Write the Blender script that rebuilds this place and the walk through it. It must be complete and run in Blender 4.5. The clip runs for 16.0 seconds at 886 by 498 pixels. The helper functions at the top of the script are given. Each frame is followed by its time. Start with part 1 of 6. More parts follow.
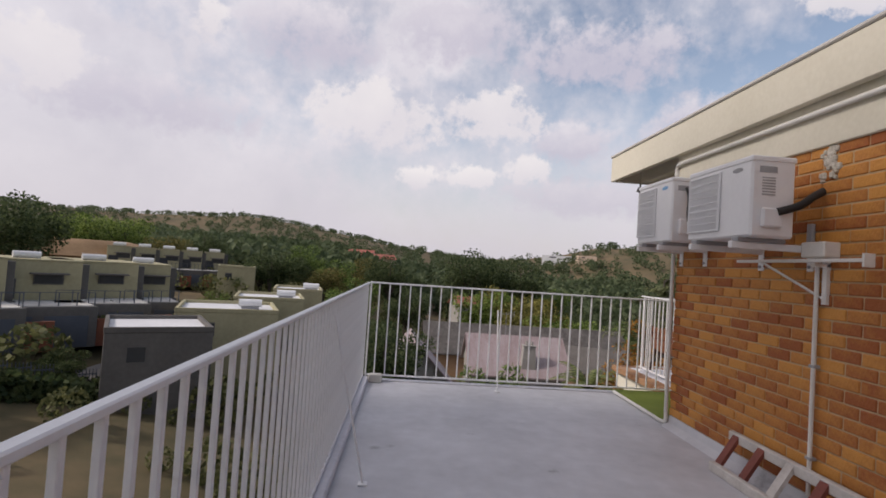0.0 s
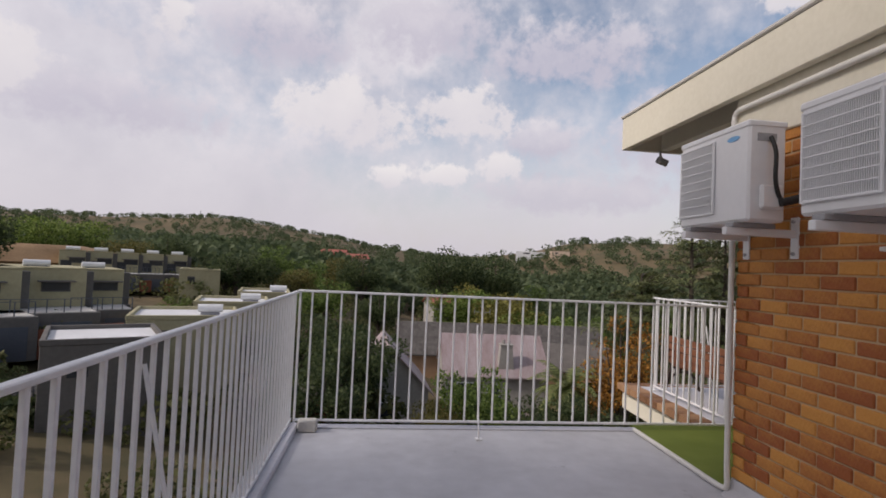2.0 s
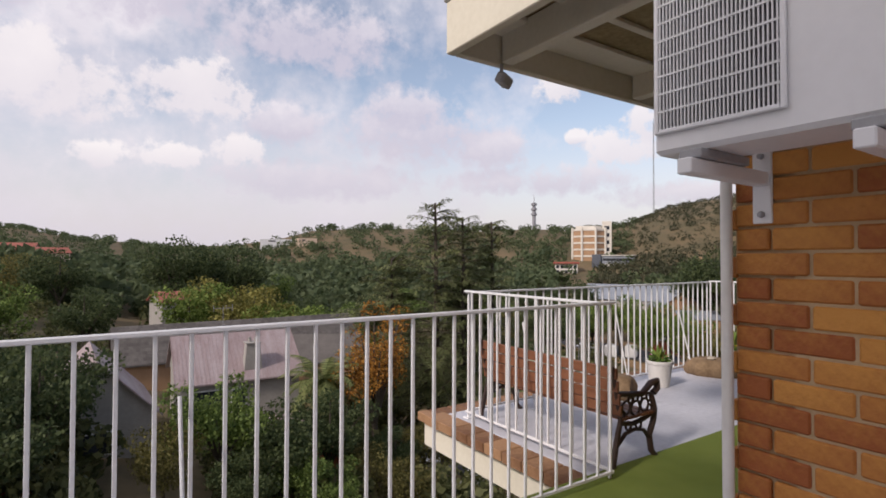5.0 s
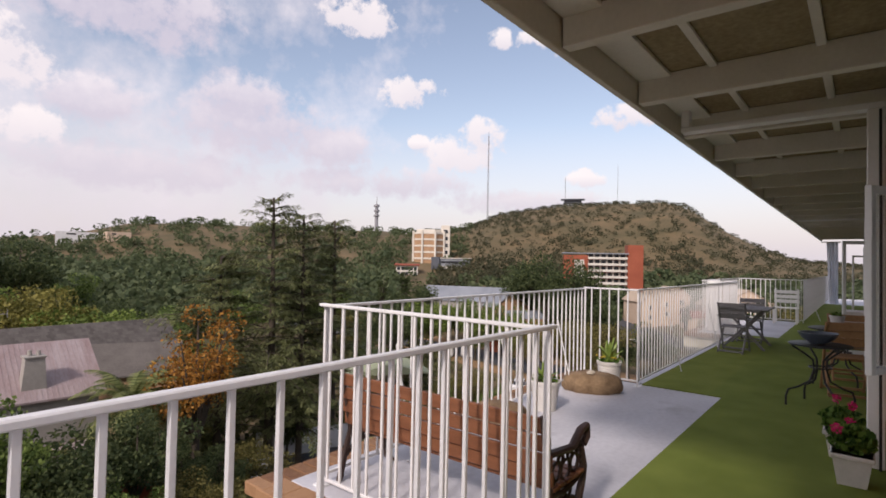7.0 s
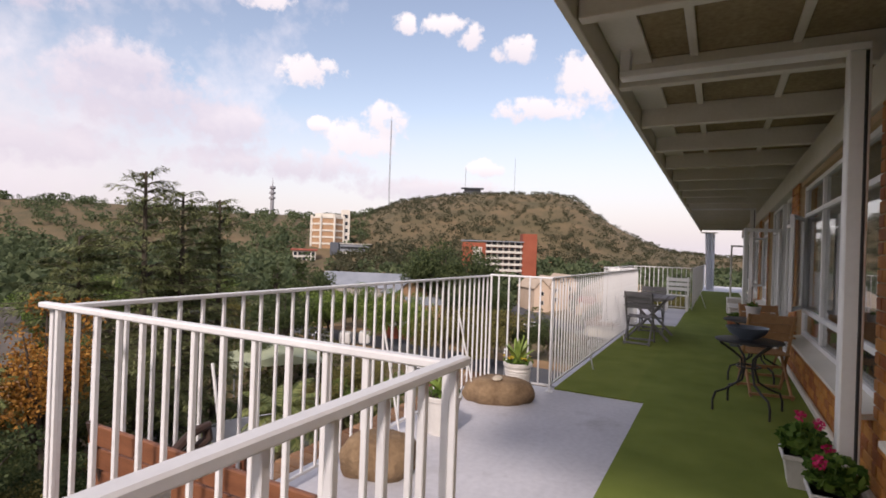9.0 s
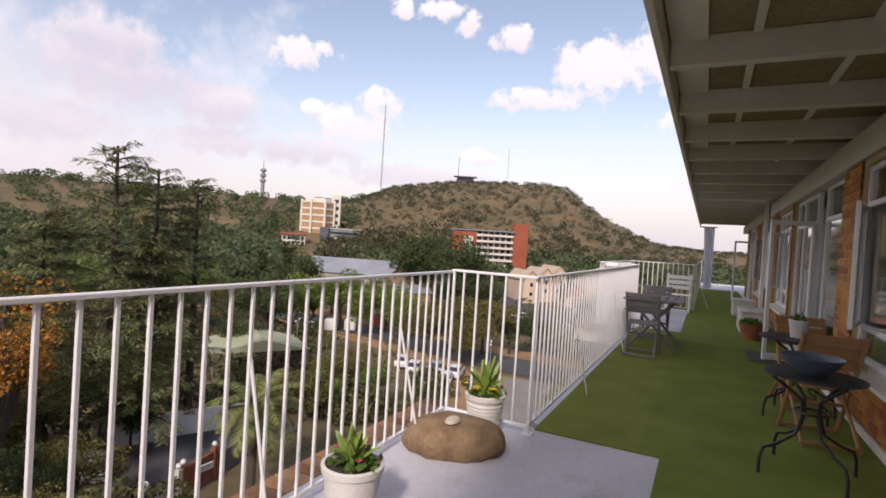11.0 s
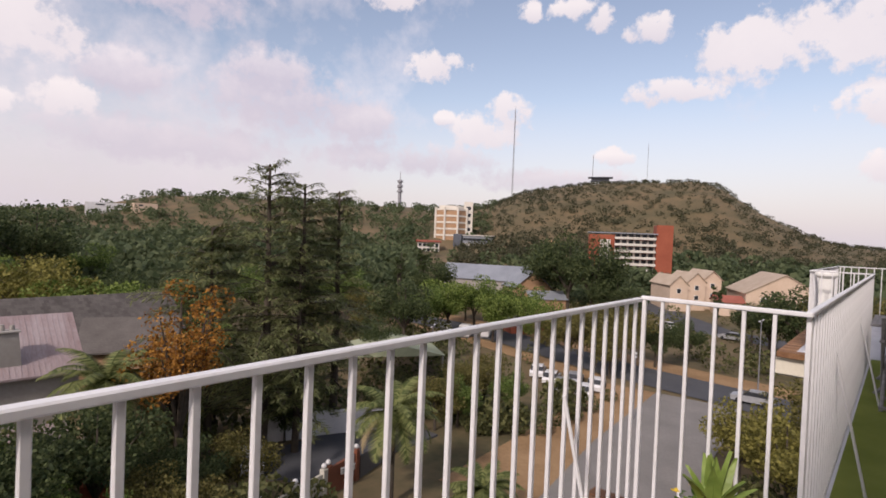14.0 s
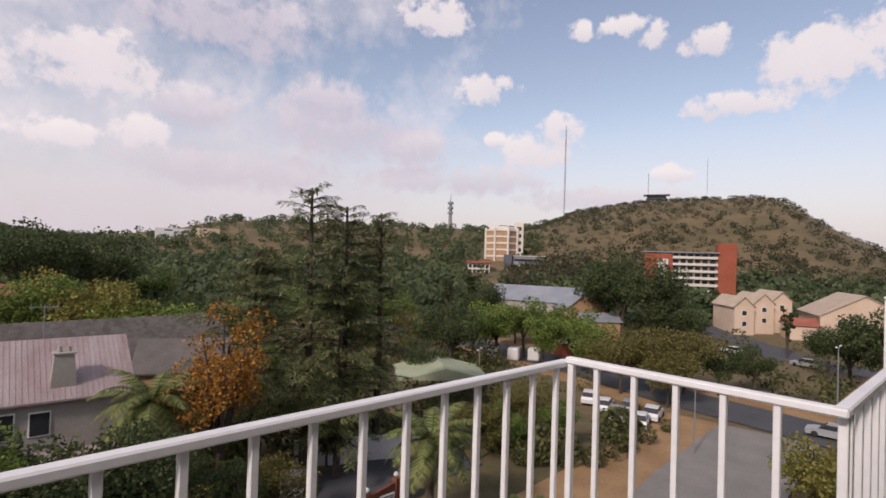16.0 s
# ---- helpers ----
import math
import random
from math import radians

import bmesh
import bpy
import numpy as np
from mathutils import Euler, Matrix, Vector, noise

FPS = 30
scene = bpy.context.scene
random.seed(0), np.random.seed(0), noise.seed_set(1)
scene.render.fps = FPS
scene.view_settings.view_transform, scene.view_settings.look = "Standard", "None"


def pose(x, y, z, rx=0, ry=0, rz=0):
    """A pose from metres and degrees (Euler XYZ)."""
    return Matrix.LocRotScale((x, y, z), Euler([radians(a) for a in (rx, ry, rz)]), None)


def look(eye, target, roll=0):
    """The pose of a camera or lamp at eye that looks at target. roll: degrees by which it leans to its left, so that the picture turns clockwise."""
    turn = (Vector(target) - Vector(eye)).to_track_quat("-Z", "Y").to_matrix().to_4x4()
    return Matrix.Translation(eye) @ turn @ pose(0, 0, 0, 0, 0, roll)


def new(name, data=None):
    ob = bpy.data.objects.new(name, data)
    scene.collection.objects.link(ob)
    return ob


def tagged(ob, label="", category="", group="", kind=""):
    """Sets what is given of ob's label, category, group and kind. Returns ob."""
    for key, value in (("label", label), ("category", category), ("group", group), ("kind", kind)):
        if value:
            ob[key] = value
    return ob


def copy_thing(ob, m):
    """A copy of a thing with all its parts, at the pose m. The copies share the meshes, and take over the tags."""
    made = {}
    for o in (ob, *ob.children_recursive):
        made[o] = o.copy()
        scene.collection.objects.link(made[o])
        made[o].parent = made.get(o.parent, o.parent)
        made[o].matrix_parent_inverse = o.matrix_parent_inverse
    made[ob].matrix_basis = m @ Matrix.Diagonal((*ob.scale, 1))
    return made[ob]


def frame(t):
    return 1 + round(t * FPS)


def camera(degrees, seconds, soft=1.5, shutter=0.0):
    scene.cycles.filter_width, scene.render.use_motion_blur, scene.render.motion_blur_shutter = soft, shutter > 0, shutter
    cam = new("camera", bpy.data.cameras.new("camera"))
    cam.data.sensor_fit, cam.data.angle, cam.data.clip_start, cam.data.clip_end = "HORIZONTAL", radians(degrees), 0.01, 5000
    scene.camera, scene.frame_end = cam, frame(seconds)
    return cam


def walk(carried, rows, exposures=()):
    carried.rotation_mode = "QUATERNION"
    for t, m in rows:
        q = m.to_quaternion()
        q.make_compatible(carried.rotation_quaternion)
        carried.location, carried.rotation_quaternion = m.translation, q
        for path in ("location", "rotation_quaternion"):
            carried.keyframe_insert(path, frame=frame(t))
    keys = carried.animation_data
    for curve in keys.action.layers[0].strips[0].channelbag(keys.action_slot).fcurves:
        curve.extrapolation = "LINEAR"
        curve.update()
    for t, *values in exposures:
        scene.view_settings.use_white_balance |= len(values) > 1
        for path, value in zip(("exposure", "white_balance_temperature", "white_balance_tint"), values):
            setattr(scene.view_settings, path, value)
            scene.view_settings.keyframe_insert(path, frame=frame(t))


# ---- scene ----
cam = camera(80.8, 16.0, soft=1.7)
PATH = [
    (0, (0.286, -0.056, 1.453), (0.412, 1.939, 1.521), 3.8),
    (0.5, (0.358, 0.388, 1.481), (0.491, 2.382, 1.543), 3.0),
    (1, (0.429, 0.788, 1.486), (0.584, 2.781, 1.55), 2.7),
    (1.5, (0.473, 1.258, 1.472), (0.647, 3.249, 1.536), 2.5),
    (2, (0.553, 1.716, 1.476), (0.778, 3.702, 1.542), 2.6),
    (2.5, (0.547, 2.187, 1.475), (0.824, 4.166, 1.539), 2.7),
    (3, (0.611, 2.593, 1.468), (1.009, 4.551, 1.537), 2.7),
    (3.5, (0.727, 2.954, 1.502), (1.265, 4.879, 1.567), 1.7),
    (4, (0.775, 3.349, 1.431), (1.503, 5.21, 1.507), 1.7),
    (4.5, (0.967, 3.763, 1.494), (1.9, 5.531, 1.551), 0.8),
    (7, (1.881, 5.344, 1.488), (3.437, 6.599, 1.538), 1.2),
    (7.5, (2.182, 5.528, 1.487), (3.793, 6.712, 1.539), 1.5),
    (8, (2.414, 5.75, 1.469), (4.068, 6.875, 1.52), 1.8),
    (8.5, (2.697, 5.869, 1.453), (4.417, 6.888, 1.483), 1.9),
    (9, (3.079, 5.977, 1.433), (4.846, 6.915, 1.441), 2.0),
    (11.5, (4.909, 6.527, 1.428), (6.687, 7.441, 1.378), 3.9),
    (12, (5.11, 6.715, 1.419), (6.834, 7.727, 1.363), 4.1),
    (12.5, (5.237, 6.917, 1.432), (6.926, 7.985, 1.369), 3.8),
    (13, (5.403, 7.008, 1.453), (7.037, 8.159, 1.399), 3.2),
    (13.5, (5.612, 7.114, 1.437), (7.166, 8.373, 1.396), 2.8),
    (14, (5.784, 7.23, 1.448), (7.283, 8.553, 1.407), 2.3),
    (14.5, (6.087, 7.269, 1.453), (7.557, 8.625, 1.426), 2.0),
    (15, (6.325, 7.264, 1.482), (7.751, 8.667, 1.485), 2.3),
    (15.5, (6.64, 7.302, 1.479), (8.018, 8.752, 1.506), 2.0),
    (16, (7.004, 7.272, 1.499), (8.363, 8.739, 1.532), 1.8),
]
walk(cam, [(t, look(e, g, r)) for t, e, g, r in PATH], exposures=[(0, 0.12, 6600, 15), (3, 0.04, 6600, 15), (4.5, 0.2, 6600, 16), (7, 0.33, 6750, 19), (9, 0.47, 6800, 20), (11.5, 0.5, 6800, 20), (13, 0.36, 6800, 20), (16, 0.15, 6800, 20)])

# ---------------- world and sun ----------------
SUN_FROM = Vector((-0.80, -0.17, 0.60)).normalized()
world = bpy.data.worlds.new("sky")
scene.world = world
world.use_nodes = True
wt = world.node_tree
wt.nodes.clear()


def wn(kind, **props):
    n = wt.nodes.new(kind)
    for k, v in props.items():
        if k == "op":
            n.operation = v
        elif k == "blend":
            n.blend_type = v
    return n


def wmath(op, a, b=None, clamp=False):
    n = wn("ShaderNodeMath", op=op)
    n.use_clamp = clamp
    for i, v in enumerate((a, b)):
        if v is None:
            continue
        if isinstance(v, (int, float)):
            n.inputs[i].default_value = v
        else:
            wt.links.new(v, n.inputs[i])
    return n.outputs[0]


def build_sky():
    sky = wn("ShaderNodeTexSky")
    sky.sky_type = "NISHITA"
    sky.sun_disc = False
    sky.sun_elevation = math.asin(SUN_FROM.z)
    sky.sun_rotation = math.atan2(SUN_FROM.x, SUN_FROM.y)
    sky.air_density, sky.dust_density, sky.ozone_density = 1.0, 1.6, 1.0
    coord = wn("ShaderNodeTexCoord")
    sep = wn("ShaderNodeSeparateXYZ")
    wt.links.new(coord.outputs["Generated"], sep.inputs[0])
    x, y, z = sep.outputs
    az = wmath("ARCTAN2", x, y)
    el = wmath("ARCSINE", z)
    # soft wobble that breaks up the cloud outlines
    def fbm(scale, detail, rough=0.6):
        n = wn("ShaderNodeTexNoise")
        n.inputs["Scale"].default_value = scale
        n.inputs["Detail"].default_value = detail
        n.inputs["Roughness"].default_value = rough
        wt.links.new(coord.outputs["Generated"], n.inputs["Vector"])
        return n.outputs["Fac"]
    edge = wmath("ADD", wmath("MULTIPLY", wmath("SUBTRACT", fbm(10.0, 7.0), 0.5), 3.0), wmath("MULTIPLY", wmath("SUBTRACT", fbm(34.0, 6.0), 0.5), 3.2))
    soft = wmath("MULTIPLY", wmath("SUBTRACT", fbm(3.6, 6.0), 0.5), 2.6)
    # cumulus: azimuth, elevation, half width, half height in degrees
    puffs = [(47.3, 18.1, 3.3, 1.9), (71.8, 15.2, 5.0, 1.5), (69.2, 21.2, 2.6, 1.4), (64.5, 22.3, 1.9, 1.6), (61.7, 23.4, 2.8, 1.2), (56.9, 23.4, 1.4, 1.1), (79.2, 18.6, 5.6, 3.0), (86.0, 18.9, 9.0, 3.5),
             (48.2, 13.0, 1.1, 0.8), (55.4, 13.7, 2.7, 2.2), (53.3, 11.6, 4.8, 2.0), (66.2, 9.2, 2.0, 1.0), (7.6, 16.4, 6.4, 3.2), (12.2, 11.0, 2.8, 1.7), (6.4, 10.0, 3.4, 1.5), (41.5, 25.0, 4.6, 2.0),
             (88.2, 12.7, 4.1, 1.9), (88.8, 7.5, 2.2, 1.6), (-4.5, 15.6, 8.5, 3.6), (-35.7, 15.8, 4.5, 3.6), (-22.2, 22.1, 1.8, 2.2), (0.4, 9.6, 2.6, 1.3), (90, 30, 10, 4), (130, 25, 20, 9), (-90, 25, 30, 12)]
    masses = [(31.0, 13.4, 9.0, 3.6), (29.8, 16.4, 4.6, 2.4), (38.5, 12.0, 5.0, 2.6), (19.0, 22.6, 11.0, 3.6), (4.0, 24.5, 9.0, 4.2), (-27.5, 13.5, 11.5, 3.2), (20.0, 8.4, 12.0, 2.4), (44.0, 8.6, 11.0, 1.9), (-12.0, 22.5, 8.0, 3.2), (60.0, 6.5, 10.0, 1.6), (17.0, 14.0, 4.5, 2.4)]
    def blobs(rows, up=0.0):
        best = None
        for a, e, w, h in rows:
            u = wmath("DIVIDE", wmath("SUBTRACT", az, radians(a)), radians(w))
            v = wmath("DIVIDE", wmath("SUBTRACT", el, radians(e - up)), radians(h))
            d = wmath("SUBTRACT", 1.0, wmath("ADD", wmath("MULTIPLY", u, u), wmath("MULTIPLY", v, v)))
            best = d if best is None else wmath("MAXIMUM", best, d)
        return wmath("MAXIMUM", best, -2.2)
    body = blobs(puffs)
    puff = wmath("MULTIPLY", wmath("ADD", body, edge), 1.7, True)
    # sunlit crowns over greyer bases
    crown = wmath("ADD", wmath("MULTIPLY", wmath("SUBTRACT", body, blobs(puffs, 0.9)), 0.42), 0.52, True)
    bulk = blobs(masses)
    veil = wmath("MULTIPLY", wmath("ADD", bulk, wmath("MULTIPLY", edge, 0.8)), 1.2, True)
    bulk_crown = wmath("ADD", wmath("MULTIPLY", wmath("SUBTRACT", bulk, blobs(masses, 1.6)), 0.42), wmath("MULTIPLY", edge, 0.22), True)
    # broad grey-white layer, thick towards the north-west, thin in the east
    lay = wmath("ADD", wmath("MULTIPLY", az, -0.70), 0.50)
    layer = wmath("MULTIPLY", wmath("ADD", wmath("ADD", lay, soft), wmath("MULTIPLY", edge, 0.16)), 1.35, True)
    low = wmath("SUBTRACT", 1.0, wmath("MULTIPLY", wmath("SUBTRACT", el, 0.02), 4.2, True), True)
    haze = wmath("MULTIPLY", low, 0.92)
    cover = wmath("MULTIPLY", layer, 0.9)
    # colours
    def mix(fac, a, b):
        n = wn("ShaderNodeMix")
        n.data_type = "RGBA"
        for key, v in (("Factor", fac),):
            wt.links.new(v, n.inputs[0])
        for i, v in ((6, a), (7, b)):
            if isinstance(v, tuple):
                n.inputs[i].default_value = (*v, 1)
            else:
                wt.links.new(v, n.inputs[i])
        return n.outputs[2]
    sc = wn("ShaderNodeVectorMath", op="MULTIPLY")
    sc.inputs[1].default_value = (0.178, 0.156, 0.136)
    wt.links.new(sky.outputs[0], sc.inputs[0])
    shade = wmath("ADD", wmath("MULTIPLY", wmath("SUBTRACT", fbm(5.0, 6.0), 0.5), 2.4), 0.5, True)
    grey = mix(shade, (0.58, 0.572, 0.625), (0.78, 0.765, 0.79))
    col = mix(cover, sc.outputs[0], grey)
    white = mix(wmath("ADD", wmath("MULTIPLY", shade, 0.35), wmath("MULTIPLY", crown, 0.75), True), (0.57, 0.56, 0.62), (0.79, 0.775, 0.77))
    col = mix(wmath("MULTIPLY", veil, 0.85), col, mix(bulk_crown, (0.52, 0.51, 0.59), (0.76, 0.745, 0.765)))
    col = mix(haze, col, (0.57, 0.558, 0.605))
    col = mix(wmath("MULTIPLY", puff, 0.9), col, white)
    bg = wn("ShaderNodeBackground")
    bg.inputs["Strength"].default_value = 1.0
    wt.links.new(col, bg.inputs["Color"])
    out = wn("ShaderNodeOutputWorld")
    wt.links.new(bg.outputs[0], out.inputs[0])


build_sky()
sun = new("sun", bpy.data.lights.new("sun", "SUN"))
sun.data.energy, sun.data.angle, sun.data.color = 2.4, radians(6), (1.0, 0.94, 0.86)
sun.matrix_world = look(SUN_FROM * 50, (0, 0, 0))

# ---------------- materials ----------------
def material(name, dark, light, rough=0.7, scale=4.0, fine=60.0, bump=0.2, metal=0.0, island=0.0, objvar=0.0, dist=0.004, spec=0.5, coat=None, stretch=(1, 1, 1), detail=5.0, contrast=1.0, fine_mix=0.35):
    """Two-colour weathered surface: broad patches and fine grain, with relief."""
    m = bpy.data.materials.new(name)
    m.use_nodes = True
    nt = m.node_tree
    nodes, links = nt.nodes, nt.links
    b = nodes["Principled BSDF"]
    tc = nodes.new("ShaderNodeTexCoord")
    mp = nodes.new("ShaderNodeMapping")
    mp.inputs["Scale"].default_value = stretch
    links.new(tc.outputs["Object"], mp.inputs[0])
    n1 = nodes.new("ShaderNodeTexNoise")
    n1.inputs["Scale"].default_value, n1.inputs["Detail"].default_value = scale, detail
    n2 = nodes.new("ShaderNodeTexNoise")
    n2.inputs["Scale"].default_value, n2.inputs["Detail"].default_value = fine, 4
    for n in (n1, n2):
        links.new(mp.outputs[0], n.inputs["Vector"])
    add = nodes.new("ShaderNodeMix")
    add.inputs[0].default_value = fine_mix
    links.new(n1.outputs["Fac"], add.inputs[2])
    links.new(n2.outputs["Fac"], add.inputs[3])
    val = add.outputs[0]
    if island or objvar:
        src = nodes.new("ShaderNodeNewGeometry").outputs["Random Per Island"] if island else nodes.new("ShaderNodeObjectInfo").outputs["Random"]
        s = nodes.new("ShaderNodeMath")
        s.operation = "MULTIPLY_ADD"
        links.new(src, s.inputs[0])
        s.inputs[1].default_value = island or objvar
        links.new(val, s.inputs[2])
        s2 = nodes.new("ShaderNodeMath")
        s2.operation = "SUBTRACT"
        links.new(s.outputs[0], s2.inputs[0])
        s2.inputs[1].default_value = (island or objvar) / 2
        val = s2.outputs[0]
    ramp = nodes.new("ShaderNodeMapRange")
    ramp.inputs[1].default_value, ramp.inputs[2].default_value = 0.5 - 0.22 / contrast, 0.5 + 0.22 / contrast
    links.new(val, ramp.inputs[0])
    mix = nodes.new("ShaderNodeMix")
    mix.data_type = "RGBA"
    mix.inputs[6].default_value, mix.inputs[7].default_value = (*dark, 1), (*light, 1)
    links.new(ramp.outputs[0], mix.inputs[0])
    links.new(mix.outputs[2], b.inputs["Base Color"])
    b.inputs["Roughness"].default_value, b.inputs["Metallic"].default_value = rough, metal
    b.inputs["Specular IOR Level"].default_value = spec
    if bump:
        bp = nodes.new("ShaderNodeBump")
        bp.inputs["Strength"].default_value, bp.inputs["Distance"].default_value = bump, dist
        links.new(add.outputs[0], bp.inputs["Height"])
        links.new(bp.outputs[0], b.inputs["Normal"])
    return m


def leaf_material(name, dark, light, island=0.9, scale=0.35):
    m = material(name, dark, light, rough=0.65, scale=scale, fine=3.0, bump=0, island=island, spec=0.25)
    nt = m.node_tree
    b = nt.nodes["Principled BSDF"]
    tr = nt.nodes.new("ShaderNodeBsdfTranslucent")
    src = b.inputs["Base Color"].links[0].from_socket
    nt.links.new(src, tr.inputs[0])
    mx = nt.nodes.new("ShaderNodeMixShader")
    mx.inputs[0].default_value = 0.4
    nt.links.new(b.outputs[0], mx.inputs[1])
    nt.links.new(tr.outputs[0], mx.inputs[2])
    nt.links.new(mx.outputs[0], nt.nodes["Material Output"].inputs[0])
    return m


def glass_material(name, tint, rough=0.02):
    m = bpy.data.materials.new(name)
    m.use_nodes = True
    b = m.node_tree.nodes["Principled BSDF"]
    b.inputs["Base Color"].default_value = (*tint, 1)
    b.inputs["Roughness"].default_value = rough
    b.inputs["Transmission Weight"].default_value = 1.0
    b.inputs["IOR"].default_value = 1.45
    return m


WHITE_METAL = material("white_rail_paint", (0.66, 0.66, 0.67), (0.82, 0.82, 0.83), rough=0.42, scale=3, fine=45, bump=0.25, dist=0.002)
FLOOR_END = material("scuffed_roof_paint", (0.36, 0.36, 0.38), (0.64, 0.64, 0.67), rough=0.55, scale=1.3, fine=7, bump=0.3, dist=0.006, contrast=0.75, detail=9)
FLOOR_GREY = material("grey_roof_paint", (0.42, 0.42, 0.46), (0.62, 0.62, 0.66), rough=0.6, scale=1.1, fine=22, bump=0.25, dist=0.006, contrast=1.1)


def stain(mat, scale, start, full, amount, tint):
    """Dark scuffs and dirt marks with their own ragged shapes."""
    nt = mat.node_tree
    bsdf = next(n for n in nt.nodes if n.type == "BSDF_PRINCIPLED")
    src = bsdf.inputs["Base Color"].links[0].from_socket
    co = nt.nodes.new("ShaderNodeTexCoord")
    noise = nt.nodes.new("ShaderNodeTexNoise")
    noise.inputs["Scale"].default_value = scale
    noise.inputs["Detail"].default_value = 8
    noise.inputs["Roughness"].default_value = 0.62
    nt.links.new(co.outputs["Object"], noise.inputs["Vector"])
    rng = nt.nodes.new("ShaderNodeMapRange")
    nt.links.new(noise.outputs["Fac"], rng.inputs["Value"])
    for key, v in (("From Min", start), ("From Max", full), ("To Max", amount)):
        rng.inputs[key].default_value = v
    mx = nt.nodes.new("ShaderNodeMix")
    mx.data_type = "RGBA"
    nt.links.new(rng.outputs[0], mx.inputs[0])
    nt.links.new(src, mx.inputs[6])
    mx.inputs[7].default_value = (*tint, 1)
    nt.links.new(mx.outputs[2], bsdf.inputs["Base Color"])


stain(FLOOR_END, 1.9, 0.62, 0.72, 0.7, (0.12, 0.115, 0.115))
stain(FLOOR_GREY, 1.5, 0.60, 0.75, 0.45, (0.16, 0.155, 0.15))
CONCRETE = material("weathered_concrete", (0.40, 0.38, 0.35), (0.62, 0.60, 0.56), rough=0.85, scale=1.5, fine=40, bump=0.3)
CREAM = material("cream_masonry_paint", (0.60, 0.56, 0.45), (0.74, 0.70, 0.59), rough=0.7, scale=0.9, fine=30, bump=0.15)
WHITE_WOOD = material("white_timber_paint", (0.66, 0.63, 0.54), (0.80, 0.77, 0.68), rough=0.6, scale=2, fine=35, bump=0.25)
WHITE_FRAME = material("white_window_paint", (0.76, 0.76, 0.74), (0.86, 0.86, 0.84), rough=0.45, scale=3, fine=30, bump=0.1)
MORTAR = material("sandy_mortar", (0.42, 0.29, 0.16), (0.56, 0.42, 0.26), rough=0.95, scale=6, fine=90, bump=0.4)
def brick_material(name, island):
    m = material(name, (0.31, 0.086, 0.018), (0.58, 0.26, 0.052), rough=0.7, scale=7, fine=42, bump=0.9, dist=0.016, objvar=0 if island else 0.52, island=0.52 if island else 0, contrast=1.0, detail=6)
    return m
BRICK = brick_material("rock_face_brick", False)
BRICK_FAR = brick_material("rock_face_brick_far", True)
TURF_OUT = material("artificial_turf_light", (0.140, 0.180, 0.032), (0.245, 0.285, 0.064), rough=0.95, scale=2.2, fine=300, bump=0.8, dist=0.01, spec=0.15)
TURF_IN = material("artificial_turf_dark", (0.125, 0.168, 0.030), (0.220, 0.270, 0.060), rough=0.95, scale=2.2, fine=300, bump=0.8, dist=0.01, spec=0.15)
STRAW = material("strawboard_soffit", (0.19, 0.145, 0.075), (0.42, 0.34, 0.20), rough=0.95, scale=3, fine=25, bump=0.3, fine_mix=0.55)
PLASTIC_WHITE = material("white_appliance_enamel", (0.74, 0.74, 0.75), (0.82, 0.82, 0.83), rough=0.38, scale=2, fine=25, bump=0.05)
DARK_INSIDE = material("dark_grille_backing", (0.05, 0.05, 0.055), (0.09, 0.09, 0.095), rough=0.8, bump=0)
GREY_PLASTIC = material("grey_plastic", (0.28, 0.28, 0.29), (0.38, 0.38, 0.39), rough=0.6, bump=0.05)
BLACK_RUBBER = material("black_cable_sleeve", (0.012, 0.012, 0.013), (0.03, 0.03, 0.03), rough=0.7, bump=0.1)
BLUE_BADGE = material("blue_badge", (0.12, 0.34, 0.62), (0.2, 0.45, 0.72), rough=0.4, bump=0)
GLASS = glass_material("window_glass", (0.92, 0.95, 0.95))
# indoor shade is put into this dark wall and floor colour
ROOM_DARK = material("room_shade_colour", (0.10, 0.10, 0.10), (0.18, 0.17, 0.16), rough=0.9, bump=0)
CURTAIN = material("pale_curtain", (0.62, 0.62, 0.60), (0.78, 0.78, 0.76), rough=0.9, bump=0.1)
# landscape
EARTH = material("dry_earth_and_scrub", (0.045, 0.050, 0.020), (0.20, 0.135, 0.070), rough=0.95, scale=0.05, fine=0.9, bump=0.5, dist=0.2, detail=9, contrast=0.9)
ASPHALT = material("asphalt", (0.045, 0.047, 0.055), (0.085, 0.087, 0.095), rough=0.85, scale=0.25, fine=6, bump=0.1)
ROAD_PALE = material("worn_grey_street", (0.16, 0.15, 0.14), (0.24, 0.225, 0.21), rough=0.9, scale=0.3, fine=5, bump=0.1)
SAND = material("bare_orange_sand", (0.20, 0.115, 0.05), (0.36, 0.23, 0.12), rough=0.95, scale=0.3, fine=3, bump=0.2)
BARK = material("grey_brown_bark", (0.035, 0.028, 0.022), (0.10, 0.08, 0.06), rough=0.95, scale=2, fine=14, bump=0.6, dist=0.03)
LEAF_DARK = leaf_material("dark_leaves", (0.042, 0.064, 0.026), (0.108, 0.135, 0.054))
LEAF_MID = leaf_material("green_leaves", (0.075, 0.12, 0.030), (0.20, 0.27, 0.070))
LEAF_BRIGHT = leaf_material("bright_leaves", (0.085, 0.135, 0.026), (0.245, 0.315, 0.08))
LEAF_OLIVE = leaf_material("olive_leaves", (0.088, 0.084, 0.026), (0.215, 0.19, 0.062))
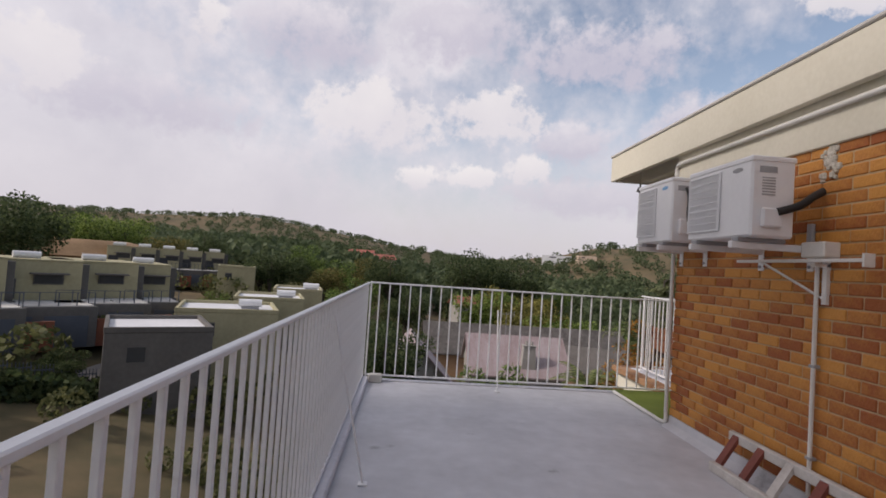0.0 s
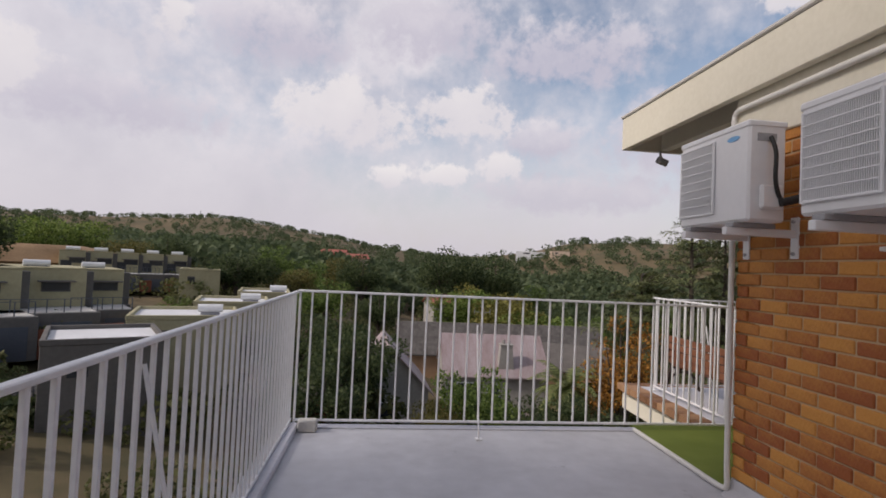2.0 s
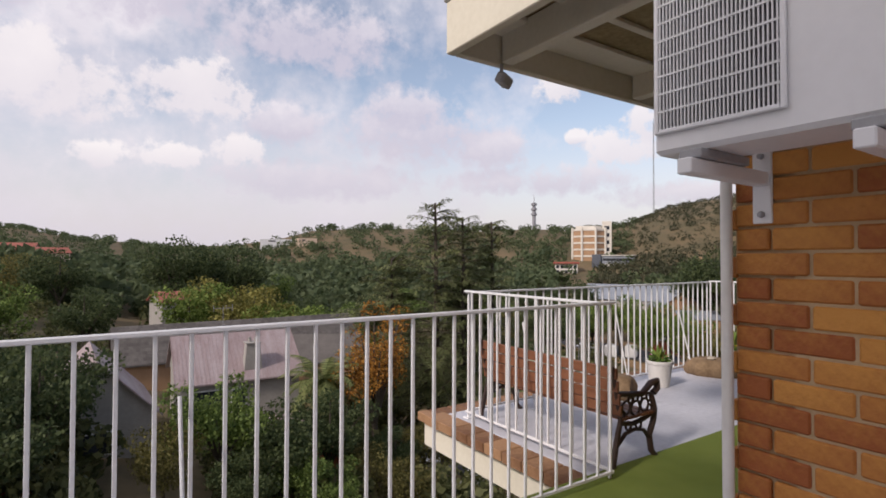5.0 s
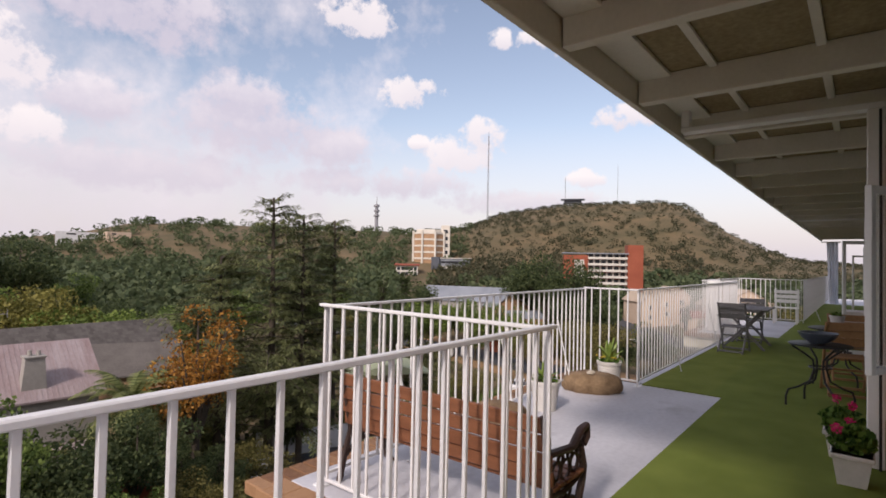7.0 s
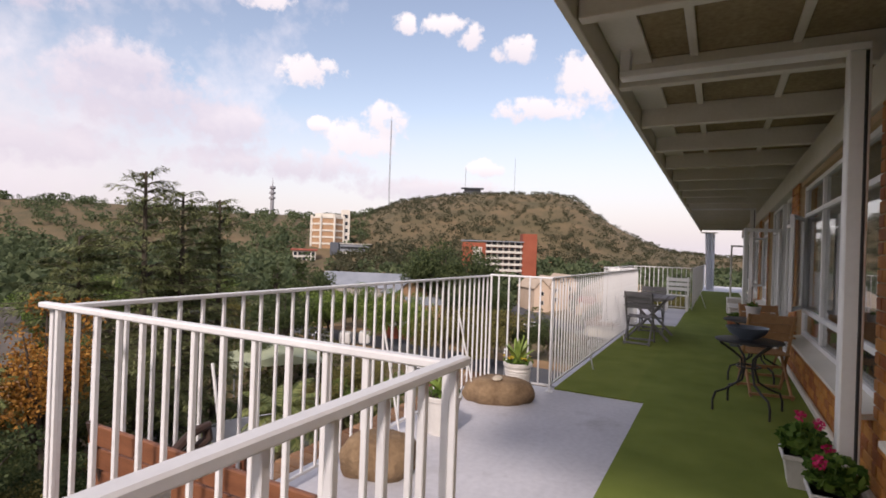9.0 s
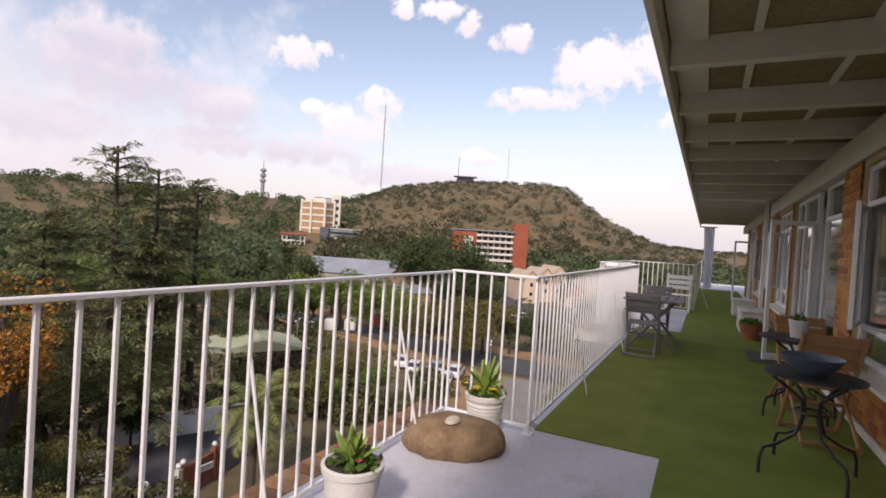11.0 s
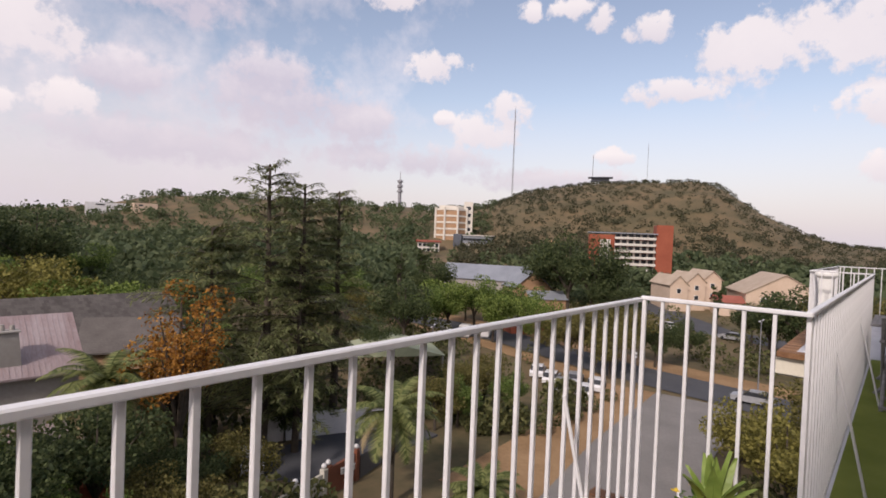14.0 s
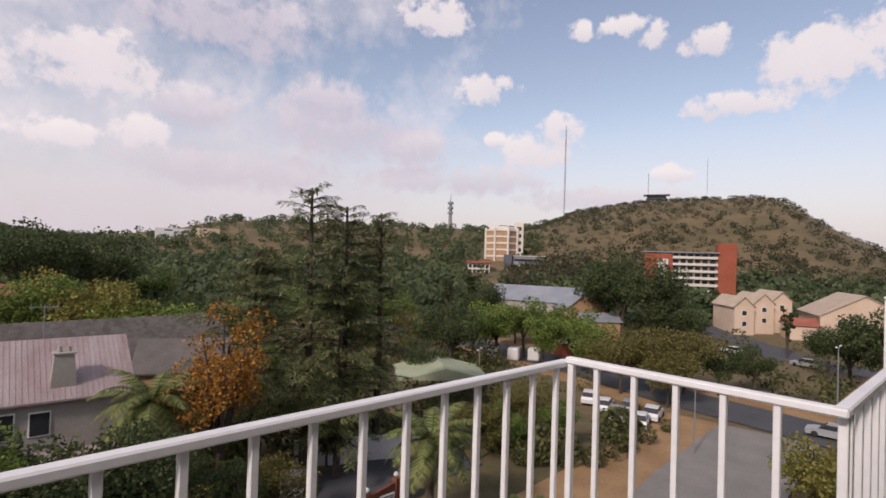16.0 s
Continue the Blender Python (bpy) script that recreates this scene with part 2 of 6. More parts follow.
LEAF_CEDAR = leaf_material("cedar_needles", (0.115, 0.135, 0.056), (0.25, 0.27, 0.12))
LEAF_ORANGE = leaf_material("autumn_leaves", (0.20, 0.085, 0.018), (0.52, 0.26, 0.055))
LEAF_GOLD = leaf_material("yellowing_leaves", (0.125, 0.12, 0.03), (0.30, 0.27, 0.075))
LEAF_DRY = leaf_material("dry_undergrowth", (0.062, 0.072, 0.028), (0.165, 0.168, 0.066), island=0.8)
LEAF_PALM = leaf_material("palm_fronds", (0.095, 0.125, 0.042), (0.26, 0.285, 0.11))
# lightened and evened out: the distance haze is put into this leaf colour
WOODS = leaf_material("far_woods", (0.066, 0.094, 0.046), (0.135, 0.165, 0.080), island=0.55, scale=0.02)
SCRUB = leaf_material("hill_scrub", (0.055, 0.06, 0.034), (0.098, 0.098, 0.054), island=0.6, scale=0.02)

# ---------------- mesh tools ----------------
class M:
    """A growing mesh of plain vertices and faces."""
    def __init__(self):
        self.v, self.f = [], []

    def face(self, *pts):
        n = len(self.v)
        self.v.extend(tuple(p) for p in pts)
        self.f.append(tuple(range(n, n + len(pts))))
        return self

    def box(self, x0, y0, z0, x1, y1, z1, c=0.0):
        """A box with its edges taken off by c."""
        x0, x1 = min(x0, x1), max(x0, x1)
        y0, y1 = min(y0, y1), max(y0, y1)
        z0, z1 = min(z0, z1), max(z0, z1)
        n = len(self.v)
        if c <= 0:
            self.v += [(x, y, z) for z in (z0, z1) for y in (y0, y1) for x in (x0, x1)]
            self.f += [tuple(n + i for i in q) for q in ((0, 2, 3, 1), (4, 5, 7, 6), (0, 1, 5, 4), (2, 6, 7, 3), (0, 4, 6, 2), (1, 3, 7, 5))]
            return self
        c = min(c, (x1 - x0) * 0.45, (y1 - y0) * 0.45, (z1 - z0) * 0.45)
        idx = {}
        for i, (sx, sy, sz) in enumerate((a, b, d) for a in (0, 1) for b in (0, 1) for d in (0, 1)):
            X, Y, Z = (x1 if sx else x0), (y1 if sy else y0), (z1 if sz else z0)
            ix, iy, iz = (-c if sx else c), (-c if sy else c), (-c if sz else c)
            for k, p in enumerate(((X, Y + iy, Z + iz), (X + ix, Y, Z + iz), (X + ix, Y + iy, Z))):
                idx[sx, sy, sz, k] = len(self.v)
                self.v.append(p)
        g = idx.get
        for s in (0, 1):
            q = [g((s, 0, 0, 0)), g((s, 0, 1, 0)), g((s, 1, 1, 0)), g((s, 1, 0, 0))]
            self.f.append(tuple(q if not s else q[::-1]))
            q = [g((0, s, 0, 1)), g((1, s, 0, 1)), g((1, s, 1, 1)), g((0, s, 1, 1))]
            self.f.append(tuple(q if not s else q[::-1]))
            q = [g((0, 0, s, 2)), g((0, 1, s, 2)), g((1, 1, s, 2)), g((1, 0, s, 2))]
            self.f.append(tuple(q if not s else q[::-1]))
        for a in (0, 1):
            for b in (0, 1):
                self.f.append((g((0, a, b, 1)), g((1, a, b, 1)), g((1, a, b, 2)), g((0, a, b, 2))))
                self.f.append((g((a, 0, b, 0)), g((a, 1, b, 0)), g((a, 1, b, 2)), g((a, 0, b, 2))))
                self.f.append((g((a, b, 0, 0)), g((a, b, 1, 0)), g((a, b, 1, 1)), g((a, b, 0, 1))))
                for d in (0, 1):
                    self.f.append((g((a, b, d, 0)), g((a, b, d, 1)), g((a, b, d, 2))))
        return self

    def tube(self, pts, r, n=8, r1=None, caps=True):
        """A round bar through pts, tapering from r to r1."""
        pts = [Vector(p) for p in pts]
        r1 = r if r1 is None else r1
        base = len(self.v)
        up = None
        for i, p in enumerate(pts):
            d = (pts[min(i + 1, len(pts) - 1)] - pts[max(i - 1, 0)])
            d = d.normalized() if d.length > 1e-9 else Vector((0, 0, 1))
            if up is None:
                up = d.orthogonal().normalized()
            up = (up - d * up.dot(d))
            up = up.normalized() if up.length > 1e-6 else d.orthogonal().normalized()
            side = d.cross(up)
            rr = r + (r1 - r) * i / max(1, len(pts) - 1)
            for k in range(n):
                a = 2 * math.pi * k / n
                self.v.append(tuple(p + (up * math.cos(a) + side * math.sin(a)) * rr))
        for i in range(len(pts) - 1):
            for k in range(n):
                a, b = base + i * n + k, base + i * n + (k + 1) % n
                self.f.append((a, b, b + n, a + n))
        if caps:
            self.f.append(tuple(base + k for k in range(n))[::-1])
            self.f.append(tuple(base + (len(pts) - 1) * n + k for k in range(n)))
        return self

    def lathe(self, profile, n=24, cx=0, cy=0, wobble=0.0):
        """Turns (radius, height) pairs round the upright axis."""
        base = len(self.v)
        for r, z in profile:
            for k in range(n):
                a = 2 * math.pi * k / n
                q = r * (1 + wobble * math.sin(3 * a + z * 9))
                self.v.append((cx + q * math.cos(a), cy + q * math.sin(a), z))
        for i in range(len(profile) - 1):
            for k in range(n):
                a, b = base + i * n + k, base + i * n + (k + 1) % n
                self.f.append((a, b, b + n, a + n))
        self.f.append(tuple(base + k for k in range(n))[::-1])
        self.f.append(tuple(base + (len(profile) - 1) * n + k for k in range(n)))
        return self

    def prism(self, outline, h0, h1, axis="z"):
        """An outline pushed from h0 to h1 along an axis."""
        def p(a, b, h):
            return {"z": (a, b, h), "y": (a, h, b), "x": (h, a, b)}[axis]
        n, k = len(self.v), len(outline)
        self.v += [p(a, b, h0) for a, b in outline] + [p(a, b, h1) for a, b in outline]
        self.f.append(tuple(n + i for i in range(k))[::-1])
        self.f.append(tuple(n + k + i for i in range(k)))
        for i in range(k):
            j = (i + 1) % k
            self.f.append((n + i, n + j, n + k + j, n + k + i))
        return self

    def moved(self, m, start=0):
        for i in range(start, len(self.v)):
            self.v[i] = tuple(m @ Vector(self.v[i]))
        return self

    def mesh(self, name, mat, smooth=False):
        me = bpy.data.meshes.new(name)
        me.from_pydata(self.v, [], self.f)
        me.materials.append(mat)
        if smooth:
            me.polygons.foreach_set("use_smooth", [True] * len(me.polygons))
            me.set_sharp_from_angle(angle=radians(40))
        b = bmesh.new()
        b.from_mesh(me)
        if len(b.faces) < 60000:
            bmesh.ops.recalc_face_normals(b, faces=b.faces)
            b.to_mesh(me)
        b.free()
        return me


def part(name, m, mat, parent=None, label="", smooth=False):
    ob = new(name, m.mesh(name, mat, smooth) if isinstance(m, M) else m)
    if parent is not None:
        ob.parent = parent
    if label:
        tagged(ob, label)
    return ob


def thing(name, label, category, group="", at=None, kind=""):
    ob = new(name)
    ob.empty_display_size = 0.1
    if at is not None:
        ob.matrix_world = at
    return tagged(ob, label, category, group, kind)


def structure(name, m, mat, label="", smooth=False):
    return tagged(part(name, m, mat, smooth=smooth), label, kind="structure")


rnd = random.Random(7)

# ---------------- terrace plan, in metres ----------------
XL, YE = -0.19, 6.45            # rails round the end terrace
XN, YB, YBN = 4.07, 8.22, 8.12   # projecting bay: near side, front at its far and near corner
XJ, YJ = 8.42, 7.51             # where the bay steps back to the long rail
XW, YW = 3.02, 5.12             # end wall and window front
X2, X2E, Y2E = 15.0, 19.42, 6.62  # second bay
XEND = 30.0
ROOF_Y, ROOF_Z, ROOF_T = 6.77, 2.74, 3.06
RAIL = 1.20

# floors
structure("floor_veranda", M().box(XW + 0.02, 3.0, -0.30, XEND + 6, YE + 0.10, -0.001), FLOOR_GREY, "grey painted slab under the turf")
fl = structure("floor", M().box(XL - 0.12, -4.0, -0.30, XW + 0.02, YE + 0.10, 0.0, 0.006), FLOOR_END, "grey painted waterproofed terrace floor with dark scuffs")
structure("floor_long", M().box(XJ + 0.3, YE + 0.10, -0.30, X2E, YJ + 0.10, -0.001).box(X2E, YE + 0.10, -0.3, XEND + 6, Y2E + 0.1, -0.001), FLOOR_GREY, "grey painted terrace slab under the turf")
SLAB_Y = 8.56
for nm, a, b in (("floor_bay_1", 3.90, XJ + 0.30), ("floor_bay_2", X2 - 0.17, X2E + 0.3)):
    structure(nm, M().box(a + 0.11, YE + 0.10, -0.10, b - 0.11, SLAB_Y - 0.23, 0.002, 0.004).box(a + 0.02, YE + 0.12, -0.36, b - 0.02, SLAB_Y - 0.02, -0.085, 0.01), FLOOR_GREY, "pale grey painted floor of a projecting balcony bay")
    structure(nm + "_edge", M().box(a - 0.01, YE + 0.115, -0.34, a + 0.06, SLAB_Y + 0.01, -0.09, 0.006).box(a + 0.06, SLAB_Y - 0.06, -0.34, b, SLAB_Y + 0.01, -0.09, 0.006), CREAM, "cream painted concrete slab edge")
# upturned skirting along the end wall
structure("skirting_end", M().prism([(XW - 0.09, 0.0), (XW - 0.03, 0.05), (XW - 0.012, 0.11), (XW, 0.11), (XW, 0.0)], -4.0, YW - 0.02, "y"), FLOOR_END, "upturned grey waterproofing at the foot of the brick wall")
# low white kerb under the side rail
structure("kerb_side", M().box(XL - 0.10, -4.0, 0.0, XL + 0.075, YE - 0.02, 0.055, 0.012), FLOOR_GREY, "low white painted kerb under the side railing")
structure("kerb_end", M().box(XL + 0.075, YE - 0.02, 0.0, XN - 0.02, YE + 0.08, 0.014, 0.004), FLOOR_GREY, "low white painted kerb under the end railing")
structure("kerb_block", M().box(XL + 0.08, YE - 0.14, 0.0, XL + 0.24, YE - 0.032, 0.10, 0.012), CONCRETE, "small weathered concrete block in the railing corner")
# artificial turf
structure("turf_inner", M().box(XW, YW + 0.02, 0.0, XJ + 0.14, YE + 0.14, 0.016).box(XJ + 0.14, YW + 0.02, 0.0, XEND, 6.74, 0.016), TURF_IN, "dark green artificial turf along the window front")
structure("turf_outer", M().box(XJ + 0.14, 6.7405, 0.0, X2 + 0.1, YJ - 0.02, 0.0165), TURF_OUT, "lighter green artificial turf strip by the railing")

# building body: end wall, window front, ceiling, roof
structure("wall_end", M().box(XW, -4.0, 0.0, XW + 0.25, YW - 0.20, 2.42).box(XW + 0.01, YW - 0.2, 0.0, XW + 0.25, YW - 0.012, 2.42), MORTAR, "mortar bed of the brick end wall")
structure("beam_end", M().box(XW - 0.03, -4.0, 2.42, XW + 0.25, YW + 0.0, ROOF_Z + 0.04, 0.008), CREAM, "cream painted concrete beam above the brick end wall")
# tall unseen block, added only to keep the sun off the end terrace
structure("wall_wing", M().box(-15.0, -9.0, -14.0, -9.5, 2.9, 12.0), CREAM, "unseen plain cream block added to shade the end terrace")
structure("wall_back", M().box(-0.6, -4.25, 0.0, XW, -4.0, 3.2), CREAM, "plain cream wall closing the terrace")
fa = M().box(XW - 0.10, -4.0, ROOF_Z, XW - 0.04, ROOF_Y, ROOF_T, 0.006)
structure("fascia_end", fa, CREAM, "cream painted roof fascia with streaks")
structure("fascia_front", M().box(XW - 0.04, ROOF_Y - 0.05, ROOF_Z, XEND, ROOF_Y, ROOF_T, 0.006), CREAM, "cream painted roof fascia along the eaves")
structure("roof_capping", M().box(XW - 0.115, -4.0, ROOF_T, XW + 0.10, ROOF_Y + 0.015, ROOF_T + 0.035, 0.01).box(XW + 0.1, ROOF_Y - 0.16, ROOF_T, XEND, ROOF_Y + 0.015, ROOF_T + 0.03, 0.01), CONCRETE, "weathered flaking roof edge capping")
structure("ceiling", M().box(XW - 0.03, YW - 0.9, ROOF_T - 0.10, XEND, ROOF_Y - 0.055, ROOF_T - 0.02), STRAW, "brown strawboard soffit panels under the eaves")
structure("roof", M().box(XW - 0.03, -4.0, ROOF_T - 0.015, XEND, ROOF_Y - 0.055, ROOF_T + 0.02), CONCRETE, "flat roof slab")
# rooms behind the glass, coloured dark in place of indoor shade
structure("wall_rooms", M().box(XW + 0.26, 1.2, 0.0, XEND, 1.4, 3.0).box(XEND - 0.2, 1.4, 0.0, XEND, YW - 0.3, 3.0), ROOM_DARK, "inner wall of the rooms, their shade put into its dark colour")
structure("floor_rooms", M().box(XW + 0.26, 1.4, -0.05, XEND, YW - 0.26, 0.02), ROOM_DARK, "room floor with the indoor shade put into its colour")

# rafters of the eaves and the battens between them
raf = M().box(0, YW - 0.2, -0.205, 0.09, ROOF_Y - 0.06, 0.0, 0.006)
raf_me = raf.mesh("rafter", WHITE_WOOD)
eaves = thing("eaves_framing", "white painted timber rafters and battens under the eaves", "roof framing", kind="structure")
x = XW + 0.29
RAFTERS = []
while x < XEND - 0.3:
    o = part("rafter", raf_me, WHITE_WOOD, eaves)
    o.location = (x, 0, ROOF_T - 0.103)
    RAFTERS.append(x)
    x += 1.33
for yb in (5.55, 6.18):
    part("batten", M().box(XW, yb - 0.028, ROOF_T - 0.128, XEND - 0.1, yb + 0.028, ROOF_T - 0.104, 0.004), WHITE_WOOD, eaves)
part("edge_board", M().box(XW, ROOF_Y - 0.30, ROOF_T - 0.135, XEND - 0.1, ROOF_Y - 0.06, ROOF_T - 0.105, 0.004), WHITE_WOOD, eaves)
part("wall_plate", M().box(XW + 0.02, YW - 0.22, 2.46, XEND - 0.1, YW - 0.005, ROOF_T - 0.31, 0.006), WHITE_WOOD, eaves, "white painted timber head beam over the windows")
# post frames: a flat beam under one rafter and a square steel post on the terrace
for px in (7.02, 18.02):
    p = thing("veranda_post", "white painted square post with a flat beam carrying the eaves", "post", "veranda posts", kind="structure")
    part("post", M().box(px - 0.06, YW + 0.09, 0.016, px + 0.06, YW + 0.20, 2.72, 0.008), WHITE_FRAME, p)
    part("beam", M().box(px - 0.06, YW + 0.09, 2.722, px + 0.06, ROOF_Y - 0.12, 2.77, 0.006), WHITE_FRAME, p)
    part("hanger", M().box(px - 0.05, ROOF_Y - 0.19, 2.772, px + 0.05, ROOF_Y - 0.12, 2.95, 0.006), WHITE_FRAME, p)
    part("downpipe", M().tube([(px - 0.10, YW + 0.12, 0.02), (px - 0.10, YW + 0.12, 2.7)], 0.009, 8), BLACK_RUBBER, p, "thin dark downpipe beside the post")

# ---------------- railings ----------------
BAR = M().box(-0.008, -0.008, 0.0, 0.008, 0.008, RAIL - 0.09, 0.002).mesh("baluster", WHITE_METAL)


def railing(label, a, b, start=0.06, spacing=0.1215, braces=(), inward=(0, 0), lower=0.07, top=RAIL):
    """Welded railing from a to b: flat top rail, bottom rail, square bars and sloping stays."""
    a, b = Vector((*a, 0)), Vector((*b, 0))
    d = (b - a)
    ln = d.length
    ang = math.atan2(d.y, d.x)
    r = thing("balcony_railing", label, "railing", "terrace railings", pose(a.x, a.y, 0, 0, 0, math.degrees(ang)))
    part("top_rail", M().box(-0.016, -0.016, top - 0.020, ln + 0.016, 0.016, top, 0.004), WHITE_METAL, r)
    part("bottom_rail", M().box(0.0, -0.010, lower - 0.010, ln, 0.010, lower + 0.010, 0.003), WHITE_METAL, r)
    s = start
    while s < ln - 0.02:
        o = part("baluster", BAR, WHITE_METAL, r)
        o.location = (s, 0, lower + 0.0005)
        o.scale.z = (top - 0.02 - lower) / (RAIL - 0.09)
        s += spacing
    for s in (0.0,):
        part("end_post", M().box(s - 0.010, -0.010, 0.0, s + 0.010, 0.010, top - 0.021, 0.002), WHITE_METAL, r)
        part("foot_plate", M().box(s - 0.04, -0.04, 0.0, s + 0.04, 0.04, 0.012, 0.003), WHITE_METAL, r)
    inv = Matrix.Rotation(-ang, 3, "Z")
    for s, h, reach, lean in braces:
        w = inv @ Vector((inward[0], inward[1], 0))
        part("stay", M().tube([(s, 0.0, h), (s + lean, w.y * reach, 0.01)], 0.008, 8), WHITE_METAL, r, "thin sloping white steel stay")
        part("stay_foot", M().box(s + lean - 0.03, w.y * reach - 0.03, 0.0, s + lean + 0.03, w.y * reach + 0.03, 0.012, 0.002), WHITE_METAL, r)
    return r


railing("white painted steel railing along the side terrace edge", (XL, -4.0), (XL, YE), start=0.10, spacing=0.105, braces=((7.49, 1.12, 0.27, -0.08), (3.4, 1.12, 0.27, -0.08)), inward=(1, 0))
railing("white painted steel railing across the end terrace", (XL + 0.03, YE), (XN, YE), start=0.105, spacing=0.128, braces=((1.60, 0.95, 0.28, 0.0),), inward=(0, -1), top=1.213)
railing("white painted steel railing behind the bench on the bay", (XN, YE + 0.03), (XN, YBN), start=0.09)
railing("white painted steel railing on the front of the bay", (XN + 0.03, YBN), (XJ, YB), start=0.0275, braces=((0.7, 0.85, 0.18, 0.0), (2.22, 0.85, 0.18, 0.0), (3.54, 0.85, 0.18, 0.05)), inward=(0, -1), top=1.187)
railing("short white painted steel railing stepping back beside the potted plant", (XJ, YB - 0.03), (XJ, YJ), start=0.088, spacing=0.118)
railing("long white painted steel railing beside the turf", (XJ + 0.03, YJ), (X2, YJ), braces=((1.3, 0.85, 0.18, 0.0), (3.75, 0.85, 0.18, 0.0)), inward=(0, -1))
railing("white painted steel railing on the second bay's side", (X2, YJ + 0.03), (X2, YB))
railing("white painted steel railing on the second bay's front", (X2 + 0.03, YB), (X2E, YB))
railing("white painted steel railing across the far bay side", (X2E, YB - 0.03), (X2E, Y2E))
railing("far white painted steel railing beside the turf", (X2E + 0.03, Y2E), (XEND + 5, Y2E), braces=((1.0, 0.95, 0.33, 0.0),), inward=(0, -1))

# ---------------- terrain ----------------
SKY_AZ = (-180, -75, -50, -37, -27, -18, -11, -6, -1, 5, 12, 16, 20, 26, 33, 45, 51, 53.5, 57, 61, 65, 69, 73.5, 76, 79, 82, 85, 90, 110, 180)
SKY_EL = (0.0, 0.03, 0.07, 0.058, 0.052, 0.064, 0.053, 0.046, 0.028, 0.018, 0.020, 0.030, 0.050, 0.058, 0.056, 0.060, 0.058, 0.064, 0.088, 0.098, 0.105, 0.108, 0.110, 0.102, 0.062, 0.034, 0.012, 0.002, 0.0, 0.0)
FAR = 520.0


def smooth(a, b, v):
    t = min(1.0, max(0.0, (v - a) / (b - a)))
    return t * t * (3 - 2 * t)


def ground_z(x, y):
    """Height of the land: a slope rising to the west, a valley, and hills round it."""
    dx, dy = x - 4.0, y - 5.0
    r = math.hypot(dx, dy)
    base = min(-4.5, max(-16.0, -10.6 - 0.21 * x))
    base += 6.0 * smooth(110, 260, r)
    if r < 1:
        return base
    az = math.degrees(math.atan2(dx, dy))
    e = float(np.interp(az, SKY_AZ, SKY_EL))
    koppie = smooth(50, 56, az) * (1 - smooth(84, 92, az))
    d0 = 240.0 - 10 * koppie
    top = 1.5 + FAR * e
    z = base + (top - base) * smooth(d0, FAR, r) ** (1.0 - 0.25 * koppie)
    z += (noise.noise((x * 0.012, y * 0.012, 3.3)) * 5.0) * smooth(150, 420, r)
    return z - 60.0 * smooth(FAR + 60, 2200, r)


def build_ground():
    m = M()
    radii = [0.0, 8, 14, 20, 27, 34, 42, 50, 60, 70, 82, 95, 110, 128, 150, 175, 200, 230, 260, 290, 320, 350, 380, 410, 440, 465, 490, 510, 525, 545, 580, 660, 800, 1100, 1600, 2400, 4200]
    n = 240
    m.v.append((4.0, 5.0, ground_z(4, 5)))
    for r in radii[1:]:
        for k in range(n):
            a = 2 * math.pi * k / n
            x, y = 4.0 + r * math.sin(a), 5.0 + r * math.cos(a)
            m.v.append((x, y, ground_z(x, y)))
    for k in range(n):
        m.f.append((0, 1 + (k + 1) % n, 1 + k))
    for i in range(len(radii) - 2):
        for k in range(n):
            a, b = 1 + i * n + k, 1 + i * n + (k + 1) % n
            m.f.append((a, b, b + n, a + n))
    return structure("ground", m, EARTH, "dry brown veld with scrub running up to hills", smooth=True)


build_ground()
# the lower storeys of the building that carries the terrace
structure("building_below", M().box(XW + 0.3, -4.0, -18, XEND, YE - 0.2, -0.30).box(XL, -4.0, -18, XW + 0.3, YE - 0.1, -0.30), CREAM, "cream storeys of the block below the terrace")


def strip(name, pts, width, mat, label, lift=0.06):
    """A road laid over the land along pts."""
    m = M()
    left, right = [], []
    dense = []
    for (ax, ay), (bx, by) in zip(pts, pts[1:]):
        k = max(1, int(math.hypot(bx - ax, by - ay) / 4))
        dense += [(ax + (bx - ax) * i / k, ay + (by - ay) * i / k) for i in range(k)]
    dense.append(pts[-1])
    for i, (x, y) in enumerate(dense):
        a, b = dense[max(0, i - 1)], dense[min(len(dense) - 1, i + 1)]
        d = Vector((b[0] - a[0], b[1] - a[1])).normalized()
        for side, lst in ((1, left), (-1, right)):
            qx, qy = x - d.y * side * width / 2, y + d.x * side * width / 2
            lst.append((qx, qy, max(ground_z(qx, qy), ground_z(x, y)) + lift))
    n = len(m.v)
    k = len(dense)
    m.v += left + right
    for i in range(k - 1):
        m.f.append((n + i, n + k + i, n + k + i + 1, n + i + 1))
    return structure(name, m, mat, label)


strip("road", [(70, 175), (84, 120), (86, 85), (84, 60), (77, 36), (73, 10), (73, -60), (80, -140)], 9.0, ASPHALT, "dark asphalt road through the valley", 0.10)
strip("road_side", [(34, 20), (50, 22.5), (69.5, 24)], 9.0, ROAD_PALE, "worn pale grey side street", 0.14)
strip("road_far", [(230, 120), (160, 70), (125, 36), (112, 0), (112, -60)], 9.0, ASPHALT, "far asphalt road below the hill", 0.10)
strip("pavement", [(34, 28.0), (50, 29.0), (69, 31)], 7.0, SAND, "bare orange sand verge", 0.10)
strip("pavement_road", [(78, 118), (79, 85), (76.5, 60), (70, 37)], 4.0, SAND, "bare sandy verge beside the road", 0.08)
strip("pavement_road_far", [(92, 118), (93, 85), (91, 60), (84, 36), (80.5, 10), (80.5, -50)], 6.0, SAND, "dry sandy verge beyond the road", 0.08)
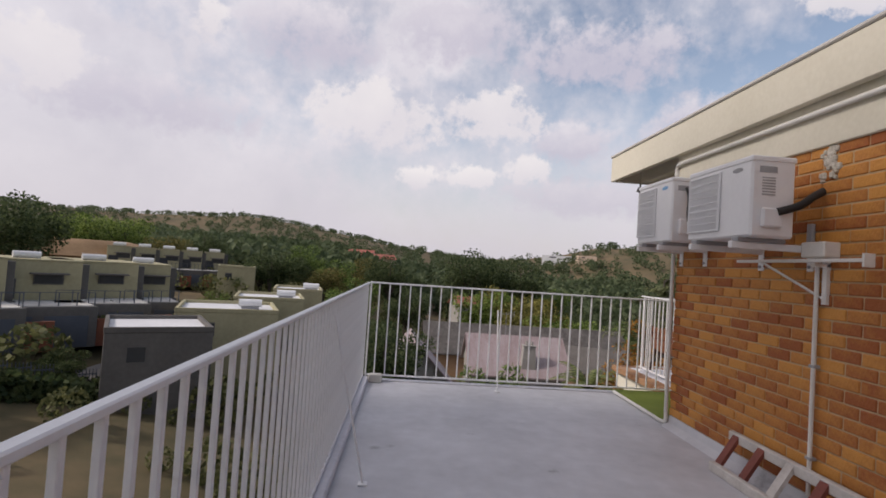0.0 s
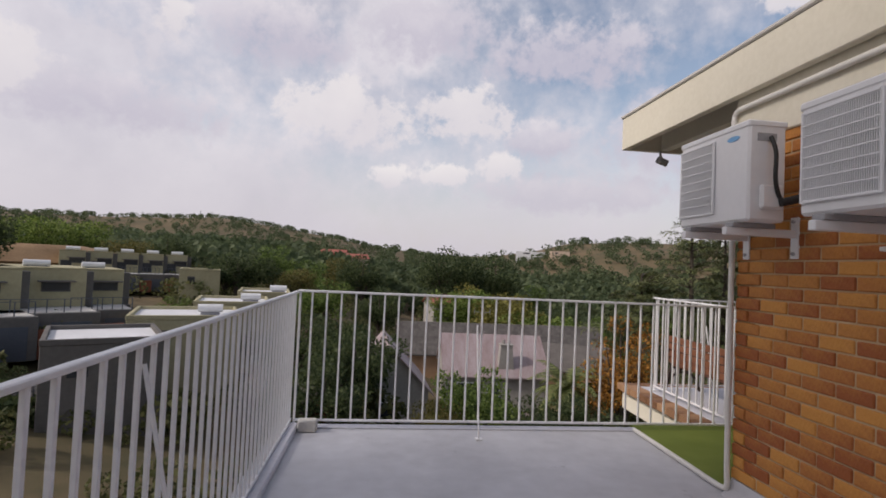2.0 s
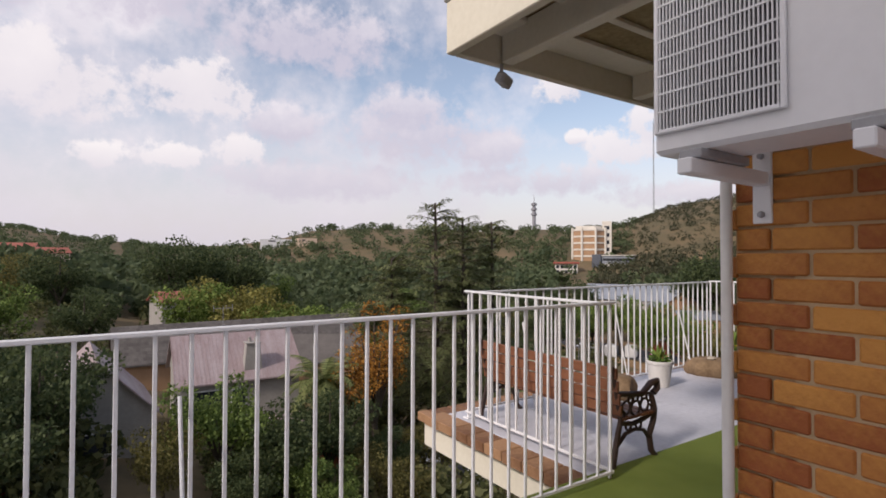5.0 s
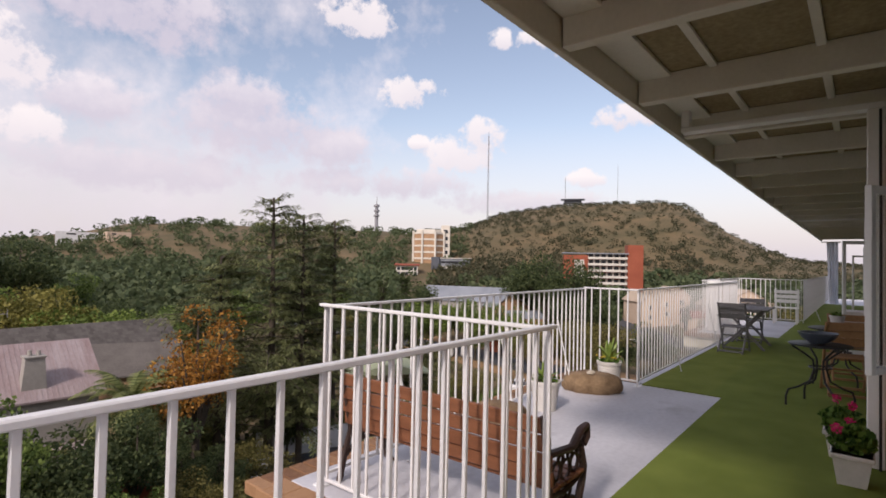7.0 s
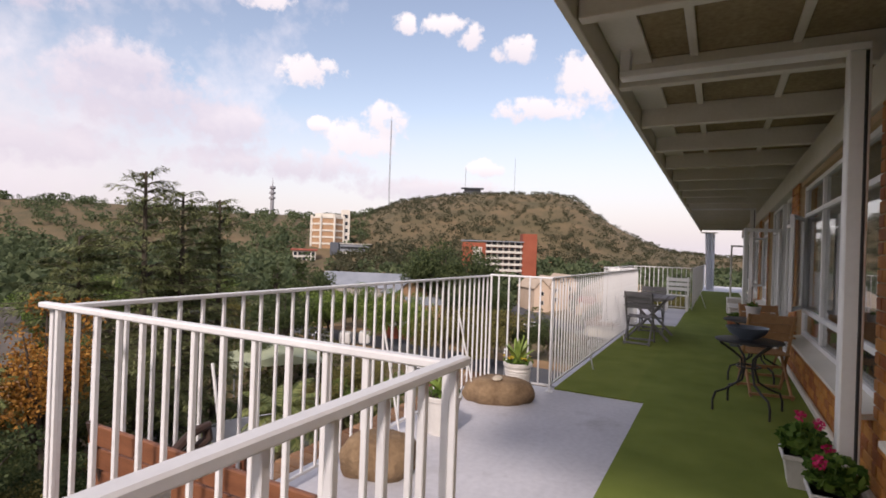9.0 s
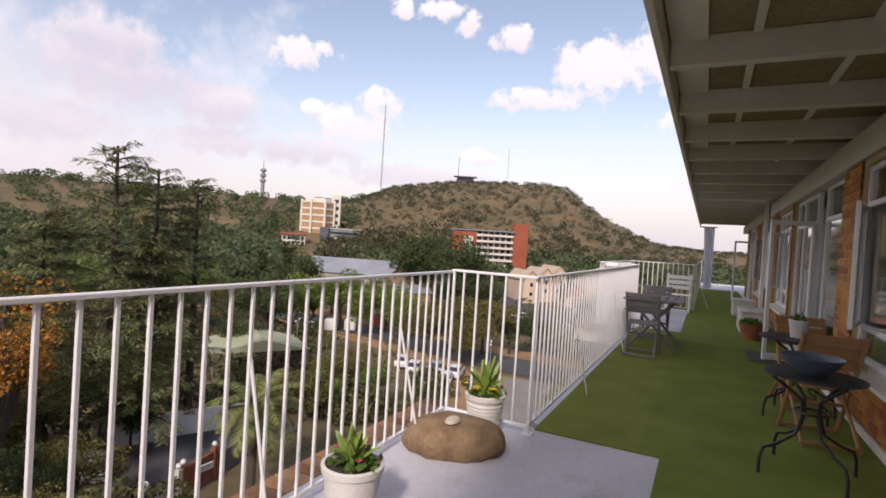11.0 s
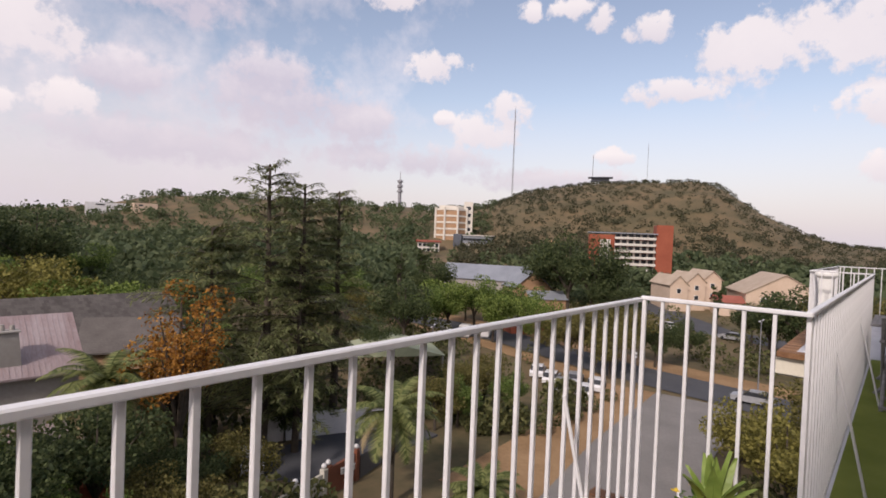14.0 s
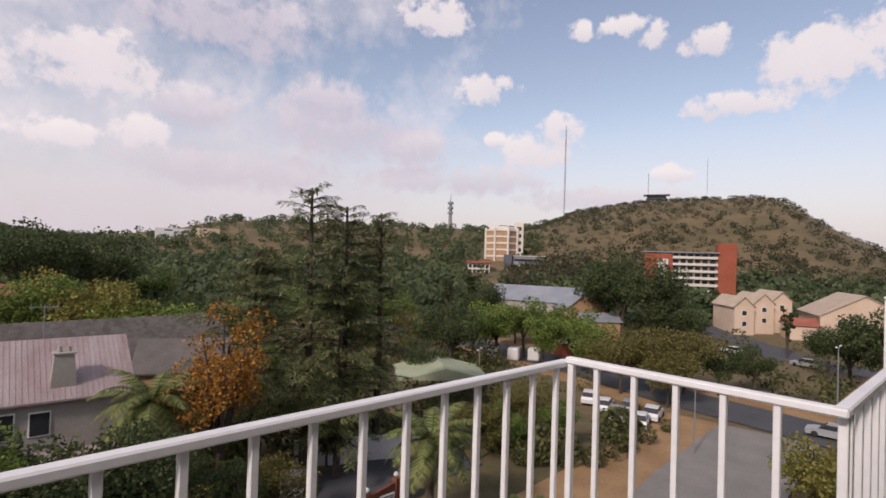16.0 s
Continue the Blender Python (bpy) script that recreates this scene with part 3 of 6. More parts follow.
strip("hill_track", [(165, 92), (205, 128), (260, 150)], 7.0, SAND, "dirt track climbing towards the hill", 0.25)

# ---------------- trees ----------------
def rv(s=1.0):
    while True:
        v = Vector((rnd.uniform(-1, 1), rnd.uniform(-1, 1), rnd.uniform(-1, 1)))
        if 0.05 < v.length <= 1:
            return v * s


def leaf(m, p, size, flat=0.0):
    """One folded leaf spray."""
    d = rv().normalized()
    d.z *= 1 - flat
    d = d.normalized()
    s = d.cross(rv()).normalized() * size * 0.5
    m.face(p - d * size * 0.5, p + s * 0.8, p + d * size * 0.6, p - s * 0.8)


def broadleaf(h, spread, leaves=1600, size=0.5, seed=1, low=0.25, limbs=7, clumps=22):
    """Trunk with limbs, and a crown of leaf clumps with gaps between them."""
    rnd.seed(seed)
    t = M()
    lean = Vector((rnd.uniform(-0.06, 0.06) * h, rnd.uniform(-0.06, 0.06) * h, 0))
    fork = h * (low + 0.1)
    t.tube([(0, 0, -0.6), (lean.x * 0.2, lean.y * 0.2, fork * 0.5), (lean.x * 0.4, lean.y * 0.4, fork)], h * 0.03, 8, h * 0.02)
    c = M()
    tips = []
    for i in range(limbs):
        a = 2 * math.pi * i / limbs + rnd.uniform(-0.4, 0.4)
        rr = spread * rnd.uniform(0.35, 0.8)
        tip = Vector((math.cos(a) * rr, math.sin(a) * rr, h * rnd.uniform(0.55, 0.92)))
        mid = Vector((tip.x * 0.45, tip.y * 0.45, fork + (tip.z - fork) * 0.45 + 0.3))
        t.tube([(lean.x * 0.4, lean.y * 0.4, fork * 0.9), mid, tip], h * 0.014, 6, h * 0.003)
        tips += [tip, (mid + tip) * 0.5]
    t.tube([(lean.x * 0.4, lean.y * 0.4, fork * 0.9), (lean.x, lean.y, h * 0.9)], h * 0.016, 6, h * 0.004)
    centres = tips[:]
    while len(centres) < clumps:
        v = rv()
        centres.append(Vector((v.x * spread * 0.9, v.y * spread * 0.9, h * (low + 0.12) + (v.z * 0.5 + 0.5) * h * (0.86 - low))))
    for i in range(leaves):
        q = centres[i % len(centres)]
        v = rv()
        v = v.normalized() * (v.length ** 0.5)
        rad = spread * (0.26 + 0.14 * ((i * 7919) % 13) / 13)
        leaf(c, q + Vector((v.x * rad, v.y * rad, v.z * rad * 0.72)), size * rnd.uniform(0.6, 1.25))
    return t, c


def sprig(m, p, d, ln, w):
    """A thin needle spray along d."""
    s = d.cross(Vector((0, 0, 1)))
    s = (s.normalized() if s.length > 1e-4 else Vector((1, 0, 0))) * w
    m.face(p - s * 0.6, p + d * ln * 0.5 - s, p + d * ln, p + d * ln * 0.5 + s, p + s * 0.6)


def cedar(h, spread, seed, whorls=29, bare=0.2):
    """Straight trunk with level feathery boughs that droop at the tips and a flat broken top."""
    rnd.seed(seed)
    t, c = M(), M()
    t.tube([(0, 0, -0.6), (0.12, 0.0, h * 0.5), (0.0, 0.1, h)], h * 0.019, 10, h * 0.004)
    for i in range(whorls):
        f = i / (whorls - 1)
        z = h * (bare + (0.985 - bare) * f)
        reach = spread * (0.55 + 0.5 * math.sin(math.pi * min(1, 0.15 + 0.75 * f))) * (1.0 - 0.60 * f ** 3)
        for b in range(3 if f < 0.55 else 4):
            a = rnd.uniform(0, 2 * math.pi)
            ln = reach * rnd.uniform(0.45, 1.15)
            rise = (0.02 + 0.30 * f) * ln * rnd.uniform(0.5, 1.2)
            pts = []
            for s in range(6):
                u = s / 5
                pts.append(Vector((math.cos(a) * ln * u, math.sin(a) * ln * u, z + rise * math.sin(u * 1.9) - 0.20 * ln * u * u * (1.1 - f))))
            t.tube(pts, 0.045 + 0.05 * (1 - f), 4, 0.012, caps=False)
            d = Vector((math.cos(a), math.sin(a), 0))
            side = Vector((-d.y, d.x, 0))
            for s in range(int(24 + ln * 24)):
                u = rnd.uniform(0.18, 1.0)
                i0 = min(4, int(u * 5))
                p = pts[i0].lerp(pts[i0 + 1], u * 5 - i0)
                w = ln * 0.26 * (1.2 - u * 0.85)
                q = p + side * rnd.uniform(-w, w) + Vector((0, 0, rnd.uniform(-0.22, 0.08)))
                dd = (d * rnd.uniform(0.2, 1.0) + side * rnd.uniform(-0.9, 0.9) + Vector((0, 0, rnd.uniform(-0.55, 0.18)))).normalized()
                sprig(c, q, dd, rnd.uniform(0.28, 0.66), rnd.uniform(0.035, 0.07))
    return t, c


def palm(h, reach, seed, fronds=34):
    rnd.seed(seed)
    t, c, dead = M(), M(), M()
    prof = [(0.36, -0.4), (0.30, 0.3)]
    z = 0.5
    while z < h:
        prof += [(0.27, z), (0.23, z + 0.14)]
        z += 0.2
    prof.append((0.34, h))
    t.lathe(prof, 12)
    for i in range(fronds):
        a = i * 2.399 + rnd.uniform(-0.2, 0.2)
        up = 1.25 - 1.75 * i / fronds
        m = c if i < fronds * 0.85 else dead
        d = Vector((math.cos(a), math.sin(a), 0))
        side = Vector((-d.y, d.x, 0))
        ln = reach * rnd.uniform(0.85, 1.1)
        pts = []
        p = Vector((0, 0, h)) + d * 0.15
        ang = up
        for s in range(9):
            pts.append(p.copy())
            p = p + (d * math.cos(ang) + Vector((0, 0, 1)) * math.sin(ang)) * ln / 8
            ang -= 0.17 + 0.07 * (s / 8)
        m.tube(pts, 0.035, 4, 0.008, caps=False)
        for s in range(1, 34):
            u = s / 34 * 8
            i0 = min(7, int(u))
            q = pts[i0].lerp(pts[i0 + 1], u - i0)
            tan = (pts[i0 + 1] - pts[i0]).normalized()
            w = 0.62 * math.sin(math.pi * (0.12 + 0.84 * s / 34)) * reach / 2.8
            for sg in (1, -1):
                e = q + side * sg * w + tan * w * 0.55 - Vector((0, 0, w * 0.35))
                m.face(q - tan * 0.05, q + tan * 0.08, e)
    return t, c, dead


def tree(name, label, mats, geo, x, y, turn=0.0, s=1.0, group="", z=None):
    ob = thing(name, label, "tree", group, pose(x, y, ground_z(x, y) if z is None else z, 0, 0, turn))
    ob.scale = (s, s, s)
    part("trunk", geo[0], BARK, ob)
    part("crown", geo[1], mats, ob)
    if len(geo) > 2:
        part("dead_fronds", geo[2], STRAW, ob, "dry hanging brown fronds")
    return ob


def at_az(az, d):
    cx, cy = (0.3, 0.0) if az < 1.5 else (7.0, 7.3)
    return cx + d * math.sin(radians(az)), cy + d * math.cos(radians(az))


# cedars in the valley in front
for i, (x, y, top, sp) in enumerate(((26.9, 43.8, 6.6, 6.0), (31.2, 45.5, 5.6, 4.6), (34.6, 45.2, 5.3, 4.4), (23.6, 46.0, 1.6, 5.4), (29.0, 42.5, 0.5, 4.8))):
    gz = ground_z(x, y)
    tree("cedar_tree", "tall old cedar with level drooping grey-green boughs and a flat top", LEAF_CEDAR, cedar(top - gz, sp, 20 + i), x, y, group="cedars below the terrace")
# palms
for i, (x, y, hh, reach) in enumerate(((28.8, 31.3, 6.2, 3.5), (15.9, 42.6, 6.0, 3.6), (30.2, 25.0, 3.0, 2.5))):
    tree("palm_tree", "date palm with arching green fronds and dry fronds below", LEAF_PALM, palm(hh, reach, 40 + i), x, y, group="palms below the terrace")
tree("autumn_tree", "slender tree with sparse orange-brown autumn leaves", LEAF_ORANGE, broadleaf(13.0, 3.3, 4600, 0.21, 53, 0.16, 15, 36), 19.6, 41.2)

# broadleaf kinds, built once and copied
KINDS = {}
for key, mat, lab, args in (
        ("dark", LEAF_DARK, "dense dark green broadleaf tree", (9.0, 4.2, 5600, 0.27, 61)),
        ("mid", LEAF_MID, "green broadleaf garden tree", (8.0, 3.8, 5200, 0.25, 62)),
        ("bright", LEAF_BRIGHT, "bright green leafy tree", (7.0, 3.4, 4800, 0.24, 63)),
        ("olive", LEAF_OLIVE, "olive-brown thorn tree with a spreading crown", (7.5, 4.4, 5200, 0.24, 64)),
        ("gold", LEAF_GOLD, "yellowing olive-green leafy tree", (7.0, 3.4, 4800, 0.22, 66)),
        ("cypress", LEAF_DARK, "narrow dark green cypress tree", (11.0, 1.2, 3600, 0.24, 65, 0.05))):
    KINDS[key] = (mat, lab, args)
FIRST = {}


def plant(key, az, d, h, wide=1.0):
    mat, lab, args = KINDS[key]
    x, y = at_az(az, d)
    m = pose(x, y, ground_z(x, y) - 0.1, 0, 0, rnd.uniform(0, 360))
    s = h / args[0]
    if key not in FIRST:
        ob = tree("broadleaf_tree" if key != "cypress" else "cypress_tree", lab, mat, broadleaf(*args), x, y, group=key + " trees of the valley")
        FIRST[key] = ob
        rnd.seed(len(FIRST) * 17)
    else:
        ob = copy_thing(FIRST[key], m)
    ob.matrix_world = m
    ob.scale = (s * wide, s * wide, s)
    return ob


TREES = [
    # near gardens in front of the terrace
    ("dark", -7, 44, 7), ("dark", -2, 40, 7.5), ("dark", -5, 31, 6.5), ("mid", 4.5, 27, 3.6), ("mid", 8.5, 25, 4.0), ("dark", 1.8, 24, 4.2), ("mid", 12, 24, 3.6), ("olive", 17, 27, 3.8), ("mid", 3, 31, 4.6), ("bright", 5.5, 30.5, 4.0),
    ("dark", 22, 31, 4.5), ("olive", 26, 33, 4.2), ("dark", 18.5, 33, 4.0), ("olive", 22, 26, 3.5), ("dark", 31, 44, 4.0), ("olive", 24, 47, 6.0),
    # behind the houses
    ("dark", 0, 75, 9), ("bright", 4, 76, 11), ("gold", 7, 80, 12.5, 1.1), ("gold", 10, 72, 12, 1.15), ("bright", 15, 72, 11), ("mid", 13, 85, 10), ("dark", 17, 95, 11), ("olive", 6, 95, 10),
    ("mid", 20, 80, 10), ("dark", 24, 90, 11), ("mid", 28, 100, 11), ("bright", 22, 70, 7), ("mid", -6, 70, 8), ("olive", -9, 85, 8),
    ("dark", -2, 110, 13, 0.9), ("dark", 4, 125, 20, 0.9), ("dark", 10, 130, 21, 0.9), ("mid", 14, 140, 12), ("dark", 33, 105, 12), ("mid", 38, 100, 11), ("olive", 40, 85, 9),
    # along the road
    ("dark", 44, 78, 11), ("mid", 46.5, 88, 9), ("bright", 49, 92, 10), ("mid", 52, 95, 10.5), ("bright", 54, 88, 8.5), ("mid", 57, 92, 9.5), ("bright", 59, 84, 8.5),
    ("dark", 47, 118, 13), ("cypress", 46, 130, 16), ("cypress", 43.5, 125, 15), ("dark", 62, 118, 20, 0.85), ("dark", 64.5, 112, 19, 0.85), ("dark", 60.5, 126, 17), ("dark", 67, 110, 12),
    ("olive", 62, 74, 8, 1.1), ("olive", 65, 76, 9, 1.1), ("olive", 68, 78, 8.5, 1.1), ("dark", 71, 80, 7), ("olive", 66.5, 70, 7), ("dark", 74, 84, 7), ("cypress", 76.5, 120, 11),
    ("mid", 50, 47, 4.6), ("olive", 53, 55, 5.0), ("mid", 56, 50, 4.6), ("olive", 47.5, 46, 5.0), ("olive", 51, 52, 5.0), ("dark", 41.5, 68, 7),
    ("gold", 79, 42, 6.5), ("gold", 83, 38, 7.5), ("olive", 86, 50, 8), ("mid", 88, 60, 9), ("dark", 81, 95, 11), ("dark", 84, 88, 13), ("olive", 87, 90, 12), ("dark", 79.5, 110, 8),
    ("bright", 51, 110, 8), ("mid", 54, 106, 9), ("mid", 56.5, 108, 8), ("bright", 49, 104, 8), ("bright", 18, 66, 9.5), ("bright", 13, 68, 10.5), ("mid", 24, 64, 7),
    # west slope
    ("dark", -31.5, 35, 2.6), ("dark", -36, 72, 11), ("dark", -38, 66, 10), ("dark", -41, 60, 11), ("cypress", -14.5, 80, 8), ("dark", -13.5, 84, 9), ("dark", -15.5, 82, 8),
    ("bright", -31, 105, 11), ("bright", -28, 110, 11), ("bright", -34, 108, 9), ("olive", -24, 100, 8), ("mid", -8, 95, 9), ("mid", -18, 78, 5), ("mid", -20, 60, 3.5), ("dark", -24, 52, 3.5),
    ("mid", -11, 110, 10), ("olive", -4, 125, 11), ("dark", -21, 120, 10), ("dark", -12, 48, 4)]
for row in TREES:
    plant(*row)
# garden trees close in front of the pink-roofed house
for key, x, y, top, wide in (("mid", 7.0, 34.6, -5.0, 0.85), ("dark", 10.4, 34.2, -6.4, 1.0), ("olive", 4.2, 34.0, -6.9, 0.8), ("dark", -1.0, 36.0, -2.4, 0.8), ("dark", 13.4, 35.0, -6.6, 0.9)):
    h = top - ground_z(x, y)
    ob = copy_thing(FIRST[key], pose(x, y, ground_z(x, y) - 0.1, 0, 0, 67 * x))
    s = h / KINDS[key][2][0]
    ob.scale = (s * wide, s * wide, s)


def far_woods(name, mat, label, count, seed, chooser, leafy=1.0):
    """Many far tree crowns as rough leaf clumps in one mesh."""
    rnd.seed(seed)
    m = M()
    made = 0
    tries = 0
    while made < count and tries < count * 30:
        tries += 1
        got = chooser()
        if got is None:
            continue
        x, y, h, w, sprays = got
        z = ground_z(x, y)
        made += 1
        for i in range(sprays):
            v = rv()
            v = v.normalized() * (v.length ** 0.4)
            p = Vector((x + v.x * w, y + v.y * w, z + h * 0.52 + v.z * h * 0.5))
            leaf(m, p, w * rnd.uniform(0.45, 0.95) * leafy)
    return tagged(part(name, m, mat), label, "woods", kind="stuff")


def pick_valley():
    az, d = (rnd.uniform(-50, 8) if rnd.random() < 0.5 else rnd.uniform(8, 100)), rnd.uniform(135, 500)
    x, y = at_az(az, d)
    kop = smooth(51, 57, az)
    if kop > 0.5 and d > 262:
        return None
    if 69 < az < 86 and d < 165 or 63 < az < 73 and 185 < d < 215 or 46 < az < 62 and d < 165:
        return None
    if 45 < az < 55.5 and 165 < d < 330 and rnd.random() < 0.93 or 55 < az < 62 and d < 275 and rnd.random() < 0.7:
        return None
    if abs(az + 33) < 9 and d < 150 and rnd.random() < 0.6:
        return None
    h = rnd.uniform(4, 8.5) * (0.75 if d > 330 else 1.0) * (0.6 if az < 0 and d > 300 else 1.0)
    return x, y, h, h * rnd.uniform(0.45, 0.75), 100 if d < 260 else 62


def pick_scrub():
    az, d = rnd.uniform(50, 97), rnd.uniform(235, 560)
    x, y = at_az(az, d)
    n = noise.noise((x * 0.018, y * 0.018, 7.0))
    near = 1 - smooth(250, 330, d)
    if rnd.random() > 0.58 + 0.35 * n + near * 0.8 + 0.9 * smooth(480, 515, d):
        return None
    h = rnd.uniform(1.0, 3.4) * (1 + 0.6 * near)
    return x, y, h, h * rnd.uniform(0.55, 0.9), 34


far_woods("far_woods", WOODS, "wooded suburb and slopes across the valley", 4300, 5, pick_valley, 0.55)
far_woods("hill_scrub", SCRUB, "dark bushes dotted over the dry grassy hill", 3800, 6, pick_scrub, 0.55)

# ---------------- things on the terrace ----------------
TEAK = material("oiled_brown_slats", (0.13, 0.045, 0.020), (0.26, 0.105, 0.050), rough=0.55, scale=3, fine=30, bump=0.3, stretch=(6, 1, 6))
IRON = material("dark_cast_iron", (0.030, 0.018, 0.014), (0.075, 0.040, 0.030), rough=0.6, scale=8, fine=60, bump=0.3)
BLACK_METAL = material("black_garden_metal", (0.012, 0.012, 0.013), (0.035, 0.035, 0.037), rough=0.45, scale=8, fine=50, bump=0.1)
GREY_WOOD = material("weathered_grey_wood", (0.16, 0.155, 0.16), (0.34, 0.33, 0.335), rough=0.85, scale=5, fine=40, bump=0.4, stretch=(1, 8, 8))
PINE = material("orange_pine", (0.24, 0.12, 0.05), (0.42, 0.24, 0.11), rough=0.6, scale=5, fine=30, bump=0.2)
POT_WHITE = material("white_glazed_pot", (0.55, 0.53, 0.50), (0.70, 0.68, 0.65), rough=0.5, scale=6, fine=40, bump=0.1)
TERRACOTTA = material("terracotta", (0.26, 0.09, 0.045), (0.40, 0.16, 0.08), rough=0.85, scale=6, fine=40, bump=0.2)
SOIL = material("potting_soil", (0.03, 0.02, 0.014), (0.07, 0.045, 0.03), rough=1.0, scale=20, fine=90, bump=0.8)
ROCK = material("brown_sandstone_rock", (0.13, 0.08, 0.042), (0.31, 0.21, 0.12), rough=0.9, scale=6, fine=30, bump=0.9, dist=0.035, contrast=1.3)
PEBBLE = material("pale_pebble", (0.42, 0.36, 0.28), (0.55, 0.48, 0.38), rough=0.8, scale=20, fine=80, bump=0.2)
BLUE_BOWL = material("blue_grey_ceramic", (0.07, 0.09, 0.12), (0.12, 0.145, 0.18), rough=0.35, bump=0.05)
SUCCULENT = material("succulent_green", (0.10, 0.17, 0.03), (0.26, 0.34, 0.08), rough=0.5, scale=6, fine=30, bump=0.1, spec=0.4)
PETAL_YELLOW = material("yellow_petals", (0.55, 0.36, 0.02), (0.75, 0.55, 0.05), rough=0.6, bump=0, island=0.6)
PETAL_PINK = material("magenta_petals", (0.50, 0.012, 0.09), (0.72, 0.03, 0.18), rough=0.6, bump=0, island=0.6)
GERANIUM = leaf_material("geranium_leaves", (0.05, 0.11, 0.02), (0.16, 0.26, 0.05), scale=8)
RED_PAINT = material("worn_red_paint", (0.13, 0.03, 0.02), (0.25, 0.065, 0.04), rough=0.7, scale=8, fine=50, bump=0.3)
WORN_WHITE = material("worn_white_wood", (0.42, 0.38, 0.34), (0.66, 0.63, 0.59), rough=0.75, scale=7, fine=40, bump=0.3)
PIPE_WHITE = material("white_pipe", (0.62, 0.60, 0.56), (0.76, 0.74, 0.70), rough=0.5, scale=3, fine=30, bump=0.1)
PLASTER_RAW = material("crumbling_plaster", (0.34, 0.30, 0.24), (0.72, 0.68, 0.60), rough=0.95, scale=18, fine=70, bump=0.8, dist=0.02)
SHEET = leaf_material("milky_plastic_sheet", (0.70, 0.71, 0.73), (0.84, 0.85, 0.87), island=0, scale=2)
GREY_MAT = material("dark_grey_mat", (0.05, 0.055, 0.055), (0.09, 0.095, 0.095), rough=0.9, bump=0.2)


# --- air conditioners on the end wall ---
def air_conditioner(label, y0, y1, z0, z1, x0, grille_cols, badge, older, dp=0.235):
    """Outdoor unit with rounded case, fan grille, side panel, brackets and feet; it faces away from the wall."""
    ac = thing("air_conditioner", label, "air conditioner", "outdoor units on the end wall", pose(x0, (y0 + y1) / 2, z0))
    w, h = y1 - y0, z1 - z0
    hw = w / 2
    part("case", M().box(0, -hw, 0.0, dp, hw, h, 0.014), PLASTIC_WHITE, ac, smooth=False)
    part("top_lid", M().box(-0.006, -hw - 0.005, h - 0.035, dp + 0.005, hw + 0.005, h + 0.004, 0.008), PLASTIC_WHITE, ac)
    # fan grille on the far half of the front, over the closed case
    gy0, gy1 = (-hw + w * 0.46, hw - 0.025) if older else (-hw + w * 0.46, hw - 0.03)
    gz0, gz1 = h * 0.13, h * 0.88
    # flat plate whose colour stands in for the shade inside the fan opening
    part("grille_backing", M().box(-0.004, gy0, gz0, 0.0, gy1, gz1), DARK_INSIDE if older else GREY_PLASTIC, ac, "flat plate behind the fan grille, coloured as its shaded recess")
    f = M().box(-0.016, gy0 - 0.014, gz0 - 0.014, -0.004, gy0, gz1 + 0.014, 0.003).box(-0.016, gy1, gz0 - 0.014, -0.004, gy1 + 0.014, gz1 + 0.014, 0.003)
    f.box(-0.0155, gy0, gz0 - 0.014, -0.004, gy1, gz0, 0.003).box(-0.0155, gy0, gz1, -0.004, gy1, gz1 + 0.014, 0.003)
    part("grille_frame", f, PLASTIC_WHITE, ac)
    slats = M().box(-0.0025, -0.0019, 0, 0.0025, 0.0019, gz1 - gz0).mesh("slat", PLASTIC_WHITE)
    for i in range(grille_cols):
        o = part("slat", slats, PLASTIC_WHITE, ac)
        o.location = (-0.010, gy0 + (gy1 - gy0) * (i + 0.5) / grille_cols, gz0)
    for i in range(1, 8):
        zz = gz0 + (gz1 - gz0) * i / 8
        part("cross_bar", M().box(-0.014, gy0, zz - 0.003, -0.0095, gy1, zz + 0.003), PLASTIC_WHITE, ac)
    # badge as a plain shape
    b = M()
    cy, cz = (-hw + w * 0.2, h * 0.86)
    b.prism([(cy + 0.055 * math.cos(a), cz + 0.016 * math.sin(a)) for a in [2 * math.pi * k / 20 for k in range(20)]], -0.003, 0.0005, "x")
    part("badge", b, BLUE_BADGE if badge else GREY_PLASTIC, ac, "small oval badge")
    # side nearest the door: recessed handle, valve cover
    sy = -hw
    part("handle_recess", M().box(0.05, sy - 0.003, h * 0.80, 0.17, sy + 0.001, h * 0.88, 0.001), GREY_PLASTIC, ac, "recessed carrying handle")
    part("valve_cover", M().box(0.06, sy - 0.035, h * 0.12, 0.20, sy - 0.0005, h * 0.36, 0.012), PLASTIC_WHITE, ac)
    vents = M()
    for i in range(7):
        vents.box(0.07, sy - 0.003, h * (0.52 + 0.035 * i), 0.16, sy + 0.001, h * (0.535 + 0.035 * i))
    if not older:
        part("side_vents", vents, GREY_PLASTIC, ac, "row of side vent slots")
    for fy in (-hw + 0.13, hw - 0.13):
        part("foot", M().box(-0.02, fy - 0.035, -0.028, dp + 0.02, fy + 0.035, 0.0, 0.004), GREY_PLASTIC, ac, "grey pressed steel foot")
        br = part("bracket", M().box(-0.05, fy - 0.022, -0.075, XW - x0 - 0.002, fy + 0.022, -0.029, 0.004), PLASTIC_WHITE, ac, "white steel wall bracket")
        part("bracket_plate", M().box(XW - x0 - 0.016, fy - 0.03, -0.20, XW - x0 - 0.002, fy + 0.03, 0.05, 0.003), PLASTIC_WHITE, br)
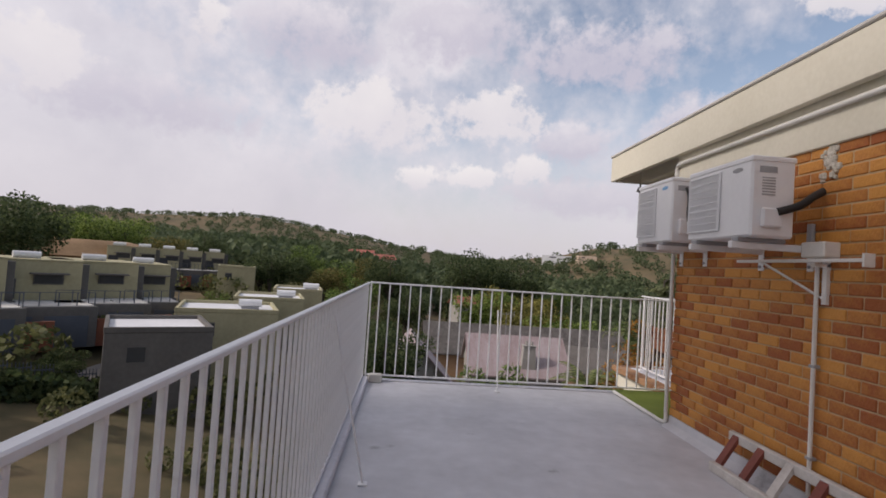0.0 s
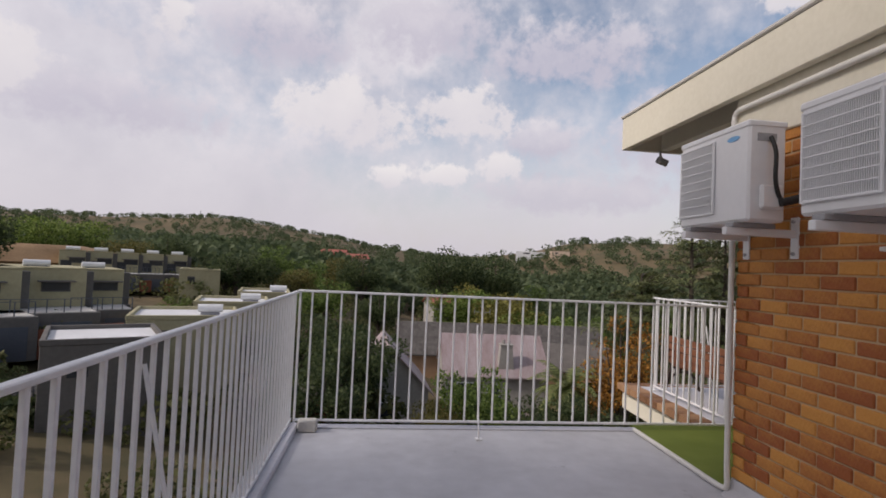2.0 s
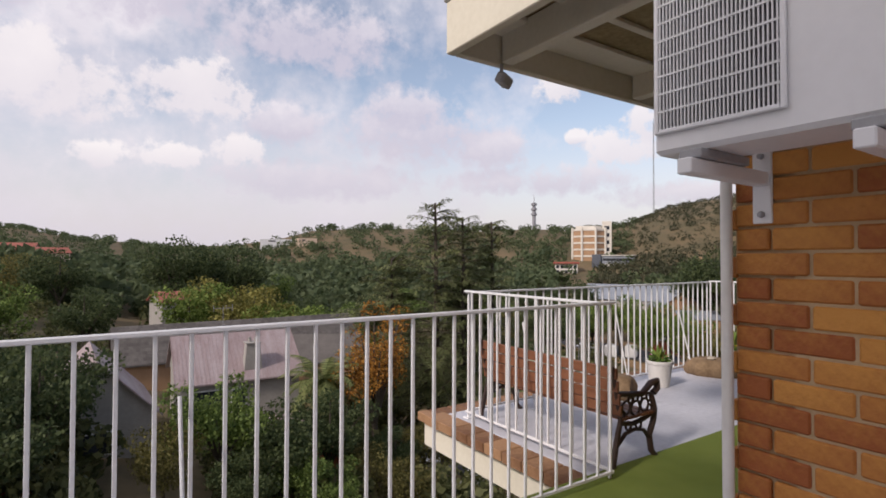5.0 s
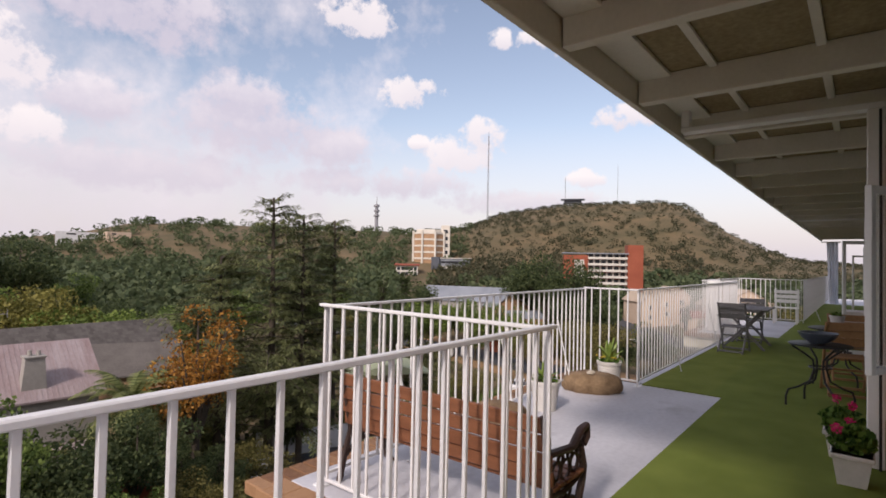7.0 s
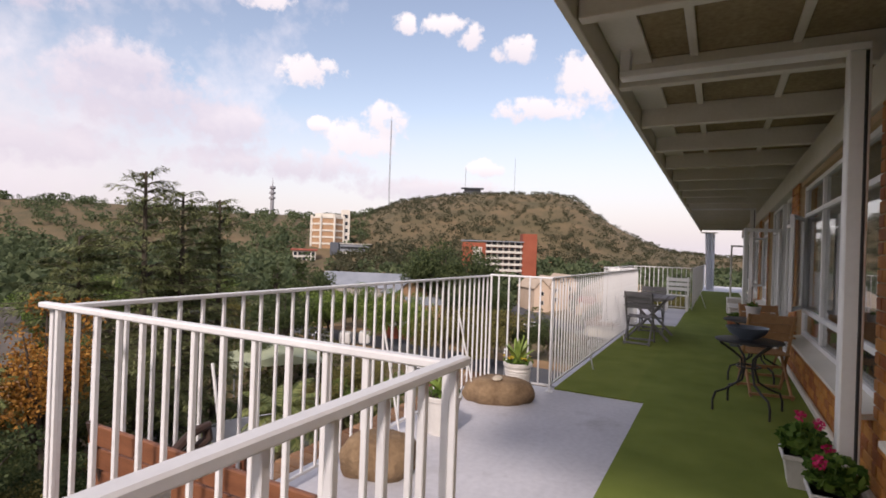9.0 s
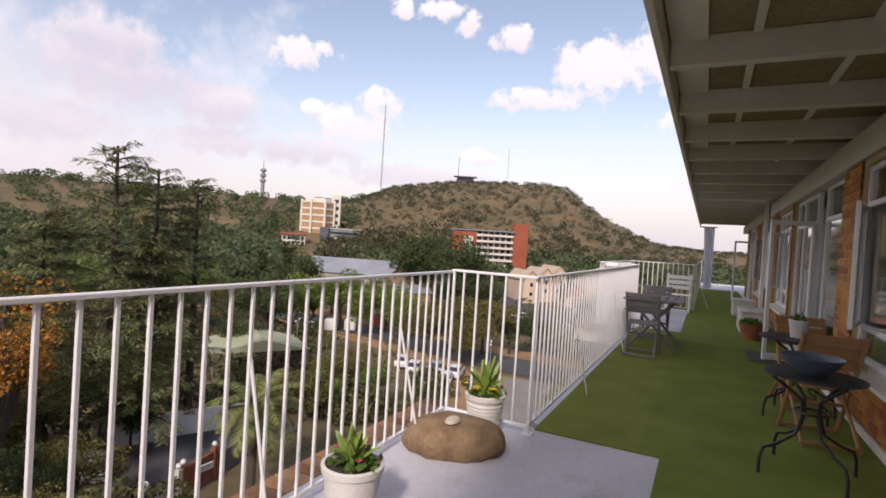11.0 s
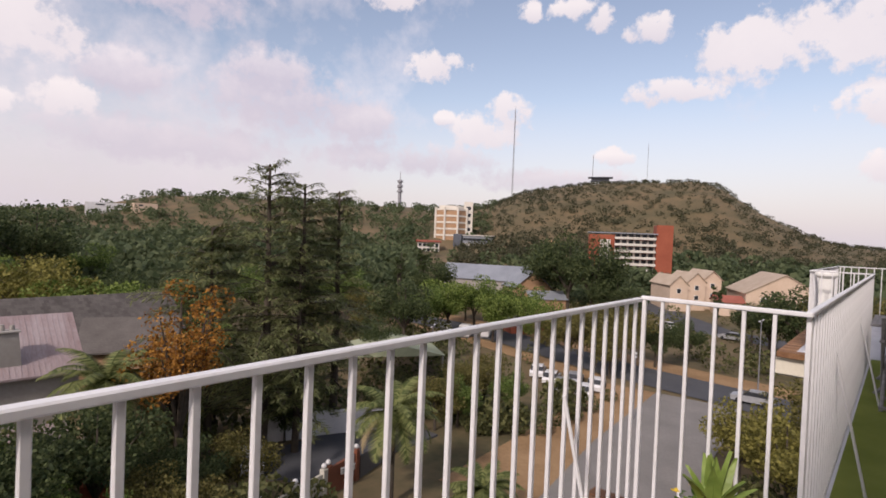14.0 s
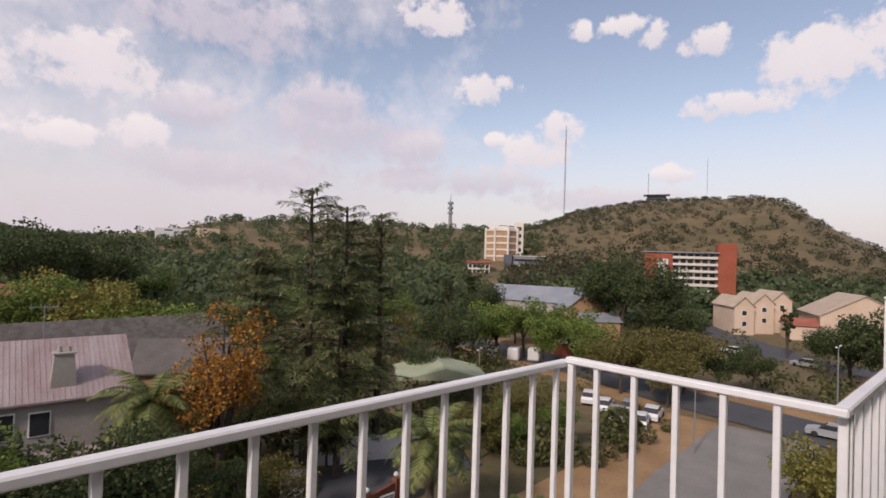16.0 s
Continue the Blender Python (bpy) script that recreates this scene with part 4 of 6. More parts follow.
        for bz in (-0.17, 0.025):
            part("bolt", M().lathe([(0.011, 0), (0.011, 0.012), (0.006, 0.016)], 6).moved(pose(XW - x0 - 0.017, fy, bz, 0, -90, 0)), GREY_PLASTIC, br)
    return ac


air_conditioner("white older air conditioner outdoor unit with square fan grille", 4.46, 5.14, 1.815, 2.395, 2.60, 30, True, True)
air_conditioner("white newer air conditioner outdoor unit with rounded grille", 3.19, 3.95, 1.785, 2.315, 2.48, 36, False, False, 0.30)


def cable(label, pts, r=0.016, mat=BLACK_RUBBER, name="cable", category="cable"):
    dense = []
    P = [Vector(p) for p in pts]
    for i in range(len(P) - 1):
        a, b, c, d = P[max(0, i - 1)], P[i], P[i + 1], P[min(len(P) - 1, i + 2)]
        for s in range(8):
            u = s / 8
            dense.append(0.5 * ((2 * b) + (c - a) * u + (2 * a - 5 * b + 4 * c - d) * u * u + (3 * b - a - 3 * c + d) * u ** 3))
    dense.append(P[-1])
    return tagged(part(name, M().tube(dense, r, 10), mat, smooth=True), label, category)


cable("black insulated pipe bundle looping from the older unit", [(2.72, 4.44, 2.30), (2.72, 4.40, 2.20), (2.72, 4.40, 2.05), (2.76, 4.42, 1.96), (2.80, 4.43, 1.93)], 0.012)
cable("black insulated pipe bundle running up the brick wall", [(2.76, 4.41, 1.92), (2.88, 4.38, 1.96), (2.97, 4.33, 2.06), (2.985, 4.30, 2.25), (2.985, 4.29, 2.46)], 0.024)
cable("black insulated pipe bundle into the wall beside the newer unit", [(2.64, 3.16, 1.95), (2.78, 3.15, 2.00), (2.92, 3.20, 2.08), (3.03, 3.25, 2.13)], 0.026)
# white pipes
cable("white overflow pipe under the roof fascia along the end wall", [(2.965, -3.9, 2.655), (2.965, 1.0, 2.655), (2.965, 4.6, 2.655), (2.965, 4.95, 2.655), (2.965, 5.06, 2.65), (2.97, 5.11, 2.61), (2.975, 5.115, 2.5)], 0.019, PIPE_WHITE, "drain_pipe", "pipe")
cable("white pipe down the wall corner bending out over the floor", [(2.98, 5.115, 2.62), (2.98, 5.115, 1.2), (2.98, 5.11, 0.22), (2.972, 5.09, 0.08), (2.965, 5.14, 0.03), (2.965, 5.5, 0.028), (2.965, 6.0, 0.028), (2.965, 6.40, 0.028)], 0.019, PIPE_WHITE, "drain_pipe", "pipe")
cable("white conduit fixed down the brick wall", [(2.985, 3.23, 1.62), (2.985, 3.23, 1.0), (2.985, 3.23, 0.12)], 0.014, PIPE_WHITE, "conduit", "pipe")
for zz in (0.35, 0.95):
    tagged(part("pipe_clip", M().box(2.968, 3.205, zz, 3.018, 3.255, zz + 0.02, 0.003), GREY_PLASTIC), "small grey clip holding the white conduit", "pipe clip")
# spare bracket arm with junction box under the newer unit
arm = thing("steel_bracket", "white steel bracket arm with brace on the brick wall", "bracket")
part("arm", M().box(2.88, 2.76, 1.64, 2.91, 3.93, 1.662, 0.003), PIPE_WHITE, arm)
part("end_plate", M().box(2.86, 2.74, 1.61, 2.93, 2.758, 1.69, 0.003), PIPE_WHITE, arm)
part("upright", M().box(2.985, 3.15, 1.37, 3.017, 3.19, 1.66, 0.003), PIPE_WHITE, arm)
part("brace", M().tube([(2.90, 3.66, 1.645), (2.995, 3.19, 1.41)], 0.009, 6), PIPE_WHITE, arm)
part("wall_arm", M().box(2.90, 3.15, 1.612, 3.017, 3.19, 1.638, 0.003), PIPE_WHITE, arm)
jb = thing("junction_box", "grey-white junction box on the brick wall", "junction box")
part("box", M().box(2.90, 3.08, 1.672, 3.018, 3.28, 1.775, 0.008), PIPE_WHITE, jb)
part("conduit_stub", M().box(2.985, 3.29, 1.68, 3.018, 3.34, 1.91, 0.004), GREY_PLASTIC, jb)
# broken plaster under the beam
pl = M()
rnd.seed(3)
for i in range(44):
    yy, zz = 3.18 + rnd.gauss(0, 0.035), 2.33 + rnd.gauss(0, 0.055)
    s = rnd.uniform(0.008, 0.024)
    pl.box(3.004 - rnd.uniform(0, 0.01), yy - s, zz - s, 3.03, yy + s, zz + s * 1.3, s * 0.4)
tagged(part("plaster_patch", pl, PLASTER_RAW), "crumbling pale plaster patch in the brick wall", "plaster", kind="structure")

# ladder leaning on its side against the wall
lad = thing("step_ladder", "old wooden ladder with worn red paint and white rungs", "ladder")
part("rail", M().box(2.925, 0.9, 0.225, 2.975, 4.00, 0.300, 0.008), WORN_WHITE, lad)
part("rail", M().box(2.735, 0.9, 0.0, 2.785, 3.94, 0.075, 0.008), WORN_WHITE, lad)
for i in range(11):
    yy = 3.90 - i * 0.29
    q = M().prism([(2.785, 0.02), (2.925, 0.235), (2.925, 0.285), (2.785, 0.07)], yy - 0.035, yy + 0.035, "y")
    part("rung", q, RED_PAINT if i % 3 != 2 else WORN_WHITE, lad)

# floodlight under the roof corner
fd = thing("floodlight", "small grey floodlight on a bracket under the roof edge", "lamp", at=pose(3.30, 6.70, 2.74))
part("bracket", M().tube([(0, 0, 0.0), (0, 0.0, -0.05), (0.02, 0.0, -0.07)], 0.012, 8), GREY_PLASTIC, fd)
part("housing", M().box(-0.06, -0.035, -0.035, 0.06, 0.035, 0.035, 0.012).moved(pose(0.02, 0, -0.10, 25, 10, 20)), GREY_PLASTIC, fd)

# --- garden bench with cast iron ends ---
def bench():
    ob = thing("garden_bench", "brown slatted garden bench with ornate cast iron ends", "bench", at=pose(4.22, 7.33, 0.002))
    ob.scale = (0.9, 0.98, 0.85)
    ln = 0.80
    for i, (xx, zz) in enumerate(((0.02, 0.80), (0.035, 0.69), (0.055, 0.58), (0.075, 0.48))):
        part("back_slat", M().box(xx - 0.012, -ln, zz - 0.046, xx + 0.012, ln, zz + 0.046, 0.005), TEAK, ob)
    for i in range(5):
        xx = 0.13 + i * 0.082
        part("seat_slat", M().box(xx - 0.034, -ln, 0.395, xx + 0.034, ln, 0.42, 0.005), TEAK, ob)
    for sy in (-1, 1):
        y0 = sy * (ln - 0.03)
        e = M()
        e.tube([(0.0, y0, 0.0), (0.05, y0, 0.22), (0.10, y0, 0.39), (0.055, y0, 0.60), (0.0, y0, 0.86)], 0.024, 8, 0.016)
        e.tube([(0.56, y0, 0.0), (0.50, y0, 0.06), (0.47, y0, 0.20), (0.53, y0, 0.32), (0.55, y0, 0.42), (0.50, y0, 0.56)], 0.026, 8, 0.022)
        e.tube([(0.06, y0, 0.62), (0.22, y0, 0.60), (0.38, y0, 0.58), (0.50, y0, 0.66), (0.58, y0, 0.67), (0.585, y0, 0.60), (0.53, y0, 0.565)], 0.024, 8, 0.028)
        e.tube([(0.09, y0, 0.37), (0.25, y0, 0.34), (0.40, y0, 0.36), (0.54, y0, 0.40)], 0.02, 8)
        e.tube([(0.05, y0, 0.18), (0.16, y0, 0.27), (0.28, y0, 0.29), (0.40, y0, 0.26), (0.48, y0, 0.16)], 0.016, 8)
        part("end_frame", e, IRON, ob, "dark cast iron end frame", smooth=True)
        for cx, cz, rr in ((0.17, 0.49, 0.055), (0.29, 0.47, 0.06), (0.41, 0.48, 0.055), (0.23, 0.55, 0.03), (0.35, 0.54, 0.03), (0.47, 0.54, 0.035), (0.20, 0.33, 0.035), (0.33, 0.32, 0.035), (0.12, 0.44, 0.03), (0.48, 0.44, 0.03)):
            part("scroll", M().tube([(cx + rr * math.cos(a), y0, cz + rr * math.sin(a)) for a in [k * math.pi / 6 for k in range(13)]], 0.010, 6, caps=False), IRON, ob)
    return ob


bench()

# --- pots and plants ---
def pot(name, label, x, y, r, h, mat, ribs=False, rim=True):
    ob = thing(name, label, "plant pot", at=pose(x, y, 0.003))
    prof = [(r * 0.72, 0.0)]
    if ribs:
        for i in range(8):
            z = h * (0.08 + 0.09 * i)
            prof += [(r * (0.75 + 0.022 * i) + 0.003, z), (r * (0.75 + 0.022 * i) + 0.004, z + h * 0.05), (r * (0.75 + 0.022 * i) - 0.002, z + h * 0.07)]
    prof += [(r * 0.93, h * 0.86), (r * 1.0, h * 0.88), (r * 1.02, h * 0.985), (r * 0.98, h), (r * 0.90, h), (r * 0.88, h * 0.90), (0.01, h * 0.90)]
    part("pot", M().lathe(prof, 32), mat, ob, smooth=True)
    part("soil", M().lathe([(r * 0.875, h * 0.89), (r * 0.87, h * 0.925), (r * 0.4, h * 0.945), (0.01, h * 0.94)], 24), SOIL, ob)
    return ob


def blades(ob, n, ln, width, z, spread=0.6, seed=1, mat=None, r0=0.0):
    rnd.seed(seed)
    for i in range(n):
        a = i * 2.399
        t = spread * (i / max(1, n - 1)) + 0.05
        m = M()
        d = Vector((math.cos(a), math.sin(a), 0))
        s = Vector((-d.y, d.x, 0))
        prev = None
        ll = ln * rnd.uniform(0.75, 1.1)
        for k in range(6):
            u = k / 5
            c = d * (r0 + math.sin(t * (0.5 + 0.5 * u)) * ll * u) + Vector((0, 0, z + math.cos(t * (0.5 + 0.5 * u)) * ll * u))
            w = width * math.sin(math.pi * (0.22 + 0.76 * u))
            row = (c - s * w + d * w * 0.35, c - d * 0.004, c + s * w + d * w * 0.35, c - d * 0.014)
            if prev:
                for j in range(4):
                    m.face(prev[j], prev[(j + 1) % 4], row[(j + 1) % 4], row[j])
            prev = row
        part("leaf", m, mat or SUCCULENT, ob)


def flowers(ob, n, r, z, size, mat, seed, name="flower"):
    rnd.seed(seed)
    for i in range(n):
        a, q = rnd.uniform(0, 6.28), r * rnd.uniform(0.5, 1.05)
        c = Vector((math.cos(a) * q, math.sin(a) * q, z + rnd.uniform(-0.02, 0.05)))
        m = M()
        for k in range(6):
            b = k * math.pi / 3 + rnd.uniform(-0.2, 0.2)
            d = Vector((math.cos(b), math.sin(b), rnd.uniform(0.1, 0.6)))
            s = Vector((-math.sin(b), math.cos(b), 0)) * size * 0.5
            m.face(c, c + d * size * 0.7 + s, c + d * size * 1.05, c + d * size * 0.7 - s)
        part(name, m, mat, ob)


def bush(ob, n, r, z, h, size, mat, seed, name="foliage"):
    rnd.seed(seed)
    m = M()
    for i in range(n):
        v = rv()
        leaf(m, Vector((v.x * r, v.y * r, z + h * (0.5 + 0.5 * v.z))), size * rnd.uniform(0.6, 1.3))
    st = M()
    for i in range(9):
        a = i * 0.7
        st.tube([(0.02 * math.cos(a), 0.02 * math.sin(a), z - 0.05), (r * 0.6 * math.cos(a), r * 0.6 * math.sin(a), z + h * 0.6)], 0.005, 5, 0.002)
    part("stems", st, GERANIUM, ob)
    part(name, m, mat, ob)


p1 = pot("flower_pot", "ribbed white pot with a succulent and yellow flowers", 8.27, 7.80, 0.15, 0.30, POT_WHITE, True)
blades(p1, 11, 0.30, 0.034, 0.27, 0.75, 11)
flowers(p1, 26, 0.15, 0.33, 0.020, PETAL_YELLOW, 12)
bush(p1, 90, 0.16, 0.27, 0.09, 0.04, GERANIUM, 13)
p2 = pot("flower_pot", "white pot with a pale green succulent beside the rail", 6.74, 7.88, 0.155, 0.30, POT_WHITE, False)
blades(p2, 12, 0.20, 0.030, 0.27, 0.9, 14)
flowers(p2, 10, 0.13, 0.30, 0.014, PETAL_PINK, 15)
bush(p2, 80, 0.15, 0.27, 0.08, 0.04, GERANIUM, 16)


def boulder(label, x, y, r, h, seed, squash):
    m = M()
    rings, n = 12, 28
    for i in range(rings + 1):
        f = i / rings
        z = h * f
        prof = (0.86 + 0.24 * math.sin(math.pi * min(1, f * 0.95 + 0.05)) ** 0.6) * (1.0 if f < 0.82 else 1.0 - ((f - 0.82) / 0.18) ** 2 * 0.16)
        for k in range(n):
            a = 2 * math.pi * k / n
            w = 1 + 0.22 * noise.noise((math.cos(a) * 1.4 + seed, math.sin(a) * 1.4, z * 3)) + 0.09 * noise.noise((math.cos(a) * 4 + seed, math.sin(a) * 4, z * 11))
            m.v.append((r * prof * w * math.cos(a), r * squash * prof * w * math.sin(a), z + 0.012 * noise.noise((a * 2, f * 3, seed))))
    for i in range(rings):
        for k in range(n):
            a, b = i * n + k, i * n + (k + 1) % n
            m.f.append((a, b, b + n, a + n))
    m.f.append(tuple(range(n))[::-1])
    m.f.append(tuple(rings * n + k for k in range(n)))
    ob = part("rock", m, ROCK, smooth=True)
    ob.matrix_world = pose(x, y, 0.003, 0, 0, -62)
    return tagged(ob, label, "rock")


boulder("flat-topped brown sandstone rock beside the potted plant", 7.83, 7.84, 0.30, 0.21, 2.0, 0.70)
peb = tagged(part("pebble", M().lathe([(0.004, 0.0), (0.04, 0.004), (0.058, 0.018), (0.045, 0.034), (0.004, 0.040)], 16), PEBBLE, smooth=True), "smooth pale pebble on the brown rock", "pebble")
peb.matrix_world = pose(7.78, 7.83, 0.207, 2, -3, 0) @ Matrix.Diagonal((1.25, 0.8, 1, 1))
boulder("rounded brown sandstone rock by the railing", 5.86, 7.86, 0.22, 0.24, 5.0, 0.75)

for i, (x, y, s) in enumerate(((7.12, 5.47, 0.78), (6.52, 5.40, 0.80))):
    pk = thing("planter", "square white planter with pink flowering geranium", "plant pot", "planters by the window", pose(x, y, 0.016))
    r, h = 0.14 * s, 0.27 * s
    b = M().prism([(-r, -r), (r, -r), (r, r), (-r, r)], 0, h)
    for j in range(4):
        vx, vy, vz = b.v[j]
        b.v[j] = (vx * 0.72, vy * 0.72, vz)
    b.box(-r - 0.012, -r - 0.012, h - 0.03, r + 0.012, r + 0.012, h, 0.005)
    part("pot", b, POT_WHITE, pk)
    bush(pk, 330, 0.18 * s, h - 0.02, 0.26 * s, 0.055, GERANIUM, 30 + i)
    rnd.seed(40 + i)
    for k in range(2):
        a = rnd.uniform(0, 6.28)
        c = Vector((0.12 * math.cos(a), 0.12 * math.sin(a), h + s * rnd.uniform(0.16, 0.36)))
        fm = M()
        for q in range(40):
            leaf(fm, c + rv(0.034), 0.022)
        part("flower_head", fm, PETAL_PINK, pk, "round magenta flower head")
        part("flower_stalk", M().tube([(0.05 * math.cos(a), 0.05 * math.sin(a), h), c], 0.004, 5), GERANIUM, pk)


# --- furniture ---
def bistro_table(label, x, y, top=0.72, r=0.36):
    ob = thing("bistro_table", label, "table", "black metal tables by the windows", pose(x, y, 0.016))
    part("tabletop", M().lathe([(r - 0.02, top - 0.018), (r, top - 0.012), (r, top), (r - 0.015, top + 0.004), (0.01, top + 0.002)], 40), BLACK_METAL, ob, smooth=True)
    part("ring", M().tube([(0.10 * math.cos(a), 0.10 * math.sin(a), 0.42) for a in [k * math.pi / 8 for k in range(17)]], 0.008, 6, caps=False), BLACK_METAL, ob)
    for k in range(4):
        a = k * math.pi / 2 + 0.5
        c, s = math.cos(a), math.sin(a)
        pts = [(c * q, s * q, z) for q, z in ((0.28, top - 0.02), (0.16, top - 0.10), (0.07, 0.50), (0.06, 0.40), (0.10, 0.27), (0.22, 0.20), (0.31, 0.17), (0.335, 0.10), (0.335, 0.0))]
        part("leg", M().tube(pts, 0.011, 8), BLACK_METAL, ob, smooth=True)
    return ob


bistro_table("round black metal bistro table on curved legs", 8.85, 5.70, 0.67, 0.29)
bistro_table("round black metal bistro table with pots on it", 10.35, 5.55)
bowl = thing("bowl", "blue-grey ceramic bowl on the black table", "bowl", at=pose(8.84, 5.72, 0.691))
part("bowl_body", M().lathe([(0.07, 0.0), (0.08, 0.012), (0.15, 0.06), (0.185, 0.12), (0.178, 0.12), (0.14, 0.065), (0.01, 0.02)], 28), BLUE_BOWL, bowl, smooth=True)
tp = pot("flower_pot", "small cream pot standing on the bistro table", 10.35, 5.60, 0.085, 0.16, POT_WHITE)
tp.location.z = 0.741
bush(tp, 60, 0.07, 0.14, 0.08, 0.03, GERANIUM, 61)


def folding_chair(label, m, mat, group):
    """Slatted folding chair; it faces local +y."""
    ob = thing("folding_chair", label, "chair", group, m)
    for sx in (-0.21, 0.21):
        part("back_leg", M().tube([(sx, 0.24, 0.0), (sx, -0.20, 0.86)], 0.016, 6), mat, ob)
        part("front_leg", M().tube([(sx * 0.9, -0.26, 0.0), (sx * 0.9, 0.20, 0.45)], 0.016, 6), mat, ob)
        part("arm", M().box(sx - 0.022, -0.16, 0.62, sx + 0.022, 0.22, 0.642, 0.004), mat, ob)
    for i in range(6):
        yy = -0.16 + i * 0.07
        part("seat_slat", M().box(-0.19, yy, 0.435, 0.19, yy + 0.055, 0.452, 0.004), mat, ob)
    for i in range(3):
        z = 0.58 + i * 0.095
        yy = 0.24 - (z / 0.86) * 0.44
        part("back_slat", M().box(-0.22, yy - 0.012, z, 0.22, yy + 0.006, z + 0.088, 0.004), mat, ob)
    for yy, z in ((0.225, 0.03), (-0.25, 0.03), (0.10, 0.27)):
        part("stretcher", M().box(-0.21, yy - 0.014, z - 0.012, 0.21, yy + 0.014, z + 0.016, 0.003), mat, ob)
    return ob


folding_chair("weathered grey wooden folding chair pulled up to the table", pose(12.31, 7.12, 0.016, 0, 0, -92), GREY_WOOD, "grey chairs at the table")
folding_chair("weathered grey wooden folding chair across the table", pose(14.0, 7.10, 0.016, 0, 0, 90), GREY_WOOD, "grey chairs at the table")
folding_chair("orange pine folding chair beside the black table", pose(9.75, 5.50, 0.016, 0, 0, -80), PINE, "pine chairs by the windows")
folding_chair("orange pine folding chair beside the far black table", pose(10.85, 5.48, 0.016, 0, 0, 100), PINE, "pine chairs by the windows")
tb = thing("garden_table", "weathered grey wooden garden table on crossed legs", "table", at=pose(13.2, 7.05, 0.016))
for i in range(7):
    part("top_slat", M().box(-0.55, -0.40 + i * 0.115, 0.715, 0.55, -0.40 + i * 0.115 + 0.105, 0.74, 0.004), GREY_WOOD, tb)
for sx in (-0.42, 0.42):
    part("leg", M().tube([(sx, -0.34, 0.0), (sx, 0.30, 0.715)], 0.022, 6), GREY_WOOD, tb)
    part("leg", M().tube([(sx + 0.045, 0.34, 0.0), (sx + 0.045, -0.30, 0.715)], 0.022, 6), GREY_WOOD, tb)
part("stretcher", M().box(-0.42, -0.02, 0.34, 0.46, 0.02, 0.37, 0.004), GREY_WOOD, tb)

tr = pot("flower_pot", "terracotta pot with low green plant on the turf", 15.3, 5.62, 0.20, 0.28, TERRACOTTA)
tr.location.z = 0.016
bush(tr, 160, 0.17, 0.25, 0.12, 0.05, GERANIUM, 71)
for i, (x, w, h) in enumerate(((16.6, 0.55, 0.42), (19.6, 0.42, 0.40))):
    bx = thing("planter_box", "white rectangular planter box standing by the window wall", "planter", "white boxes by the windows", pose(x, 5.52, 0.016))
    b = M().box(-w, -0.24, 0.0, w, 0.24, h - 0.03, 0.02).box(-w - 0.015, -0.255, h - 0.03, w + 0.015, 0.255, h, 0.01)
    part("box", b, POT_WHITE, bx)
mt = tagged(part("door_mat", M().box(13.0, 5.25, 0.016, 13.9, 5.78, 0.028, 0.004), GREY_MAT), "dark grey mat on the turf before the door", "mat")
# pillar and white bench of the second bay
pil = thing("masonry_pillar", "white painted pillar with a rounded cap", "pillar", at=pose(15.50, 8.07, 0.004))
part("shaft", M().box(-0.09, -0.09, 0.0, 0.09, 0.09, 1.07, 0.01), WHITE_FRAME, pil)
part("cap", M().box(-0.14, -0.14, 1.071, 0.14, 0.14, 1.19, 0.045), WHITE_FRAME, pil)
wb = thing("white_seat", "white slatted garden seat on the second bay", "bench", at=pose(18.9, 6.98, 0.003, 0, 0, -90))
for i in range(5):
    part("seat_slat", M().box(-0.30, -0.2 + i * 0.09, 0.42, 0.30, -0.13 + i * 0.09, 0.44, 0.004), WHITE_FRAME, wb)
for i in range(3):
    part("back_slat", M().box(-0.30, 0.26, 0.55 + i * 0.13, 0.30, 0.285, 0.64 + i * 0.13, 0.004), WHITE_FRAME, wb)
for sx in (-0.26, 0.26):
    part("leg", M().box(sx - 0.025, -0.2, 0.0, sx + 0.025, -0.15, 0.42, 0.004), WHITE_FRAME, wb)
    part("leg", M().box(sx - 0.025, 0.235, 0.0, sx + 0.025, 0.259, 0.94, 0.004), WHITE_FRAME, wb)
# plastic weather blind hanging at the far end
bl = thing("weather_blind", "milky plastic weather blind hanging at the terrace end", "blind", at=pose(30.4, 6.42, 0.0))
sh = M()
for i in range(24):
    u0, u1 = i / 24, (i + 1) / 24
    def q(u, z):
        return (0.12 * math.sin(u * 22) , -0.25 + 0.42 * u * (0.75 + 0.25 * z / 2.7), z)
    sh.face(q(u0, 0.03), q(u1, 0.03), q(u1, 2.7), q(u0, 2.7))
part("sheet", sh, SHEET, bl, smooth=True)
part("batten", M().box(-0.14, -0.35, 2.70, 0.14, 0.35, 2.74, 0.004), WHITE_WOOD, bl)

# ---------------- window front ----------------
def pane(parent, x0, x1, z0, z1, y=YW - 0.10):
    o = part("pane", M().box(x0, y - 0.002, z0, x1, y + 0.002, z1), GLASS, parent)
    o.visible_shadow = False
    return o


